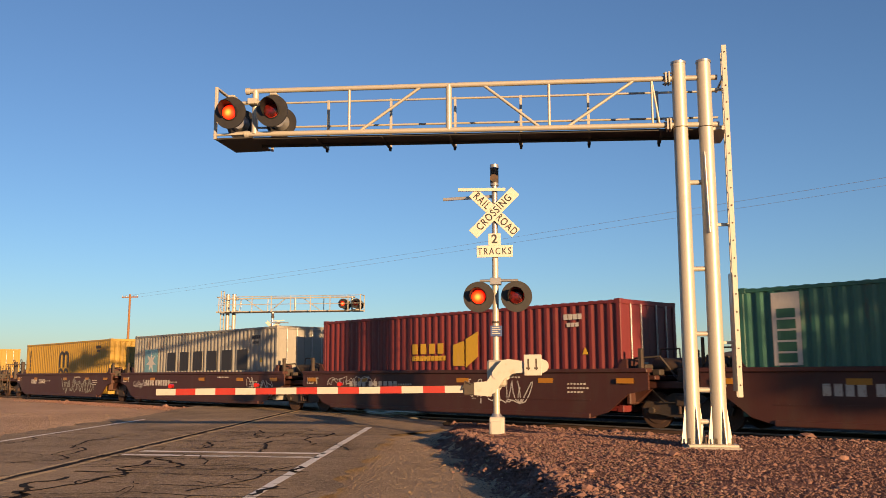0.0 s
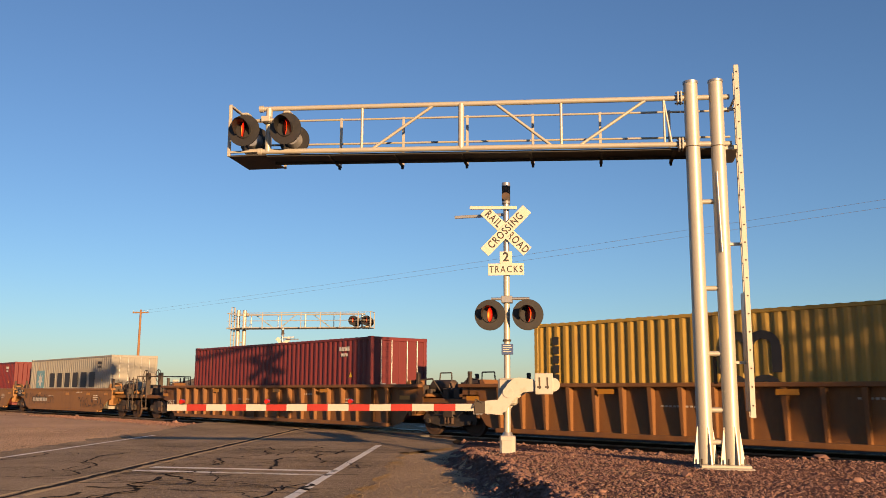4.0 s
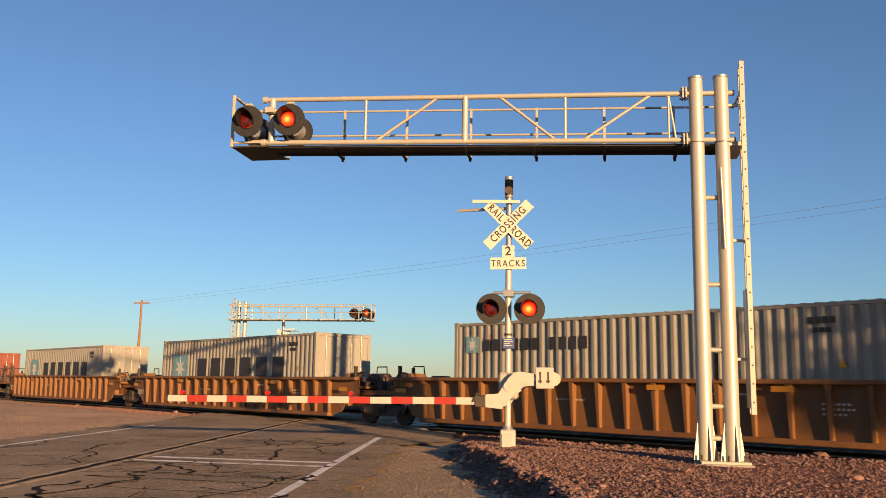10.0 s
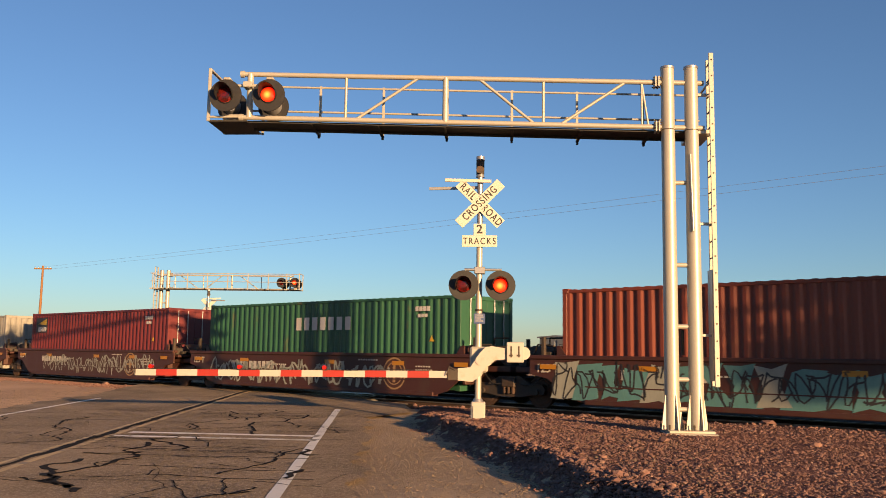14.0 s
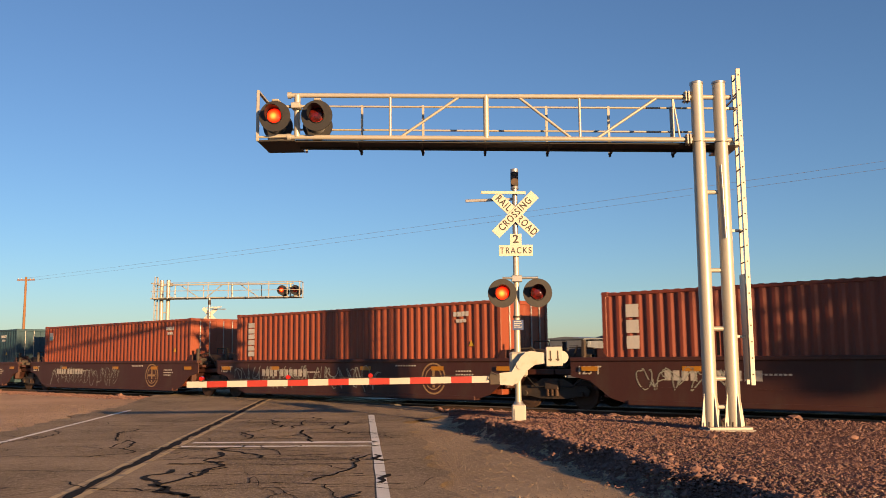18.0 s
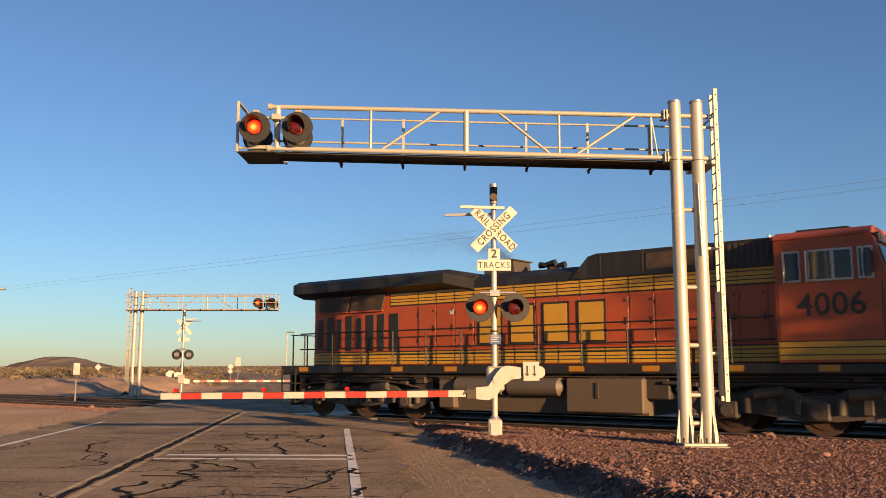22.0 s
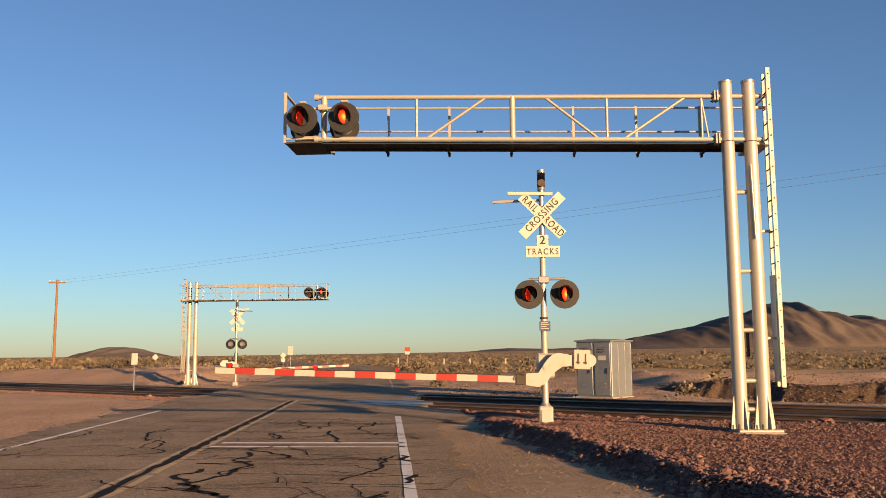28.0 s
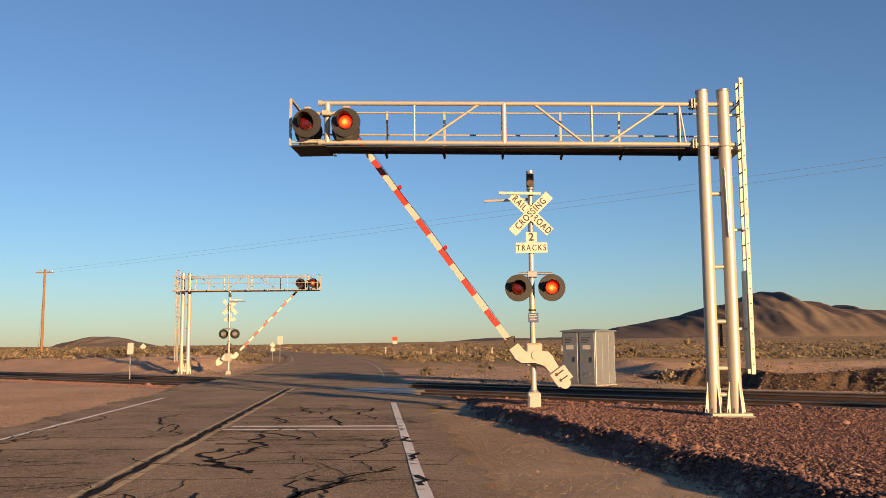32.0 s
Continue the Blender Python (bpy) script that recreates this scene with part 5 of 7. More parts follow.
def paint(name, color, rough=0.55, rust=(0.16, 0.07, 0.035), cut=(0.6, 0.78), vary=0.12):
    if name not in PAINT:
        PAINT[name] = surface(name, color, rough, 0.0, vary, 3.0, rust, 1.6, cut, 0.12, 40, 0.06, (1, 1, 0.3))
    return PAINT[name]


BOX = {
    "green": paint("green_container_paint", (0.0112, 0.0744, 0.0384)), "teal": paint("sea_green_container_paint", (0.018, 0.115, 0.085)),
    "maroon": paint("dark_red_container_paint", (0.105, 0.0136, 0.0149)), "grey": paint("pale_grey_container_paint", (0.205, 0.203, 0.182), 0.55, (0.14, 0.062, 0.03), (0.58, 0.72)),
    "yellow": paint("ochre_yellow_container_paint", (0.27, 0.17, 0.034)), "brown": paint("red_brown_container_paint", (0.149, 0.0298, 0.0161)),
    "orange": paint("orange_red_container_paint", (0.279, 0.0434, 0.0174)), "blue": paint("blue_green_container_paint", (0.015, 0.05, 0.068)),
    "rust_orange": paint("faded_red_brown_container_paint", (0.205, 0.0465, 0.0217)),
}
INK = {
    "black": M["letter"], "white": paint("white_logo_paint", (0.434, 0.422, 0.397), 0.6, (0.5, 0.45, 0.4)), "yellow": paint("yellow_logo_paint", (0.465, 0.279, 0.031), 0.6, (0.5, 0.3, 0.1)),
    "sky": paint("sky_blue_logo_paint", (0.105, 0.26, 0.31), 0.6, (0.4, 0.45, 0.45)), "green": paint("green_logo_paint", (0.0186, 0.0992, 0.062), 0.6, (0.1, 0.2, 0.15)),
    "teal": paint("teal_graffiti_paint", (0.062, 0.186, 0.186), 0.6, (0.2, 0.35, 0.33)), "pale": paint("pale_graffiti_paint", (0.248, 0.26, 0.223), 0.6, (0.3, 0.3, 0.25)),
    "dull": paint("grey_green_graffiti_paint", (0.0868, 0.105, 0.0744), 0.6, (0.2, 0.2, 0.15)), "crimson": paint("crimson_graffiti_paint", (0.186, 0.0248, 0.0217), 0.6, (0.3, 0.1, 0.08)),
}
CAR = {
    "brown": paint("brown_car_paint", (0.045, 0.0125, 0.009), 0.6, (0.05, 0.028, 0.02), (0.5, 0.75)),
    "tan": paint("yellow_tan_car_paint", (0.19, 0.089, 0.028), 0.6, (0.13, 0.06, 0.025), (0.5, 0.8)),
    "ribbed": paint("rusty_ochre_car_paint", (0.15, 0.065, 0.021), 0.65, (0.1, 0.042, 0.02), (0.45, 0.74)),
}
DARK = M["steel_dark"]
CZ0, CZ1, CH, CW = 0.36, 3.07, 6.095, 1.22


def corrugated(length, z0, z1, pitch=0.278, depth=0.036):
    """An upright corrugated sheet along x, its outer face at y = 0."""
    n = int(length / pitch)
    p, pts = length / n, []
    for i in range(n):
        x = -length / 2 + i * p
        pts += [(x + p * 0.04, 0.0), (x + p * 0.33, 0.0), (x + p * 0.55, depth), (x + p * 0.8, depth)]
    pts = [(-length / 2, 0.0)] + pts + [(length / 2, 0.0)]
    b, k = Build(), len(pts)
    b.add([(x, y, z) for z in (z0, z1) for x, y in pts], [(i, i + 1, k + i + 1, k + i) for i in range(k - 1)])
    return b


SIDE = corrugated(2 * CH - 0.24, CZ0 + 0.14, CZ1 - 0.1)
END = corrugated(2 * CW - 0.24, CZ0 + 0.14, CZ1 - 0.12, 0.25, 0.045)
FRAME = Build()
for sx in (-1, 1):
    for sy in (-1, 1):
        FRAME.box((sx * CH, sy * CW, CZ0 + 0.1), (sx * (CH - 0.13), sy * (CW - 0.13), CZ1 - 0.1), 0.012)
    FRAME.box((sx * (CH - 0.005), -CW + 0.1, CZ1 - 0.13), (sx * (CH - 0.11), CW - 0.1, CZ1 - 0.01), 0.01)
    FRAME.box((sx * (CH - 0.005), -CW + 0.1, CZ0), (sx * (CH - 0.11), CW - 0.1, CZ0 + 0.15), 0.01)
for sy in (-1, 1):
    FRAME.box((-CH + 0.1, sy * (CW - 0.003), CZ1 - 0.11), (CH - 0.1, sy * (CW - 0.07), CZ1 - 0.03), 0.01)
    FRAME.box((-CH + 0.1, sy * (CW - 0.003), CZ0 + 0.02), (CH - 0.1, sy * (CW - 0.07), CZ0 + 0.15), 0.01)
ROOF = Build().box((-CH + 0.1, -CW + 0.06, CZ1 - 0.06), (CH - 0.1, CW - 0.06, CZ1 - 0.025))
for i in range(40):
    ROOF.box((-CH + 0.2 + i * 0.296, -CW + 0.12, CZ1 - 0.025), (-CH + 0.33 + i * 0.296, CW - 0.12, CZ1 - 0.008))
CASTING = Build().box((-0.09, -0.081, -0.06), (0.09, 0.081, 0.06), 0.008)
CACHE = {}


def cached(key, build, material):
    k = (key, material.name)
    if k not in CACHE:
        CACHE[k] = build.mesh(key, material)
    return CACHE[k]


def bars(parent, count, x0, x1, z0, z1, ink, name="logo_bar", upright=False, y=-CW - 0.004):
    """Plain blocks in place of a name painted on a side, one to a letter."""
    for i in range(count):
        a, c = (i + 0.06) / count, (i + 0.88) / count
        if upright:
            b = Build().box((x0, y, z1 - (z1 - z0) * c), (x1, y + 0.004, z1 - (z1 - z0) * a))
        elif z1 - z0 < 0.25:
            b = Build().box((x0 + (x1 - x0) * a, y, z0), (x0 + (x1 - x0) * c, y + 0.004, z1))
        else:
            p, q = x0 + (x1 - x0) * a, x0 + (x1 - x0) * c
            b = Build().box((p, y, z0), (p + (q - p) * 0.78, y + 0.004, z1))
        part(name, b, INK[ink] if ink in INK else M[ink], parent)


def star(parent, x, z, r, ink):
    poly = []
    for i in range(14):
        a, q = math.pi * i / 7 + math.pi / 2, r if i % 2 == 0 else r * 0.38
        poly.append((x + q * math.cos(a), z + q * math.sin(a)))
    part("logo_star", Build().prism(poly, -CW - 0.011, -CW - 0.007), INK[ink], parent)


def container(color, mark, doors, words):
    c = thing("shipping_container", words, "container", "containers on the train")
    m = BOX[color]
    side = part("side_panel", cached("side_panel", SIDE, m), m, c, at=pose(0, -CW + 0.012, 0))
    part("side_panel", cached("side_panel", SIDE, m), m, c, at=pose(0, CW - 0.012, 0, 0, 0, 180))
    part("frame", cached("frame", FRAME, m), m, c)
    part("roof", cached("roof", ROOF, m), m, c)
    for sx in (-1, 1):
        for sy in (-1, 1):
            for z in (CZ0 + 0.06, CZ1 - 0.06):
                part("corner_casting", cached("corner_casting", CASTING, m), m, c, at=pose(sx * (CH - 0.086), sy * (CW - 0.078), z))
    for sx in (1, -1):
        if sx == doors:
            for sy in (-1, 1):
                d = part("door", cached("door", Build().box((-0.02, -0.55, CZ0 + 0.15), (0.02, 0.55, CZ1 - 0.13), 0.008), m), m, c, at=pose(sx * (CH - 0.05), sy * 0.555, 0))
                for y in (-0.22, 0.22):
                    part("locking_bar", cached("locking_bar", Build().cyl((0, 0, CZ0 + 0.12), (0, 0, CZ1 - 0.1), 0.02, None, 8).box((-0.02, -0.03, 1.5), (0.03, 0.18, 1.54)), M["galv"]), M["galv"], d, at=pose(sx * 0.045, y, 0))
        else:
            part("end_panel", cached("end_panel", END, m), m, c, at=pose(sx * (CH - 0.02), 0, 0, 0, 0, 90 * sx))
    # markings, a few millimetres proud of the sheet
    if mark in ("star_line", "star_plain", "star"):
        part("logo_panel", Build().box((-4.95, -CW - 0.006, 1.4), (-3.65, -CW - 0.002, 2.42)), INK["sky"], c)
        star(c, -4.3, 1.85, 0.5, "white")
        bars(c, 6, -2.75, 4.4, 1.46, 2.24, "black")
    elif mark == "bars_big":
        bars(c, 6, -2.3, 3.0, 1.6, 2.35, "black")
    elif mark == "bars_small":
        part("logo_panel", Build().box((-5.6, -CW - 0.006, 2.2), (-5.1, -CW - 0.002, 2.65)), INK["sky"], c)
        star(c, -5.35, 2.42, 0.2, "white")
        bars(c, 6, -4.9, -2.75, 2.24, 2.56, "black")
        bars(c, 4, -2.5, -1.15, 2.24, 2.56, "black")
    elif mark == "m":
        for x in (-0.74, -0.13, 0.48):
            part("logo_bar", Build().box((x, -CW - 0.006, 1.7), (x + 0.22, -CW - 0.002, 2.28)), INK["black"], c)
        for x in (-0.325, 0.285):
            arch = [(x + r * math.cos(math.pi * i / 10), 2.24 + r * 0.85 * math.sin(math.pi * i / 10)) for r, steps in ((0.41, range(11)), (0.2, range(10, -1, -1))) for i in steps]
            part("logo_arch", Build().prism(arch, -CW - 0.0066, -CW - 0.0026), INK["black"], c)
        for x in (-0.4, 0.32):
            arch = [(x + r * math.cos(math.pi * i / 10), 1.42 + r * 0.7 * math.sin(math.pi * i / 10)) for r, steps in ((0.34, range(11)), (0.14, range(10, -1, -1))) for i in steps]
            part("logo_arch", Build().prism(arch, -CW - 0.006, -CW - 0.002), INK["black"], c)
        bars(c, 5, -5.45, -5.25, 1.5, 2.7, "black", "code_bar", True)
    elif mark == "beacon":
        part("logo_panel", Build().box((-5.6, -CW - 0.006, 2.15), (-4.45, -CW - 0.002, 2.85)), INK["black"], c)
        part("logo_bar", Build().prism([(-5.45, 2.55), (-4.55, 2.8), (-4.55, 2.5)], -CW - 0.011, -CW - 0.007), INK["yellow"], c)
        bars(c, 5, -5.4, -4.55, 2.2, 2.42, "white", y=-CW - 0.011)
    elif mark == "beacon_white":
        part("logo_panel", Build().box((-5.5, -CW - 0.006, 2.15), (-4.4, -CW - 0.002, 2.7)), INK["sky"], c)
        bars(c, 5, -5.4, -4.5, 2.2, 2.5, "white", y=-CW - 0.011)
    elif mark == "caru":
        bars(c, 4, -1.5, 0.0, 1.86, 2.16, "yellow")
        bars(c, 9, -1.5, 0.0, 1.66, 1.8, "yellow")
        part("logo_shape", Build().prism([(0.3, 1.5), (0.75, 1.5), (0.75, 2.2), (0.3, 2.1)], -CW - 0.006, -CW - 0.002), INK["yellow"], c)
        part("logo_shape", Build().prism([(0.82, 1.45), (1.3, 1.75), (1.3, 2.45), (0.82, 2.25)], -CW - 0.006, -CW - 0.002), INK["yellow"], c)
    elif mark == "panel_left":
        part("logo_panel", Build().box((-5.35, -CW - 0.006, 1.42), (-4.75, -CW - 0.002, 2.92)), INK["white"], c)
        bars(c, 5, -5.25, -4.85, 1.45, 2.6, "green", upright=True, y=-CW - 0.011)
    elif mark == "capital":
        bars(c, 7, -1.1, 1.7, 2.1, 2.52, "white")
    elif mark == "hyundai":
        bars(c, 7, -1.6, 2.6, 1.5, 2.05, "white")
        part("logo_panel", Build().box((-5.2, -CW - 0.006, 2.25), (-3.1, -CW - 0.002, 2.72)), INK["white"], c)
        bars(c, 3, -5.0, -4.0, 2.33, 2.62, "sky", y=-CW - 0.011)
        bars(c, 8, -5.1, -3.2, 2.03, 2.13, "white")
    elif mark in ("tex", "triton"):
        bars(c, 3 if mark == "tex" else 6, -5.4, -5.05, 1.55 if mark == "tex" else 1.5, 2.75, "white", upright=True)
    elif mark == "small":
        part("logo_panel", Build().box((-5.6, -CW - 0.006, 2.4), (-5.25, -CW - 0.002, 2.75)), INK["white"], c)
        part("logo_panel", Build().box((-5.58, -CW - 0.009, 2.42), (-5.27, -CW - 0.0062, 2.58)), INK["sky"], c)
    ink = "black" if color in ("grey", "yellow") else "white"
    bars(c, 4, 4.35, 4.95, 2.62, 2.76, ink, "code_bar")
    bars(c, 3, 4.45, 4.85, 2.44, 2.54, ink, "code_bar")
    part("warning_mark", Build().prism([(4.93, 1.74), (5.11, 1.74), (5.02, 1.92)], -CW - 0.006, -CW - 0.002), INK["yellow"], c)
    return c


FRAME_POLY = [(-1.15, 0.5), (-1.05, 0.62), (-0.7, 0.62), (-0.35, 0.82), (0.35, 0.82), (0.7, 0.62), (1.05, 0.62), (1.15, 0.5), (1.1, 0.36), (0.72, 0.34), (0.4, 0.28), (-0.4, 0.28), (-0.72, 0.34), (-1.1, 0.36)]
WHEEL = Build().cyl((0, -0.06, 0), (0, 0.06, 0), 0.42, None, 24).cyl((0, -0.075, 0), (0, -0.05, 0), 0.3, 0.36, 20).cyl((0, -0.1, 0), (0, 0.1, 0), 0.1, None, 12)
WHEEL_BIG = Build().cyl((0, -0.065, 0), (0, 0.065, 0), 0.53, None, 28).cyl((0, -0.085, 0), (0, -0.05, 0), 0.38, 0.44, 20)


def truck(parent, x):
    b = Build()
    for y in (-1.02, 0.94):
        b.prism(FRAME_POLY, y, y + 0.1)
    t = part("truck", cached("truck", b, DARK), DARK, parent, "dark cast-steel truck", at=pose(x, 0, 0))
    part("bolster", cached("bolster", Build().box((-0.22, -1.1, 0.52), (0.22, 1.1, 0.8), 0.03), DARK), DARK, t)
    for sx in (-0.89, 0.89):
        part("axle", cached("axle", Build().cyl((0, -1.08, 0.42), (0, 1.08, 0.42), 0.075, None, 12), DARK), DARK, t, at=pose(sx, 0, 0))
        for y in (-0.77, 0.77):
            part("wheel", cached("wheel", WHEEL, M["rail"]), M["rail"], t, at=pose(sx, y, 0.42))
    for y in (-1.04, 1.04):
        for dx in (-0.14, 0, 0.14):
            part("spring", cached("spring", Build().cyl((0, 0, 0.36), (0, 0, 0.56), 0.055, None, 10), M["rail"]), M["rail"], t, at=pose(dx, y, 0))
    return t


def graffiti(parent, x0, x1, z0, z1, ink, seed, wide, fill=None, y=-1.50):
    """Looping painted strokes that spell nothing."""
    rnd = random.Random(seed)
    if fill:
        n = max(3, int((x1 - x0) / 0.62))
        for i in range(n):
            a, w = x0 + (x1 - x0) * i / n, (x1 - x0) / n
            t, l = z1 - rnd.uniform(0, 0.18), z0 + rnd.uniform(0, 0.12)
            k = rnd.uniform(-0.16, 0.16)
            poly = [(a - 0.05 + k, l), (a + w * 0.45, l + rnd.uniform(-0.05, 0.1)), (a + w + 0.06 + k, l + rnd.uniform(0, 0.1)), (a + w * 0.8 - k, (t + l) / 2), (a + w + 0.04 - k, t), (a + w * 0.5, t - rnd.uniform(-0.04, 0.16)), (a - 0.03 - k, t - 0.05), (a + w * 0.15 + k, (t + l) / 2)]
            part("paint_patch", Build().prism(poly, y - 0.001 - 0.0006 * (i % 3), y + 0.002), INK[fill if i % 4 else "pale"], parent)
    n = max(3, int((x1 - x0) / 0.34))
    for i in range(n):
        cx, b = x0 + (x1 - x0) * (i + 0.5) / n, Build()
        mid, tall = z0 + (z1 - z0) * rnd.uniform(0.42, 0.6), (z1 - z0) * rnd.uniform(0.28, 0.46)
        ax, az = [rnd.uniform(-1, 1) for _ in range(3)], [rnd.uniform(-1, 1) for _ in range(3)]
        pts = []
        for t in np.linspace(0, 4.6, 18):
            px = 0.2 * math.sin(1.4 * t + ax[0] * 3) + 0.07 * math.sin(3.3 * t + ax[1] * 3)
            pz = 0.75 * math.sin(1.9 * t + az[0] * 3) + 0.3 * math.sin(3.9 * t + az[1] * 3)
            pts.append((cx + px, mid + tall * pz))
        v = []
        for k, p in enumerate(pts):
            q, r = pts[max(0, k - 1)], pts[min(len(pts) - 1, k + 1)]
            dx, dz = r[0] - q[0], r[1] - q[1]
            L = math.hypot(dx, dz) or 1
            v += [(p[0] - dz / L * wide / 2, y - 0.004, p[1] + dx / L * wide / 2), (p[0] + dz / L * wide / 2, y - 0.004, p[1] - dx / L * wide / 2)]
        b.add(v, [(2 * k, 2 * k + 2, 2 * k + 3, 2 * k + 1) for k in range(17)])
        part("paint_stroke", b, INK[ink], parent)


def well_car(kind, pitch, left_end, right_end, tags, words):
    """One unit of a well car: side plates, end platforms and trucks; the container sits down in it."""
    m = CAR[{"bnsf": "brown", "ttx": "tan", "ribbed": "ribbed"}[kind]]
    c = thing("well_car", words, "railway car", "well cars of the train")
    hw = pitch / 2
    top, reach, low = (1.36, 6.95, 5.3) if kind != "ribbed" else (1.47, 8.75, 7.3)
    poly = [(-reach, top), (reach, top), (reach, 0.9), (reach - 0.55, 0.8), (low + 0.5, 0.36), (low, 0.22), (-low, 0.22), (-low - 0.5, 0.36), (-reach + 0.55, 0.8), (-reach, 0.9)]
    yo = 1.44 if kind != "ribbed" else 1.3
    for sy in (-1, 1):
        s = part("side_plate", cached(f"side_plate_{kind}_{sy}", Build().prism(poly, sy * yo, sy * (yo - 0.05)), m), m, c)
        part("top_chord", cached(f"top_chord_{kind}_{sy}", Build().box((-reach, sy * 1.49, top - 0.07), (reach, sy * 1.26, top + 0.03), 0.015), m), m, c)
        part("bottom_chord", cached(f"bottom_chord_{kind}_{sy}", Build().box((-low, sy * 1.48, 0.2), (low, sy * 1.22, 0.32), 0.015), m), m, c)
        if kind == "ribbed":
            rib = cached(f"rib_{sy}", Build().add([(dx, sy * yy, z) for z, w, yy in ((0.3, 0.03, 1.4), (top - 0.06, 0.055, 1.47)) for dx, yy in ((-w, 1.3), (w, 1.3), (w, yy), (-w, yy))], [(0, 1, 2, 3), (7, 6, 5, 4), (0, 4, 5, 1), (1, 5, 6, 2), (2, 6, 7, 3), (3, 7, 4, 0)]), m)
            for i in range(19):
                x = -7.2 + 0.8 * i
                part("rib", rib, m, s, at=pose(x, 0, 0))
        else:
            part("seam", cached(f"seam_{kind}_{sy}", Build().box((-low, sy * 1.452, 0.62), (low, sy * 1.435, 0.65)), m), m, s)
    for sx, is_end in ((-1, left_end), (1, right_end)):
        x0 = 6.3 if kind != "ribbed" else 8.15
        part("bulkhead", cached(f"bulkhead_{kind}", Build().box((-0.06, -1.3, 0.55), (0.06, 1.3, 1.3), 0.02), m), m, c, at=pose(sx * x0, 0, 0))
        x1 = hw + (1.75 if is_end else 0.05)
        e = part("end_platform", Build().box((sx * x0, -1.05, 0.92), (sx * x1, 1.05, 1.08), 0.02).box((sx * (x0 - 0.1), -1.3, 1.12), (sx * (x0 + 0.75), 1.3, 1.22), 0.02).prism(
            [(sx * x0, 0.55), (sx * (x0 + 0.5), 0.9), (sx * x0, 0.9)], -1.1, 1.1), m, c)
        for y in (-1.25, 1.25):
            part("post", cached("post", Build().box((-0.05, -0.05, 1.1), (0.05, 0.05, 1.85), 0.01), DARK), DARK, e, at=pose(sx * (x0 + 0.35), y, 0))
        part("guide", cached("guide", Build().prism([(-0.25, 1.3), (0.1, 1.3), (0.1, 1.62), (0.0, 1.62)], -0.3, 0.3), m), m, e, at=pose(sx * (x0 - 0.15), -0.95, 0, 0, 0, 0 if sx > 0 else 180))
        part("reservoir", cached("reservoir", Build().cyl((-0.42, 0, 0), (0.42, 0, 0), 0.2, None, 16).cyl((-0.5, 0, 0), (-0.42, 0, 0), 0.1, 0.2, 16).cyl((0.42, 0, 0), (0.5, 0, 0), 0.2, 0.1, 16), DARK), DARK, e, at=pose(sx * (x0 + 0.75), -0.55, 1.43))
        for k, (dx, y, z, w, d, h) in enumerate(((0.15, -1.2, 1.22, 0.3, 0.3, 0.26), (0.55, -1.1, 1.22, 0.2, 0.2, 0.14), (1.1, -0.95, 1.08, 0.26, 0.3, 0.3), (0.35, 0.5, 1.22, 0.5, 0.4, 0.35), (0.95, 0.2, 1.08, 0.3, 0.5, 0.42))):
            part("valve_box", cached(f"valve_box_{k}", Build().box((0, 0, 0), (w, d, h), 0.02), DARK), DARK, e, at=pose(sx * (x0 + dx) - (w if sx < 0 else 0), y, z))
        part("pipe", Build().tube([(sx * (x0 + 0.05), -1.15, 1.25), (sx * (x0 + 0.1), -1.15, 1.62), (sx * (x0 + 0.7), -1.0, 1.66), (sx * (x0 + 0.95), -0.9, 1.3), (sx * (x0 + 1.2), -0.9, 1.0)], 0.024, 6), DARK, e)
        part("pipe", Build().tube([(sx * (x0 + 0.2), -0.3, 1.2), (sx * (x0 + 0.3), -0.3, 1.85), (sx * (x0 + 0.8), -0.3, 1.85), (sx * (x0 + 0.85), -0.3, 1.1)], 0.02, 6), DARK, e)
        if is_end:
            part("coupler", Build().box((sx * x1, -0.12, 0.68), (sx * (x1 + 0.42), 0.12, 0.92), 0.03).box((sx * (x1 - 0.4), -0.4, 0.6), (sx * x1, 0.4, 0.95), 0.03), DARK, e)
            part("end_rail", Build().tube([(sx * (x1 - 0.08), -1.2, 0.95), (sx * (x1 - 0.08), -1.2, 1.95), (sx * (x1 - 0.08), 1.2, 1.95), (sx * (x1 - 0.08), 1.2, 0.95)], 0.022, 6), DARK, e)
            wh, r = Build(), 0.28
            hx = sx * (x1 - 0.45)
            wh.tube([(hx + r * math.cos(2 * math.pi * i / 16), -0.62, 1.98 + r * math.sin(2 * math.pi * i / 16)) for i in range(17)], 0.018, 6)
            for i in range(4):
                wh.cyl((hx, -0.62, 1.98), (hx + r * math.cos(math.pi * i / 2), -0.62, 1.98 + r * math.sin(math.pi * i / 2)), 0.013, None, 6)
            part("handbrake_wheel", wh, DARK, e, "spoked handbrake wheel")
            part("brake_stand", Build().box((hx - 0.08, -0.6, 1.05), (hx + 0.08, -0.4, 2.12), 0.02).box((hx - 0.5, -0.5, 1.08), (hx - 0.15, 0.5, 1.4), 0.03), DARK, e)
            for y in (-1.3, 1.3):
                lad = Build()
                for z in (0.5, 0.8, 1.1, 1.4, 1.7):
                    lad.cyl((sx * (x1 - 0.75), y, z), (sx * (x1 - 0.3), y, z), 0.016, None, 6)
                for q in (0.75, 0.3):
                    lad.box((sx * (x1 - q) - 0.02, y - 0.02, 0.4), (sx * (x1 - q) + 0.02, y + 0.02, 1.9))
                part("ladder", lad, DARK, e)
            truck(c, sx * hw)
        elif sx > 0:
            truck(c, hw)
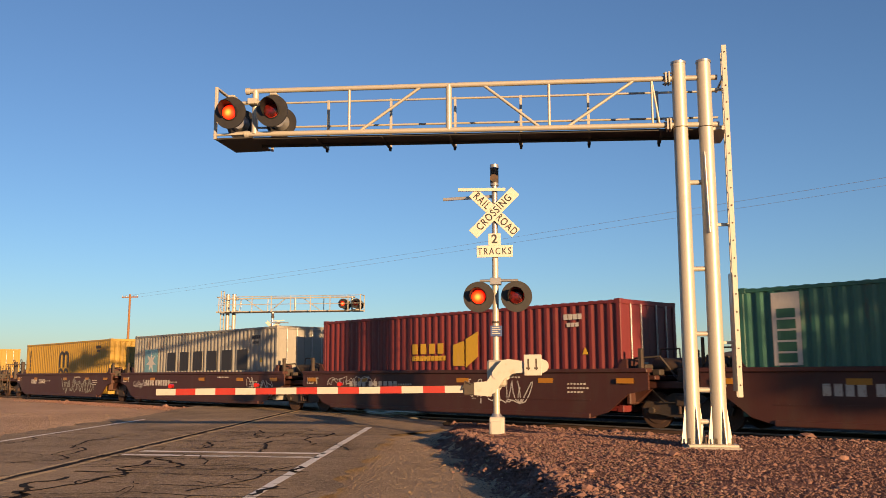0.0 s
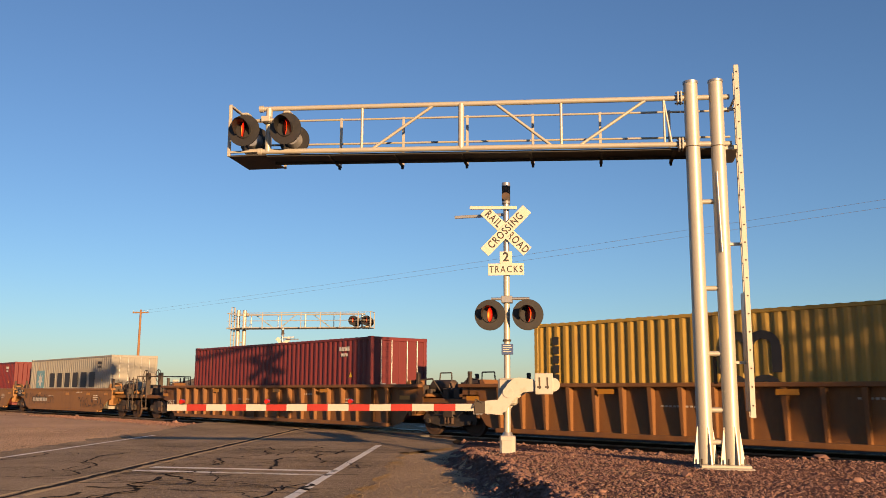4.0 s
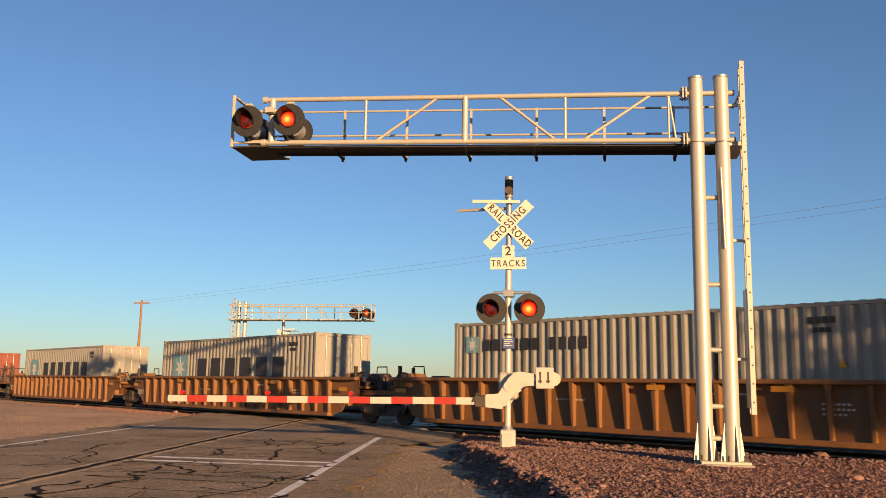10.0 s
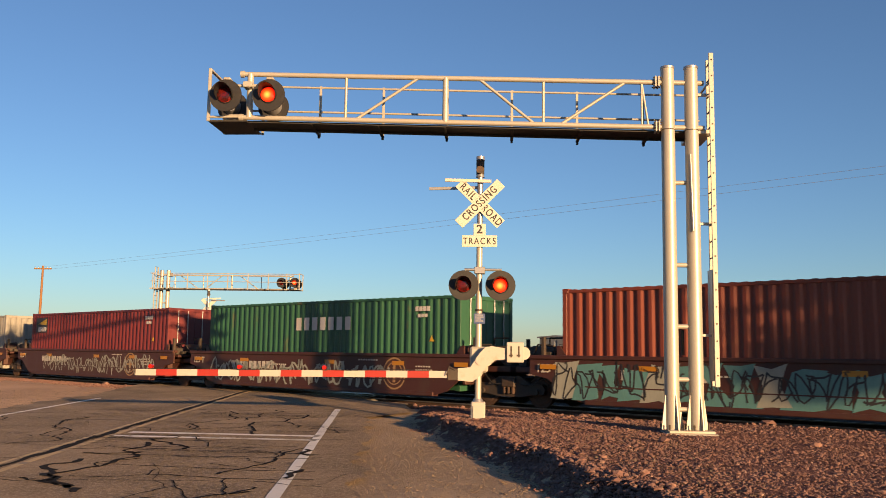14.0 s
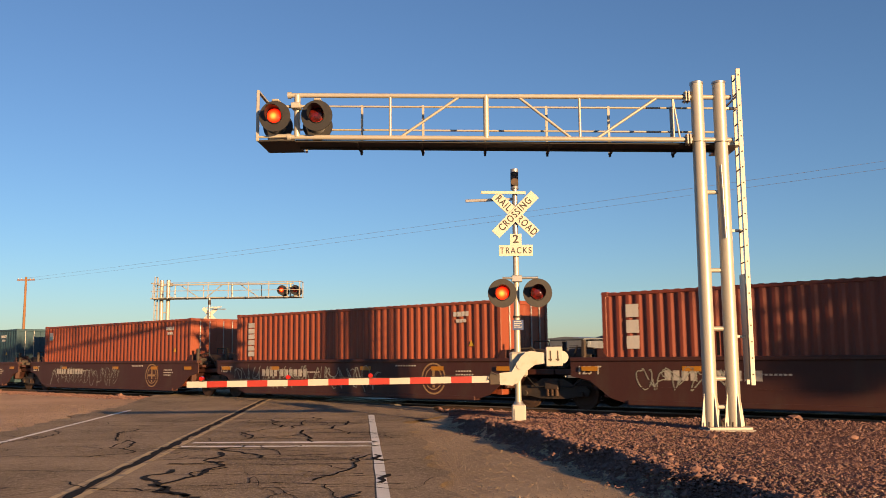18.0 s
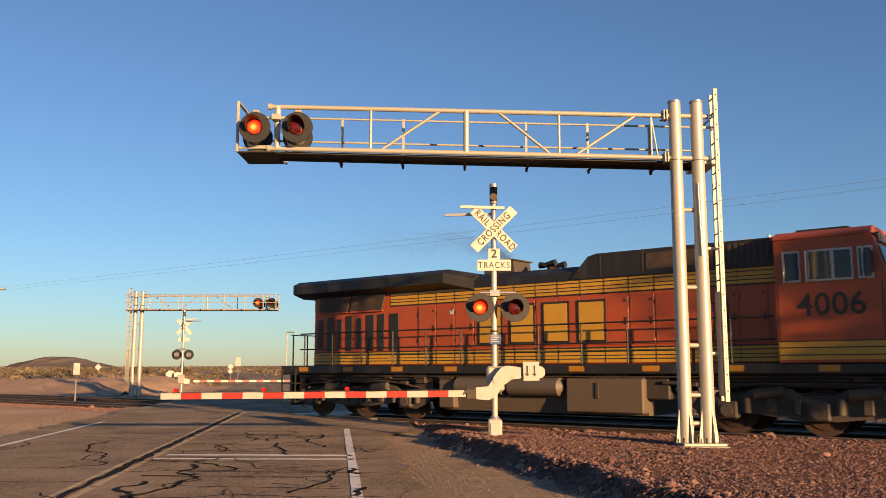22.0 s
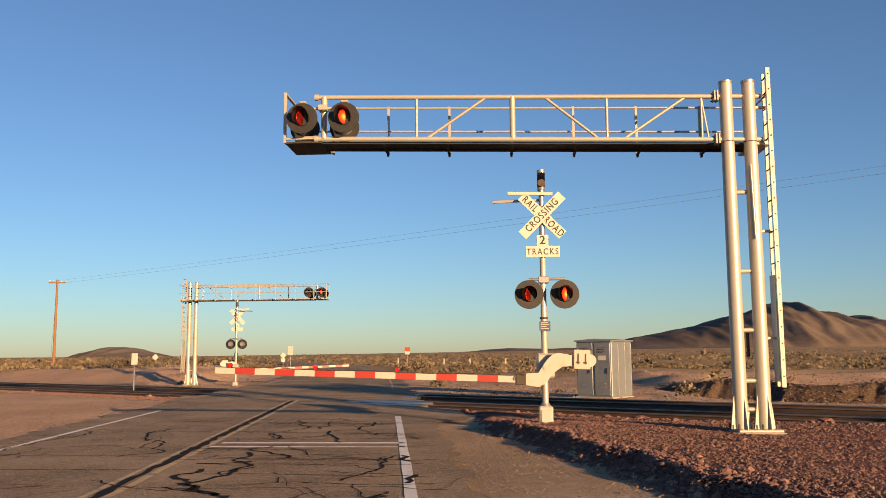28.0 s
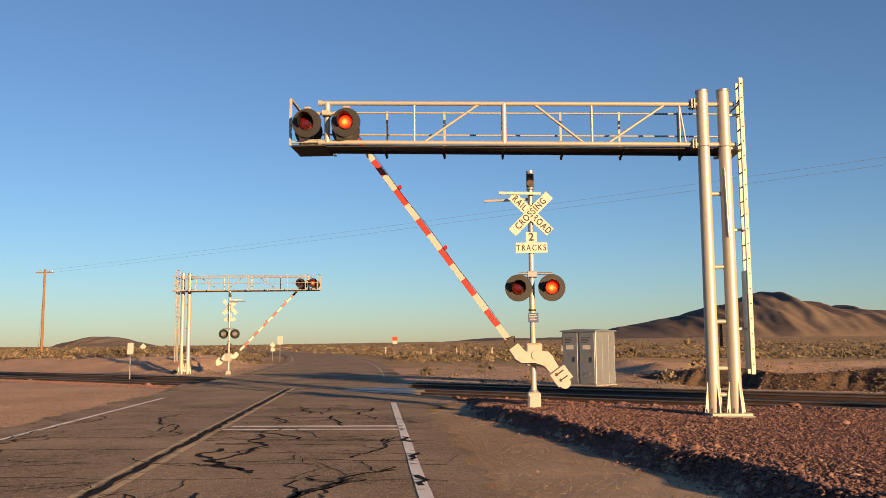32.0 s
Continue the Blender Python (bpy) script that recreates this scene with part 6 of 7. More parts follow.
        part("hose", Build().tube([(sx * (hw - 0.9), -1.0, 0.9), (sx * (hw - 0.5), -1.1, 0.6), (sx * (hw - 0.1), -1.05, 0.62)], 0.02, 6), M["black"], e)
        part("reflector", cached("reflector", Build().box((-0.24, -0.004, -0.06), (0.24, 0.0, 0.06)), M["reflector"]), M["reflector"], c, at=pose(sx * (reach - 0.6), -1.496, 1.3 - 0.2))
    yf = -yo - 0.006
    for x in (-3.6, 0.9, 3.9):
        part("reflector", cached("reflector", Build().box((-0.24, -0.004, -0.06), (0.24, 0.0, 0.06)), M["reflector"]), M["reflector"], c, at=pose(x, -1.495 if kind == "ribbed" else yf, 1.3 if kind == "ribbed" else 1.1))
    # stencilled marks as bars; the rating on the car's end is readable
    for k, (x, z, n, w) in enumerate(((2.2, 1.16, 8, 1.1), (4.6, 1.0, 6, 0.75), (4.6, 0.9, 7, 0.85), (4.6, 0.8, 5, 0.65), (-2.2, 0.95, 9, 1.2))):
        b = Build()
        for i in range(n):
            b.box((x + w * 0.8 * i / n, yf, z), (x + w * 0.8 * (i + 0.65) / n, yf + 0.004, z + 0.042))
        tagged(part("stencil_line", b, M["stencil"], c), kind="stuff")
    if kind == "ttx":
        plate = part("end_plate", Build().box((-7.55, yf - 0.012, 0.95), (-6.42, yf + 0.02, 1.38), 0.008), M["black"], c, "black end plate with white rating")
        part("lettering", letters("125-T", 0.34, M["stencil"], 0.004), M["stencil"], plate, at=pose(-7.0, yf - 0.015, 1.17))
    else:
        part("lettering", letters("125 T", 0.3, M["stencil"], 0.004), M["stencil"], c, at=pose(-reach + 0.55, yf, 1.05) if kind == "bnsf" else pose(-reach + 0.75, yf - 0.01, 0.75))
    if kind == "ttx":
        part("mark_panel", Build().box((-4.75, yf - 0.001, 0.6), (-2.2, yf + 0.004, 0.92)), M["black"], c)
        for i in range(10):
            if i < 4 or "742616" not in tags:
                part("mark_bar", Build().box((-4.62 + 0.24 * i, yf - 0.005, 0.67), (-4.46 + 0.24 * i, yf - 0.001, 0.86)), M["stencil"], c)
        if "742616" in tags:
            part("lettering", letters("742616", 0.27, M["stencil"], 0.004, 1.1), M["stencil"], c, at=pose(-2.98, yf - 0.005, 0.76))
            part("lettering", letters("B", 0.3, M["letter"], 0.004), M["letter"], c, at=pose(-1.8, yf, 0.78))
        part("lettering", letters("40", 0.42, M["letter"], 0.004), M["letter"], c, at=pose(-5.9, yf, 0.95))
    if kind == "bnsf":
        for i in range(4):
            part("mark_bar", Build().box((-4.3 + 0.22 * i, yf, 0.82), (-4.14 + 0.22 * i, yf + 0.004, 1.06)), M["stencil"], c)
        if "238602" in tags:
            part("lettering", letters("238602", 0.32, M["stencil"], 0.004, 1.1), M["stencil"], c, at=pose(-2.6, yf, 0.94))
        else:
            for i in range(6):
                part("mark_bar", Build().box((-3.3 + 0.24 * i, yf, 0.82), (-3.13 + 0.24 * i, yf + 0.004, 1.06)), M["stencil"], c)
    if kind == "bnsf" and "round" in tags:
        ring = Build()
        for r0, r1 in ((0.42, 0.47), (0.3, 0.335)):
            n = 32
            v = [(3.75 + r * math.cos(2 * math.pi * i / n), yf - 0.002, 0.8 + r * math.sin(2 * math.pi * i / n)) for r in (r0, r1) for i in range(n)]
            ring.add(v, [(i, (i + 1) % n, n + (i + 1) % n, n + i) for i in range(n)])
        ring.box((3.7, yf - 0.003, 0.54), (3.8, yf, 1.06)).box((3.49, yf - 0.0035, 0.76), (4.01, yf - 0.0005, 0.84))
        part("round_mark", ring, paint("tan_mark_paint", (0.26, 0.16, 0.08), 0.6, (0.12, 0.05, 0.03)), c)
    for t in tags:
        if isinstance(t, tuple):
            graffiti(c, *t, y=yf)
    return c


def locomotive(number, seed):
    """A six-axle road diesel; its cab end looks along +x."""
    g = thing("locomotive", f"orange, black and yellow diesel locomotive with dusty sides", "locomotive", "locomotives at the end of the train")
    O = paint("orange_engine_paint", (0.3, 0.055, 0.019), 0.5, (0.24, 0.06, 0.03), (0.5, 0.8), 0.2)
    K = paint("dark_green_black_engine_paint", (0.0115, 0.0115, 0.0105), 0.5, (0.05, 0.045, 0.04), (0.55, 0.8))
    Y = paint("yellow_engine_paint", (0.42, 0.225, 0.03), 0.45, (0.5, 0.25, 0.04), (0.6, 0.85))
    part("frame", Build().box((-10.3, -1.45, 1.36), (10.9, 1.45, 1.62), 0.03).box((-9.6, -1.1, 1.05), (9.8, 1.1, 1.38), 0.03), K, g)
    for x in (-10.3, 10.9):
        s = 1 if x > 0 else -1
        part("pilot", Build().box((x - s * 0.1, -1.0, 0.3), (x + s * 0.05, 1.0, 1.4), 0.03), K, g)
        for y in (-0.7, -0.5, 0.5, 0.7):
            part("air_hose", Build().tube([(x + s * 0.05, y, 1.1), (x + s * 0.25, y, 0.85), (x + s * 0.3, y, 0.5)], 0.025, 6), M["black"], g)
        part("coupler", Build().box((x + s * 0.1, -0.14, 0.68), (x + s * 0.55, 0.14, 0.95), 0.03), DARK, g)
        for y in (-1.3, 1.3):
            for i in range(4):
                part("step", Build().box((x - s * 0.75, y - 0.18, 0.42 + 0.3 * i), (x - s * 0.1, y + 0.18, 0.46 + 0.3 * i)), K, g)
            for q in (0.1, 0.75):
                part("step_stringer", Build().box((x - s * q - 0.025, y - 0.19, 0.4), (x - s * q + 0.025, y - 0.15, 1.5)), K, g)
            part("grab_rail", Build().tube([(x - s * 0.1, y, 1.4), (x - s * 0.1, y, 2.75), (x - s * 0.5, y, 2.75)], 0.02, 6), M["white"], g, "white grab rail")
    # long hood
    later = number == "5471"
    part("hood", Build().box((-9.2, -0.98, 1.62), (6.2, 0.98, 3.88), 0.03), O, g, "orange engine hood")
    part("hood_top", Build().prism([(-1.02, 3.84), (1.02, 3.84), (1.0, 4.06), (0.7, 4.24), (-0.7, 4.24), (-1.0, 4.06)], -9.2, 6.2, "x"), K, g, "black upper hood")
    wing = [(-1.0, 3.86), (-1.46, 4.0), (-1.46, 4.3), (-1.2, 4.42), (1.2, 4.42), (1.46, 4.3), (1.46, 4.0), (1.0, 3.86)]
    k = len(wing)
    v = [(x, y * w, z - d) for x, w, d in ((-9.75, 1, 0), (-3.3, 1, 0), (-2.5, 0.72, 0.2)) for y, z in wing]
    part("radiator_wing", Build().add(v, [tuple(range(k)), tuple(range(3 * k - 1, 2 * k - 1, -1))] + [(j * k + i, j * k + (i + 1) % k, (j + 1) * k + (i + 1) % k, (j + 1) * k + i) for j in range(2) for i in range(k)]), K, g, "overhanging black radiator section")
    for x in np.arange(-9.5, -3.4, 1.02):
        part("wing_seam", Build().box((x, -1.466, 4.02), (x + 0.02, -1.455, 4.29)), DARK, g)
    box = part("control_cabinet", Build().prism([(0.7, 3.86), (1.25, 4.44), (1.5, 4.5), (6.2, 4.5), (6.2, 3.86)], -1.04, 1.04), K, g, "raised black equipment block behind the cab")
    part("hatch", Build().box((2.9, -1.055, 3.98), (4.2, -1.038, 4.4), 0.006), DARK, box)
    for x in (1.6, 2.8, 4.3):
        part("seam", Build().box((x, -1.05, 3.9), (x + 0.03, -1.038, 4.47)), DARK, box)
    if later:
        for x in (4.45, 5.3):
            lv = part("louvre_box", Build().box((x, -1.2, 3.94), (x + 0.7, -1.04, 4.42), 0.015), DARK, box)
            for j in range(6):
                part("louvre", Build().box((x + 0.06, -1.225, 3.98 + 0.07 * j), (x + 0.64, -1.2, 4.02 + 0.07 * j)), M["galv"], lv)
    else:
        for i in range(11):
            part("louvre", Build().box((4.4 + 0.15 * i, -1.06, 3.95), (4.48 + 0.15 * i, -1.04, 4.42)), DARK, box)
    part("exhaust", Build().prism([(-2.55, 4.2), (-1.45, 4.2), (-1.5, 4.62), (-2.5, 4.62)], -0.45, 0.45).box((-2.58, -0.5, 4.62), (-1.42, 0.5, 4.66), 0.01), surface("sooty_tan_steel", (0.2, 0.175, 0.145) if later else (0.055, 0.045, 0.04), 0.7, 0.2, 0.2, 4, (0.05, 0.042, 0.038), 3), g)
    horn = Build().box((-0.6, -0.06, 4.2), (-0.48, 0.3, 4.42))
    for y, d in ((-0.25, 1), (0.02, -1), (0.3, 1)):
        horn.cyl((-0.54 - 0.1 * d, y, 4.44), (-0.54 + 0.34 * d, y, 4.47), 0.035, 0.1, 12)
    part("horn", horn.box((-0.6, -0.35, 4.39), (-0.48, 0.4, 4.43)), K, g)
    part("antenna", Build().cyl((5.6, 0.2, 4.5), (5.6, 0.2, 4.74), 0.05, 0.04, 10).box((5.0, -0.3, 4.5), (5.35, 0.1, 4.62), 0.02), M["signface"], g)
    part("fan", Build().cyl((-7.4, 0, 4.42), (-7.4, 0, 4.48), 0.65, None, 24), DARK, g)
    # yellow bands with fine black lines along them
    part("stripe", Build().box((-5.75, -0.99, 3.47), (6.15, -0.983, 3.84)), Y, g, "yellow band along the top of the hood")
    part("stripe", Build().box((-9.15, -0.99, 1.66), (6.15, -0.983, 2.03)), Y, g, "yellow band along the walkway")
    for z, h, x0 in ((3.44, 0.035, -5.75), (3.55, 0.026, -5.75), (3.64, 0.022, -5.75), (3.75, 0.026, -5.75), (1.74, 0.026, -9.15), (1.83, 0.022, -9.15), (1.93, 0.026, -9.15), (2.02, 0.035, -9.15)):
        part("stripe", Build().box((x0, -0.9945, z), (6.15, -0.986, z + h)), K, g, "thin black stripe")
    rnd = random.Random(seed)
    # hood doors, latches and panel seams
    for i in range(15):
        x = -4.6 + i * 0.7
        d = part("hood_door", Build().box((x, -1.0, 2.12), (x + 0.66, -0.982, 3.38), 0.006), O, g)
        part("latch", Build().box((x + 0.56, -1.014, 2.62), (x + 0.6, -0.998, 2.8)).box((x + 0.56, -1.014, 3.2), (x + 0.6, -0.998, 3.26)), K, d)
        part("hinge", Build().cyl((x + 0.02, -1.006, 2.3), (x + 0.02, -1.006, 2.42), 0.012, None, 6).cyl((x + 0.02, -1.006, 3.1), (x + 0.02, -1.006, 3.22), 0.012, None, 6), DARK, d)
        part("band_seam", Build().box((x - 0.025, -0.998, 3.42), (x - 0.01, -0.984, 3.84)).box((x - 0.025, -0.998, 1.66), (x - 0.01, -0.984, 2.08)), K, g)
    for x in (-8.95, -7.45):
        sc = part("screen_panel", Build().prism([(x, 3.36), (x + 1.35, 3.36), (x + 1.5, 3.84), (x + 0.1, 3.84)], -1.06, -0.985), DARK, g, "dark sloped radiator screen")
        part("screen_frame", Build().prism([(x - 0.04, 3.31), (x + 1.38, 3.31), (x + 1.39, 3.355), (x - 0.03, 3.355)], -1.065, -0.99), O, sc)
    if later:
        for x in (-6.9, -6.1):
            for z in (2.15, 2.72):
                part("grille", Build().box((x, -1.012, z), (x + 0.6, -0.985, z + 0.5), 0.006), K, g)
        for x, w in ((-8.9, 0.3), (-8.35, 0.3), (-7.6, 0.3)):
            part("grille", Build().box((x, -1.012, 2.15), (x + w, -0.985, 3.2), 0.006), K, g)
        part("door_panel", Build().box((-5.3, -1.006, 2.15), (-4.75, -0.985, 3.3), 0.01), O, g)
    else:
        for x, w in ((-9.0, 0.2), (-8.55, 0.3), (-8.1, 0.2), (-7.65, 0.24), (-7.2, 0.2), (-6.75, 0.3), (-6.25, 0.24), (-5.75, 0.34)):
            part("grille", Build().box((x, -1.012, 2.08 + (0.1 if w < 0.22 else 0)), (x + w, -0.985, 3.12 + (0.1 if w > 0.23 else 0)), 0.006), K, g)
    part("vent", Build().box((4.3, -1.02, 2.35), (4.95, -0.985, 3.05), 0.006), DARK, g)
    for j in range(7):
        part("vent_slat", Build().box((4.34 + 0.085 * j, -1.035, 2.38), (4.39 + 0.085 * j, -1.02, 3.02)), O, g)
    part("warning_plate", Build().box((3.75, -1.006, 2.72), (3.95, -0.998, 2.9)).box((-3.4, -1.006, 3.1), (-3.25, -0.998, 3.24)).box((-2.2, -1.006, 3.1), (-2.05, -0.998, 3.24)), M["signface"], g)
    for x in np.arange(-9.4, 10, 2.05):
        part("reflector", Build().box((x, -1.456, 1.43), (x + 0.44, -1.452, 1.57)), M["reflector"], g)
    for x0, x1, z0, z1, y in ((-4.6, -3.9, 0.6, 1.3, -1.2), (2.8, 3.5, 0.75, 1.35, -1.25), (3.6, 4.0, 0.95, 1.35, -1.2), (-9.6, -9.3, 0.7, 1.35, -1.25), (9.2, 9.8, 0.8, 1.35, -1.3)):
        part("equipment_box", Build().box((x0, y, z0), (x1, y + 0.5, z1), 0.03), DARK, g)
    for z, y in ((1.28, -1.3), (1.2, -1.22)):
        part("pipe", Build().cyl((-9.5, y, z), (9.5, y, z + 0.03), 0.025, None, 8), DARK, g)
    for i in range(26):
        w = rnd.uniform(0.25, 0.6)
        x, z = rnd.uniform(-9.3, 8.8), rnd.uniform(1.02, 1.3)
        part("underframe_gear", Build().box((x, -1.32, z), (x + w, -1.12, z + rnd.uniform(0.06, 0.2)), 0.02), DARK, g)
    # the railway's mark as four plain outlined blocks
    for x in (-2.3, -1.22, -0.14, 0.94):
        part("logo_outline", Build().box((x - 0.06, -1.018, 2.18), (x + 0.78, -1.002, 3.3)), K, g)
        part("logo_bar", Build().box((x, -1.026, 2.24), (x + 0.72, -1.0185, 3.24)), Y, g)
    # cab and nose
    cab = part("cab", Build().prism([(6.2, 1.62), (8.5, 1.62), (8.5, 3.35), (8.25, 4.26), (8.1, 4.4), (6.2, 4.4)], -1.5, 1.5), O, g, "orange cab")
    part("cab_roof", Build().prism([(-1.52, 4.36), (1.52, 4.36), (1.15, 4.54), (-1.15, 4.54)], 6.15, 8.2, "x"), O, cab)
    for x, w in ((6.42, 0.3), (6.95, 0.44), (7.46, 0.34), (7.96, 0.24)):
        for sy in (-1, 1):
            fr = part("window_frame", Build().box((x - 0.035, sy * 1.49, 3.37), (x + w + 0.035, sy * 1.512, 4.07), 0.006), M["galv"], cab)
            part("window", Build().box((x, sy * 1.505, 3.42), (x + w, sy * 1.516, 4.02), 0.003), M["glass"], fr)
    for y0 in (-1.3, 0.12):
        part("windshield", Build().add([(8.515, y0, 3.4), (8.515, y0 + 1.18, 3.4), (8.33, y0 + 1.18, 4.1), (8.33, y0, 4.1)], [(0, 1, 2, 3)]), M["glass"], cab)
    for y in (-0.82, 0.82):
        nb = part("number_board", Build().box((8.2, y - 0.37, 4.18), (8.32, y + 0.37, 4.38), 0.01), K, cab)
        part("lettering", letters(number, 0.2, M["stencil"], 0.004), M["stencil"], nb, at=pose(8.325, y, 4.28, 0, 0, 90))
    part("lettering", letters(number, 0.68, K, 0.004, 1.05, 1.0, 0.012), K, cab, at=pose(7.35, -1.506, 2.85))
    part("lettering", letters(number, 0.68, K, 0.004, 1.05, 1.0, 0.012), K, cab, at=pose(7.35, 1.506, 2.85, 0, 0, 180))
    part("stripe", Build().box((6.22, -1.508, 1.68), (8.48, -1.502, 2.08)), Y, cab, "yellow band")
    for z in (1.77, 1.93, 2.07):
        part("stripe", Build().box((6.22, -1.513, z), (8.48, -1.505, z + 0.024)), K, cab, "thin black stripe")
    part("seam", Build().box((6.24, -1.506, 2.12), (6.255, -1.5, 3.3)), K, cab)
    part("seam", Build().box((8.36, -1.506, 2.2), (8.38, -1.5, 3.3)), K, cab)
    part("mirror", Build().box((8.2, -1.72, 3.5), (8.24, -1.52, 3.95), 0.01), K, cab)
    part("cab_heater", Build().box((6.5, -0.95, 4.5), (7.7, 0.95, 4.62), 0.05), K, cab)
    part("rain_gutter", Build().box((6.2, -1.53, 4.33), (8.12, -1.5, 4.37), 0.006), O, cab)
    for x in (6.4, 6.88, 8.03):
        part("sun_visor", Build().box((x, -1.6, 3.36), (x + 0.03, -1.51, 4.05), 0.004), M["galv"], cab)
    rows = ((8.48, 1.42, 3.42, 1.2), (9.3, 1.3, 3.22, 1.0), (9.72, 1.05, 2.95, 0.7))
    v = [p for x, w, z, c in rows for p in ((x, -w, 1.62), (x, -w, z - 0.28), (x, -c, z), (x, c, z), (x, w, z - 0.28), (x, w, 1.62))]
    nose = part("nose", Build().add(v, [(0, 1, 2, 3, 4, 5), (17, 16, 15, 14, 13, 12)] + [(j * 6 + i, j * 6 + (i + 1) % 6, j * 6 + 6 + (i + 1) % 6, j * 6 + 6 + i) for j in range(2) for i in range(6)]), O, g, "orange short nose")
    part("nose_mark", Build().prism([(-0.95, 2.2), (-0.55, 2.0), (0.55, 2.0), (0.95, 2.2), (0.95, 2.55), (0.5, 2.72), (-0.5, 2.72), (-0.95, 2.55)], 9.722, 9.735, "x"), Y, nose, "yellow shield with dark centre")
    part("nose_mark", Build().box((9.734, -0.62, 2.2), (9.745, 0.62, 2.52)), K, nose)
    for sy in (-1, 1):
        part("nose_wing", Build().add([(8.52, sy * 1.428, 2.28), (9.3, sy * 1.31, 2.28), (9.3, sy * 1.31, 2.66), (8.52, sy * 1.428, 2.66)], [(0, 1, 2, 3)]).add([(9.3, sy * 1.31, 2.2), (9.72, sy * 1.06, 2.15), (9.72, sy * 1.06, 2.6), (9.3, sy * 1.31, 2.66)], [(0, 1, 2, 3)]), Y, nose, "yellow wing stripe")
        part("nose_wing", Build().add([(8.52, sy * 1.432, 2.46), (9.3, sy * 1.314, 2.46), (9.3, sy * 1.314, 2.49), (8.52, sy * 1.432, 2.49)], [(0, 1, 2, 3)]), K, nose)
        part("nose_wing", Build().add([(8.5, sy * 1.428, 1.68), (9.3, sy * 1.31, 1.68), (9.3, sy * 1.31, 2.08), (8.5, sy * 1.428, 2.08)], [(0, 1, 2, 3)]), Y, nose)
    for y in (-0.5, 0.5):
        part("headlight", Build().cyl((9.68, y, 2.78), (9.76, y, 2.78), 0.09, None, 14), M["galv"], nose)
    for z0, z1 in ((3.47, 3.84), (1.66, 2.03)):
        part("end_stripe", Build().box((-9.21, -0.95, z0), (-9.2, 0.95, z1)), Y, g, "yellow band across the rear of the hood")
        for z in (z0 - 0.03, z0 + 0.1, z0 + 0.2, z1):
            part("end_stripe", Build().box((-9.215, -0.96, z - 0.012), (-9.203, 0.96, z + 0.012)), K, g)
    part("rear_door", Build().box((-9.23, -0.36, 1.7), (-9.212, 0.36, 3.3), 0.01), O, g)
    part("rear_emblem", Build().cyl((-9.24, -0.5, 2.75), (-9.22, -0.5, 2.75), 0.26, None, 20).cyl((-9.25, -0.5, 2.75), (-9.24, -0.5, 2.75), 0.2, None, 20), DARK, g, "round dark emblem")
    part("rear_emblem", Build().box((-9.256, -0.66, 2.71), (-9.25, -0.34, 2.79)), M["signface"], g)
    part("rear_headlight", Build().box((-9.24, -0.3, 3.45), (-9.2, 0.3, 3.68), 0.02), K, g)
    part("lettering", letters(number, 0.34, K, 0.004), K, g, at=pose(-9.212, 0.55, 3.0, 0, 0, -90))
    # handrails
    for sy in (-1, 1):
        for x in np.arange(-9.2, 6.2, 1.3):
            part("rail_stanchion", cached("rail_stanchion", Build().cyl((0, 0, 1.6), (0, 0, 2.68), 0.024, None, 6), K), K, g, at=pose(x, sy * 1.4, 0))
        for z in (2.15, 2.66):
            part("handrail", Build().cyl((-9.4, sy * 1.4, z), (6.1, sy * 1.4, z), 0.023, None, 6), K, g)
    for s in (-1, 1):
        for y in (-1.0, -0.35, 0.35, 1.0):
            part("end_rail", cached("rail_stanchion", Build(), K), K, g, at=pose(10.75 if s > 0 else -10.2, y, 0))
        part("end_rail", Build().cyl((10.75 if s > 0 else -10.2, -1.1, 2.66), (10.75 if s > 0 else -10.2, 1.1, 2.66), 0.018, None, 6), K, g)
    for sy in (-1, 1):
        part("nose_rail", Build().tube([(9.85, sy * 0.55, 1.62), (9.95, sy * 0.6, 2.3), (10.1, sy * 0.95, 2.65), (10.7, sy * 1.1, 2.66)], 0.022, 6), M["white"], g, "bent white handrail")
        part("nose_rail", Build().tube([(9.0, sy * 1.42, 1.62), (9.3, sy * 1.45, 2.3), (10.0, sy * 1.42, 2.6), (10.6, sy * 1.4, 1.7), (10.65, sy * 1.4, 0.9)], 0.022, 6), M["white"], g, "bent white handrail")
    # underframe
    tank = paint("dusty_fuel_tank", (0.082, 0.06, 0.043), 0.7, (0.08, 0.06, 0.045), (0.45, 0.7))
    if later:
        ft = part("fuel_tank", Build().prism([(-1.4, 1.25), (1.4, 1.25), (1.45, 1.1), (1.42, 0.5), (1.2, 0.3), (-1.2, 0.3), (-1.42, 0.5), (-1.45, 1.1)], -3.9, 2.9, "x"), tank, g)
        part("filler", Build().cyl((0.5, -1.5, 0.95), (0.5, -1.43, 0.95), 0.06, None, 10).box((0.44, -1.47, 0.7), (0.56, -1.44, 1.12), 0.01), DARK, ft)
    else:
        ft = part("fuel_tank", Build().prism([(-1.2, 1.2), (1.2, 1.2), (1.25, 0.8), (1.15, 0.34), (-1.15, 0.34), (-1.25, 0.8)], -3.5, 2.9, "x").box((0.75, -1.45, 0.4), (2.9, 1.45, 1.25), 0.03).box((-3.5, -1.4, 0.4), (-2.95, 1.4, 1.2), 0.03), tank, g)
        part("filler", Build().box((1.6, -1.475, 0.75), (1.7, -1.45, 1.15), 0.01), DARK, ft)
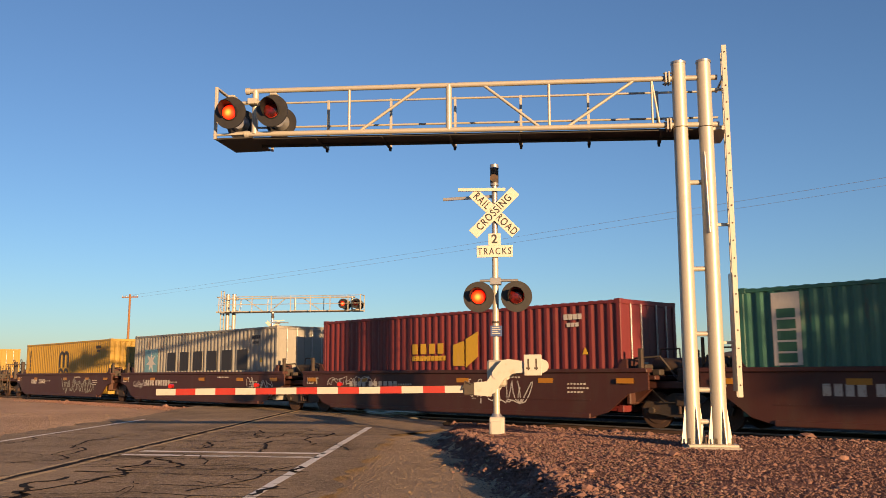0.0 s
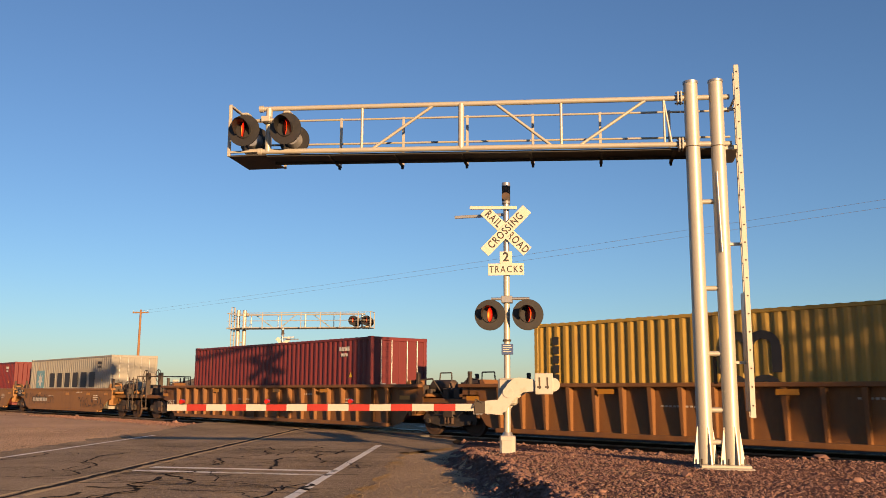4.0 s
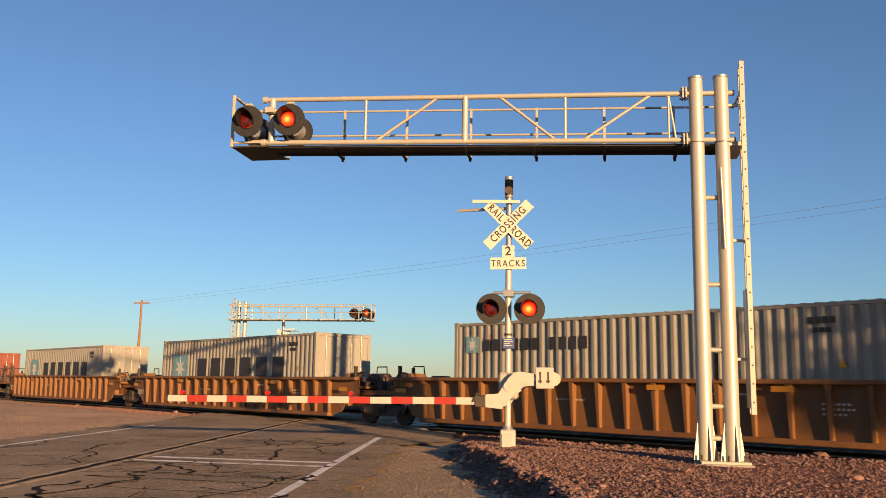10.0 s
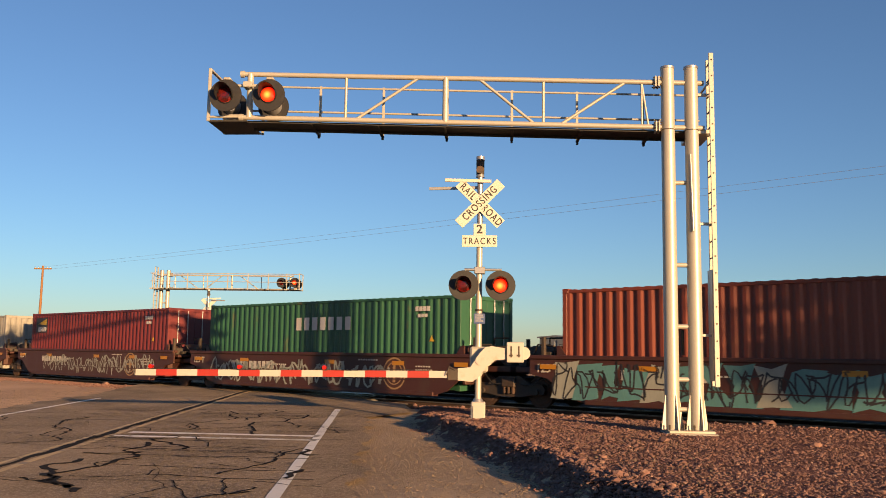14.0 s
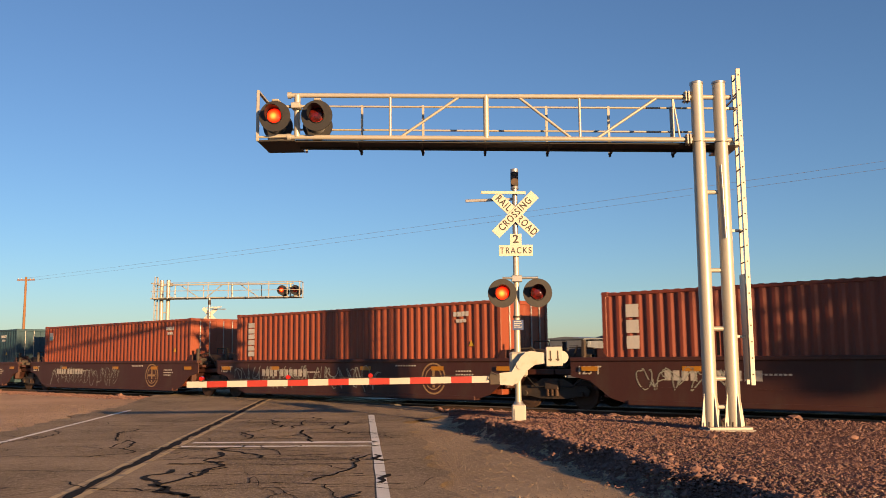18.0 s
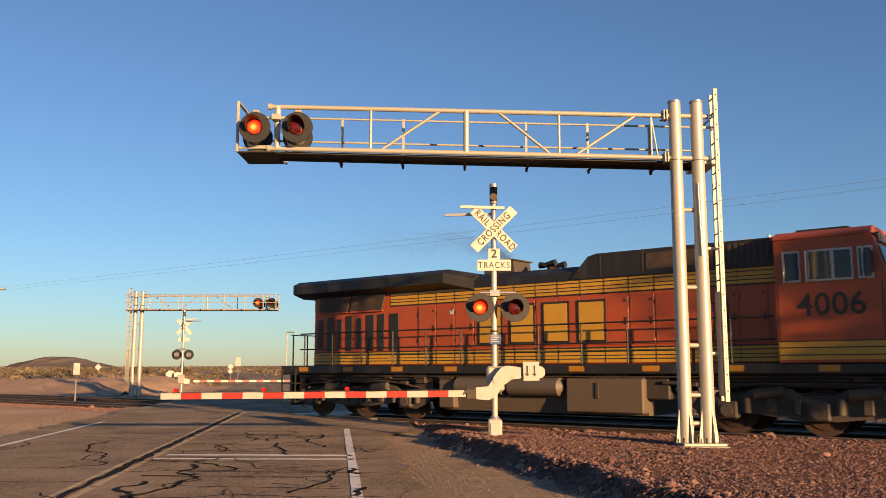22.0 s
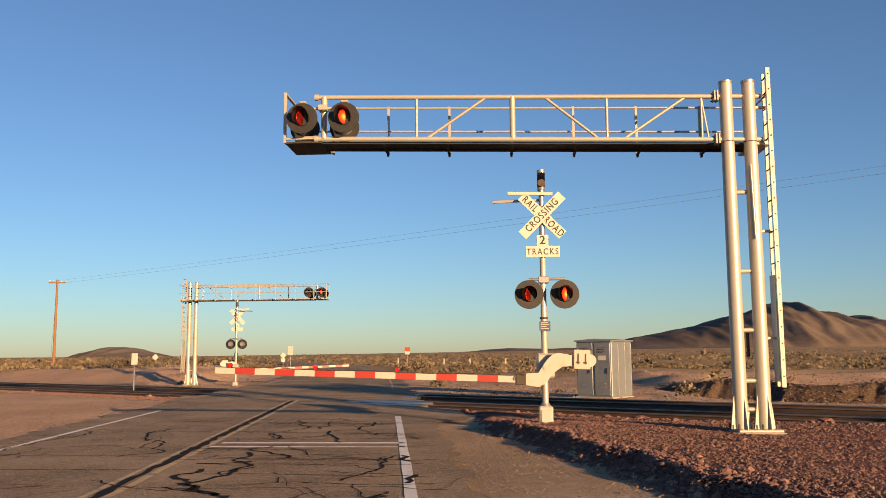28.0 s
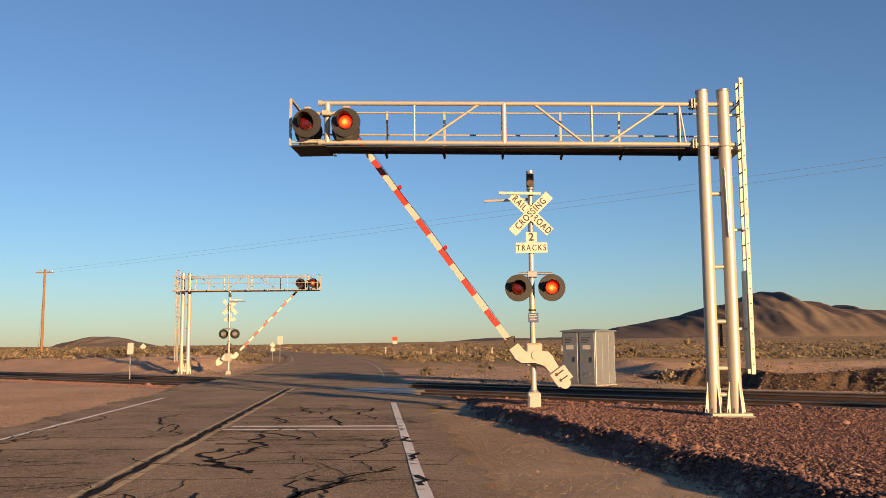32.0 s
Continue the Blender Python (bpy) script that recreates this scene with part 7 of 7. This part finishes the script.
        for x in (-2.85, -1.05):
            b = Build().cyl((x, -1.3, 1.02), (x + 1.55, -1.3, 1.02), 0.25, None, 20)
            b.cyl((x - 0.12, -1.3, 1.02), (x, -1.3, 1.02), 0.12, 0.25, 20).cyl((x + 1.55, -1.3, 1.02), (x + 1.67, -1.3, 1.02), 0.25, 0.12, 20)
            part("air_tank", b, paint("dusty_air_tank", (0.0868, 0.0713, 0.0558), 0.6, (0.08, 0.06, 0.045)), g)
    side = [(-2.9, 0.62), (-2.7, 0.86), (-2.3, 0.86), (-1.9, 0.7), (-1.5, 1.02), (-0.6, 1.05), (-0.2, 0.82), (0.2, 0.82), (0.6, 1.05), (1.5, 1.02), (1.9, 0.7), (2.3, 0.86), (2.7, 0.86), (2.9, 0.62), (2.7, 0.45), (2.3, 0.32), (1.6, 0.5), (0.4, 0.35), (-0.4, 0.35), (-1.6, 0.5), (-2.3, 0.32), (-2.7, 0.45)]
    TR = paint("dusty_truck_steel", (0.058, 0.045, 0.035), 0.75, (0.035, 0.03, 0.026), (0.45, 0.7))
    for x in (-6.9, 6.9):
        t = part("truck", cached("engine_truck", Build().prism(side, -1.2, -1.06).prism(side, 1.06, 1.2).box((-2.4, -1.0, 0.6), (2.4, 1.0, 0.95), 0.05), TR), TR, g, "three-axle truck, dusty", at=pose(x, 0, 0))
        for dx in (-2.0, 0, 2.0):
            for y in (-0.77, 0.77):
                part("wheel", cached("engine_wheel", WHEEL_BIG, M["rail"]), M["rail"], t, at=pose(dx, y, 0.53))
            part("axle_box", cached("axle_box", Build().box((-0.24, -1.32, 0.36), (0.24, -1.06, 0.76), 0.04).cyl((0, -1.36, 0.55), (0, -1.3, 0.55), 0.14, None, 14), TR), TR, t, at=pose(dx, 0, 0))
        for dx in (-2.45, -1.55, -0.45, 0.45, 1.55, 2.45):
            part("spring", cached("engine_spring", Build().cyl((0, -1.24, 0.5), (0, -1.24, 0.8), 0.09, None, 12).cyl((0, -1.24, 0.8), (0, -1.24, 0.84), 0.12, None, 12), TR), TR, t, at=pose(dx, 0, 0))
        for dx in (-2.75, 2.75):
            part("sand_pipe", cached("sand_pipe", Build().tube([(0, -1.15, 1.3), (0.08, -1.2, 0.8), (0, -0.95, 0.2)], 0.025, 6), TR), TR, t, at=pose(dx, 0, 0))
        for dx in (-1.0, 1.0):
            part("brake_cylinder", cached("brake_cylinder", Build().cyl((-0.35, -1.26, 0.92), (0.3, -1.26, 0.98), 0.13, None, 14).box((-0.1, -1.3, 0.5), (0.1, -1.1, 0.9), 0.02), TR), TR, t, at=pose(dx, 0, 0))
        part("pipe", cached("truck_pipe", Build().tube([(-2.6, -1.25, 0.98), (-1.2, -1.25, 1.15), (1.2, -1.25, 1.15), (2.6, -1.25, 0.95)], 0.025, 6), TR), TR, t)
    mirror_side(g)
    return g


def exhaust_smoke(back, seed):
    """Soot over an engine's stack, thin and trailing: flecks that thin out with the distance; back is the way it trails."""
    gen = np.random.default_rng(seed)
    n = 30000
    u = gen.random(n) ** 2.2
    x = -1.98 + back * 6.0 * u + gen.normal(0, 0.1 + 0.5 * u)
    lump = np.sin(9 * u + seed) * 0.12 + np.sin(23 * u) * 0.08
    z = 4.7 + 1.15 * np.sqrt(u) + lump + gen.normal(0, 0.09 + 0.32 * u)
    z = np.maximum(z, 4.68)
    y = gen.normal(0, 0.16 + 0.4 * u)
    a, b = gen.normal(0, 1, (n, 3)), gen.normal(0, 1, (n, 3))
    a, b = a / np.linalg.norm(a, axis=1)[:, None] * 0.005, b / np.linalg.norm(b, axis=1)[:, None] * 0.005
    c = np.stack([x, y, z], -1)
    me = bpy.data.meshes.new("exhaust_smoke")
    me.from_pydata(np.stack([c - a, c + b, c + a, c - b], 1).reshape(-1, 3).tolist(), [], (np.arange(n)[:, None] * 4 + np.arange(4)).tolist())
    me.materials.append(SOOT)
    return tagged(new("exhaust_smoke", me), "thin dark diesel smoke over the engine's stack", "smoke", kind="stuff")


SOOT = surface("diesel_soot", (0.05, 0.048, 0.046), 1.0, 0, 0.1, 2, None, 1, (0, 1), 0.0)


def mirror_side(g):
    """Repeats on the other side what the near side alone has."""
    flip = Matrix.Diagonal((1, -1, 1, 1))
    both = ("lettering", "window_frame", "window", "handrail", "rail_stanchion", "step", "step_stringer", "grab_rail", "wheel", "end_rail", "number_board", "windshield")
    todo = [(c, g, Matrix(), False) for c in list(g.children)]
    while todo:
        ob, parent, m, whole = todo.pop()
        at = m @ ob.matrix_basis
        kids = list(ob.children)
        name = ob.name.split(".")[0]
        if name in both:
            continue
        twin = parent
        if whole or max((at @ v.co).y for v in ob.data.vertices) < -0.9:
            if ("flip", ob.data.name) not in CACHE:
                me = ob.data.copy()
                me.transform(flip)
                me.flip_normals()
                CACHE["flip", ob.data.name] = me
            twin = part(name, CACHE["flip", ob.data.name], DARK, parent, at=flip @ ob.matrix_basis @ flip)
            for k in ob.keys():
                twin[k] = ob[k]
            todo += [(c, twin, at, True) for c in kids]
        else:
            todo += [(c, ob, at, False) for c in kids]


# position of each load's tail along the train, its paint and marks, its car
LOADS = [
    (202.45, "teal", "panel_left", -1, "bnsf", ((1.5, 4.2, 0.4, 1.0, "white", 1, 0.03),), "sea-green corrugated container with a white upright panel"),
    (187.23, "maroon", "caru", 1, "bnsf", ((1.2, 3.4, 0.35, 1.1, "white", 2, 0.03), (-5.5, -3.0, 0.9, 1.25, "white", 3, 0.02)), "dark red corrugated container with yellow marks"),
    (172.13, "grey", "star", 1, "bnsf", ((-5.5, -4.0, 0.6, 1.1, "white", 4, 0.03), (4.5, 6.2, 0.5, 1.2, "white", 5, 0.03)), "pale grey corrugated container with bold black marks"),
    (157.09, "yellow", "m", -1, "bnsf", ((0.5, 4.8, 0.3, 1.15, "pale", 6, 0.05), "238602"), "ochre yellow corrugated container with black mark"),
    (135.89, "yellow", "m", 1, "ribbed", ((-4.5, -2.0, 0.4, 1.2, "white", 7, 0.03),), "ochre yellow container in a long rusty well car"),
    (116.72, "yellow", "m", 1, "ribbed", (), "ochre yellow container, slightly faded"),
    (97.5, "maroon", "none", 1, "ribbed", (), "plain dark red corrugated container"),
    (76.27, "grey", "star", 1, "ttx", ((-5.2, -1.2, 0.4, 1.2, "black", 8, 0.025), (2.6, 6.0, 0.3, 1.1, "black", 9, 0.03)), "pale grey container with blue star panel"),
    (60.85, "maroon", "beacon_white", -1, "ttx", ((-3.6, -1.2, 0.5, 1.3, "black", 10, 0.04), (3.0, 4.6, 0.5, 1.2, "black", 31, 0.04)), "dark red container with a pale logo panel"),
    (45.42, "maroon", "beacon", 1, "ttx", ((-0.4, 3.2, 0.3, 1.3, "black", 11, 0.03),), "dark red container with black and yellow logo panel"),
    (30.03, "yellow", "m", -1, "ttx", ((3.0, 5.0, 0.5, 1.0, "black", 12, 0.02),), "ochre yellow corrugated container with black mark"),
    (14.77, "yellow", "m", 1, "ttx", ((0.5, 6.3, 0.25, 1.25, "crimson", 13, 0.06, "pale"), "742616"), "ochre yellow container over a tagged car"),
    (-6.62, "grey", "bars_small", 1, "ribbed", (), "pale grey container with small dark marks"),
    (-25.89, "grey", "star", 1, "ribbed", ((0.5, 3.5, 0.4, 1.2, "black", 14, 0.025),), "pale grey container with bold black marks"),
    (-45.15, "grey", "star", 1, "ribbed", ((-3.5, 1.5, 0.4, 1.3, "black", 15, 0.025),), "pale grey container with blue star panel"),
    (-66.54, "brown", "tex", 1, "bnsf", ((-3.6, -0.6, 0.3, 1.2, "dull", 16, 0.03, "dull"), (0.6, 4.8, 0.25, 1.3, "black", 17, 0.06, "dull")), "red-brown container, white upright marks"),
    (-81.82, "brown", "none", 1, "bnsf", ((-6.2, 6.0, 0.25, 1.3, "black", 18, 0.04, "teal"),), "red-brown container over a teal tagged car"),
    (-97.39, "green", "capital", 1, "bnsf", ((-5.5, 3.5, 0.25, 1.2, "pale", 19, 0.07), "round"), "dark green corrugated container with white marks"),
    (-112.47, "maroon", "beacon", 1, "bnsf", ((-4.0, 5.5, 0.3, 1.25, "pale", 20, 0.05), "round"), "dark red container over a white-tagged car"),
    (-127.76, "grey", "bars_big", -1, "bnsf", ((-5.0, -1.5, 0.4, 1.2, "dull", 21, 0.03), "round"), "light grey container with bold black marks"),
    (-147.21, "orange", "hyundai", 1, "bnsf", ((-4.5, -1.5, 0.3, 1.2, "pale", 22, 0.03), "round"), "orange-red container with white marks"),
    (-162.49, "brown", "tex", 1, "bnsf", ((-5.0, -2.5, 0.5, 1.2, "pale", 23, 0.025), "round"), "red-brown container with white upright marks"),
    (-177.93, "rust_orange", "triton", 1, "bnsf", ((-5.8, 1.5, 0.3, 1.25, "pale", 24, 0.025), "round"), "faded red-brown corrugated container"),
    (-193.09, "rust_orange", "small", 1, "bnsf", ((-4.8, 1.2, 0.25, 1.25, "pale", 25, 0.02), "round"), "faded red-brown container, small logo"),
    (-208.34, "blue", "small", 1, "bnsf", ((1.2, 2.8, 0.7, 1.25, "pale", 26, 0.03), "round"), "blue-green corrugated container, worn"),
]
CAR_WORDS = {"bnsf": "brown smooth-sided well car, worn and tagged", "ttx": "yellow-tan smooth-sided well car with graffiti", "ribbed": "rusty ochre well car with upright ribs"}
TRAIN = []
for i, (s, color, mark, doors, kind, tags, words) in enumerate(LOADS):
    pitch = 19.25 if kind == "ribbed" else 15.3
    before = LOADS[i - 1][0] - s if i else 16
    after = s - LOADS[i + 1][0] if i + 1 < len(LOADS) else 99
    limit = 20 if kind == "ribbed" else 17
    right_end = before > limit or (kind == "ribbed" and i and LOADS[i - 1][4] != "ribbed")
    left_end = after > limit
    TRAIN.append((container(color, mark, doors, words), s + CH, False))
    TRAIN.append((well_car(kind, pitch, left_end, right_end, tags, CAR_WORDS[kind]), s + CH, False))
TRAIN.append((locomotive("5471", 41), -223.0, True))
TRAIN.append((locomotive("4006", 42), -245.1, False))
TRAIN.append((exhaust_smoke(1, 3), -223.0, True))
TRAIN.append((exhaust_smoke(-1, 5), -245.1, False))

# ---------------------------------------------------------------- what moves
ROWS = [0, 0.1, 0.3, 0.6] + list(range(1, 32)) + [31.4, 31.7, 31.9, 32]


def train_at(t):
    """How far the train has come."""
    return 20.12 * (t - 10) + 0.0138 * (t - 10) ** 2


GATE = [(0, -0.65), (5, -0.55), (10, -0.65), (15, -0.55), (20, -0.65), (26, -0.65), (27.6, -0.65), (27.9, 0.6), (28.2, 5.4), (28.5, 9.8), (29.0, 16.9), (29.5, 23.4), (30, 29.8), (30.5, 36), (31, 41.8), (31.5, 47.6), (32, 53.6)]
FAR_GATE = [(0, 0), (26, 0), (27.6, 0), (27.9, 0.8), (28.2, 4.8), (28.5, 9), (29.0, 15.4), (29.5, 20.8), (30, 26.2), (30.5, 32), (31, 37.2), (31.5, 42.3), (32, 46.9)]
BEAT, FIRST = 0.5222, 2.97


def motions():
    for ob, s, turned in TRAIN:
        half = pose(0, 0, 0, 0, 0, 180) if turned else Matrix()
        walk(ob, [(t, on_track(s + train_at(t)) @ half) for t in ROWS])
    for arm, where, turn, swing in ((near_arm, PIVOT, 0, GATE), (far_arm, FAR_PIVOT, 197, FAR_GATE)):
        walk(arm, [(t, pose(*where, 0, 0, turn) @ pose(0, 0, 0, 0, a, 0)) for t, a in swing])
    # the lenses turn over at each beat; left and right by turns
    steps = [(FIRST + k * BEAT, k) for k in range(-5, 56) if FIRST + k * BEAT < 31.8]
    for ob in [o for o in scene.objects if o.name.split(".")[0] == "flashing_lens"]:
        base, face, beat = ob.matrix_basis.copy(), ob["face"], ob["beat"]
        angle = 0 if beat == 0 else 180
        rows = [(0, angle)]
        for t, k in steps:
            f = round(t * FPS)
            if f < 3 or f > 32 * FPS - 3:
                continue
            rows += [((f - 2) / FPS, angle), ((f - 1) / FPS, angle + 60), (f / FPS, angle + 120), ((f + 1) / FPS, angle + 180)]
            angle += 180
        rows.append((32, angle))
        walk(ob, [(t, base @ pose(0, 0, 0, 0, 0, a)) for t, a in rows])


motions()
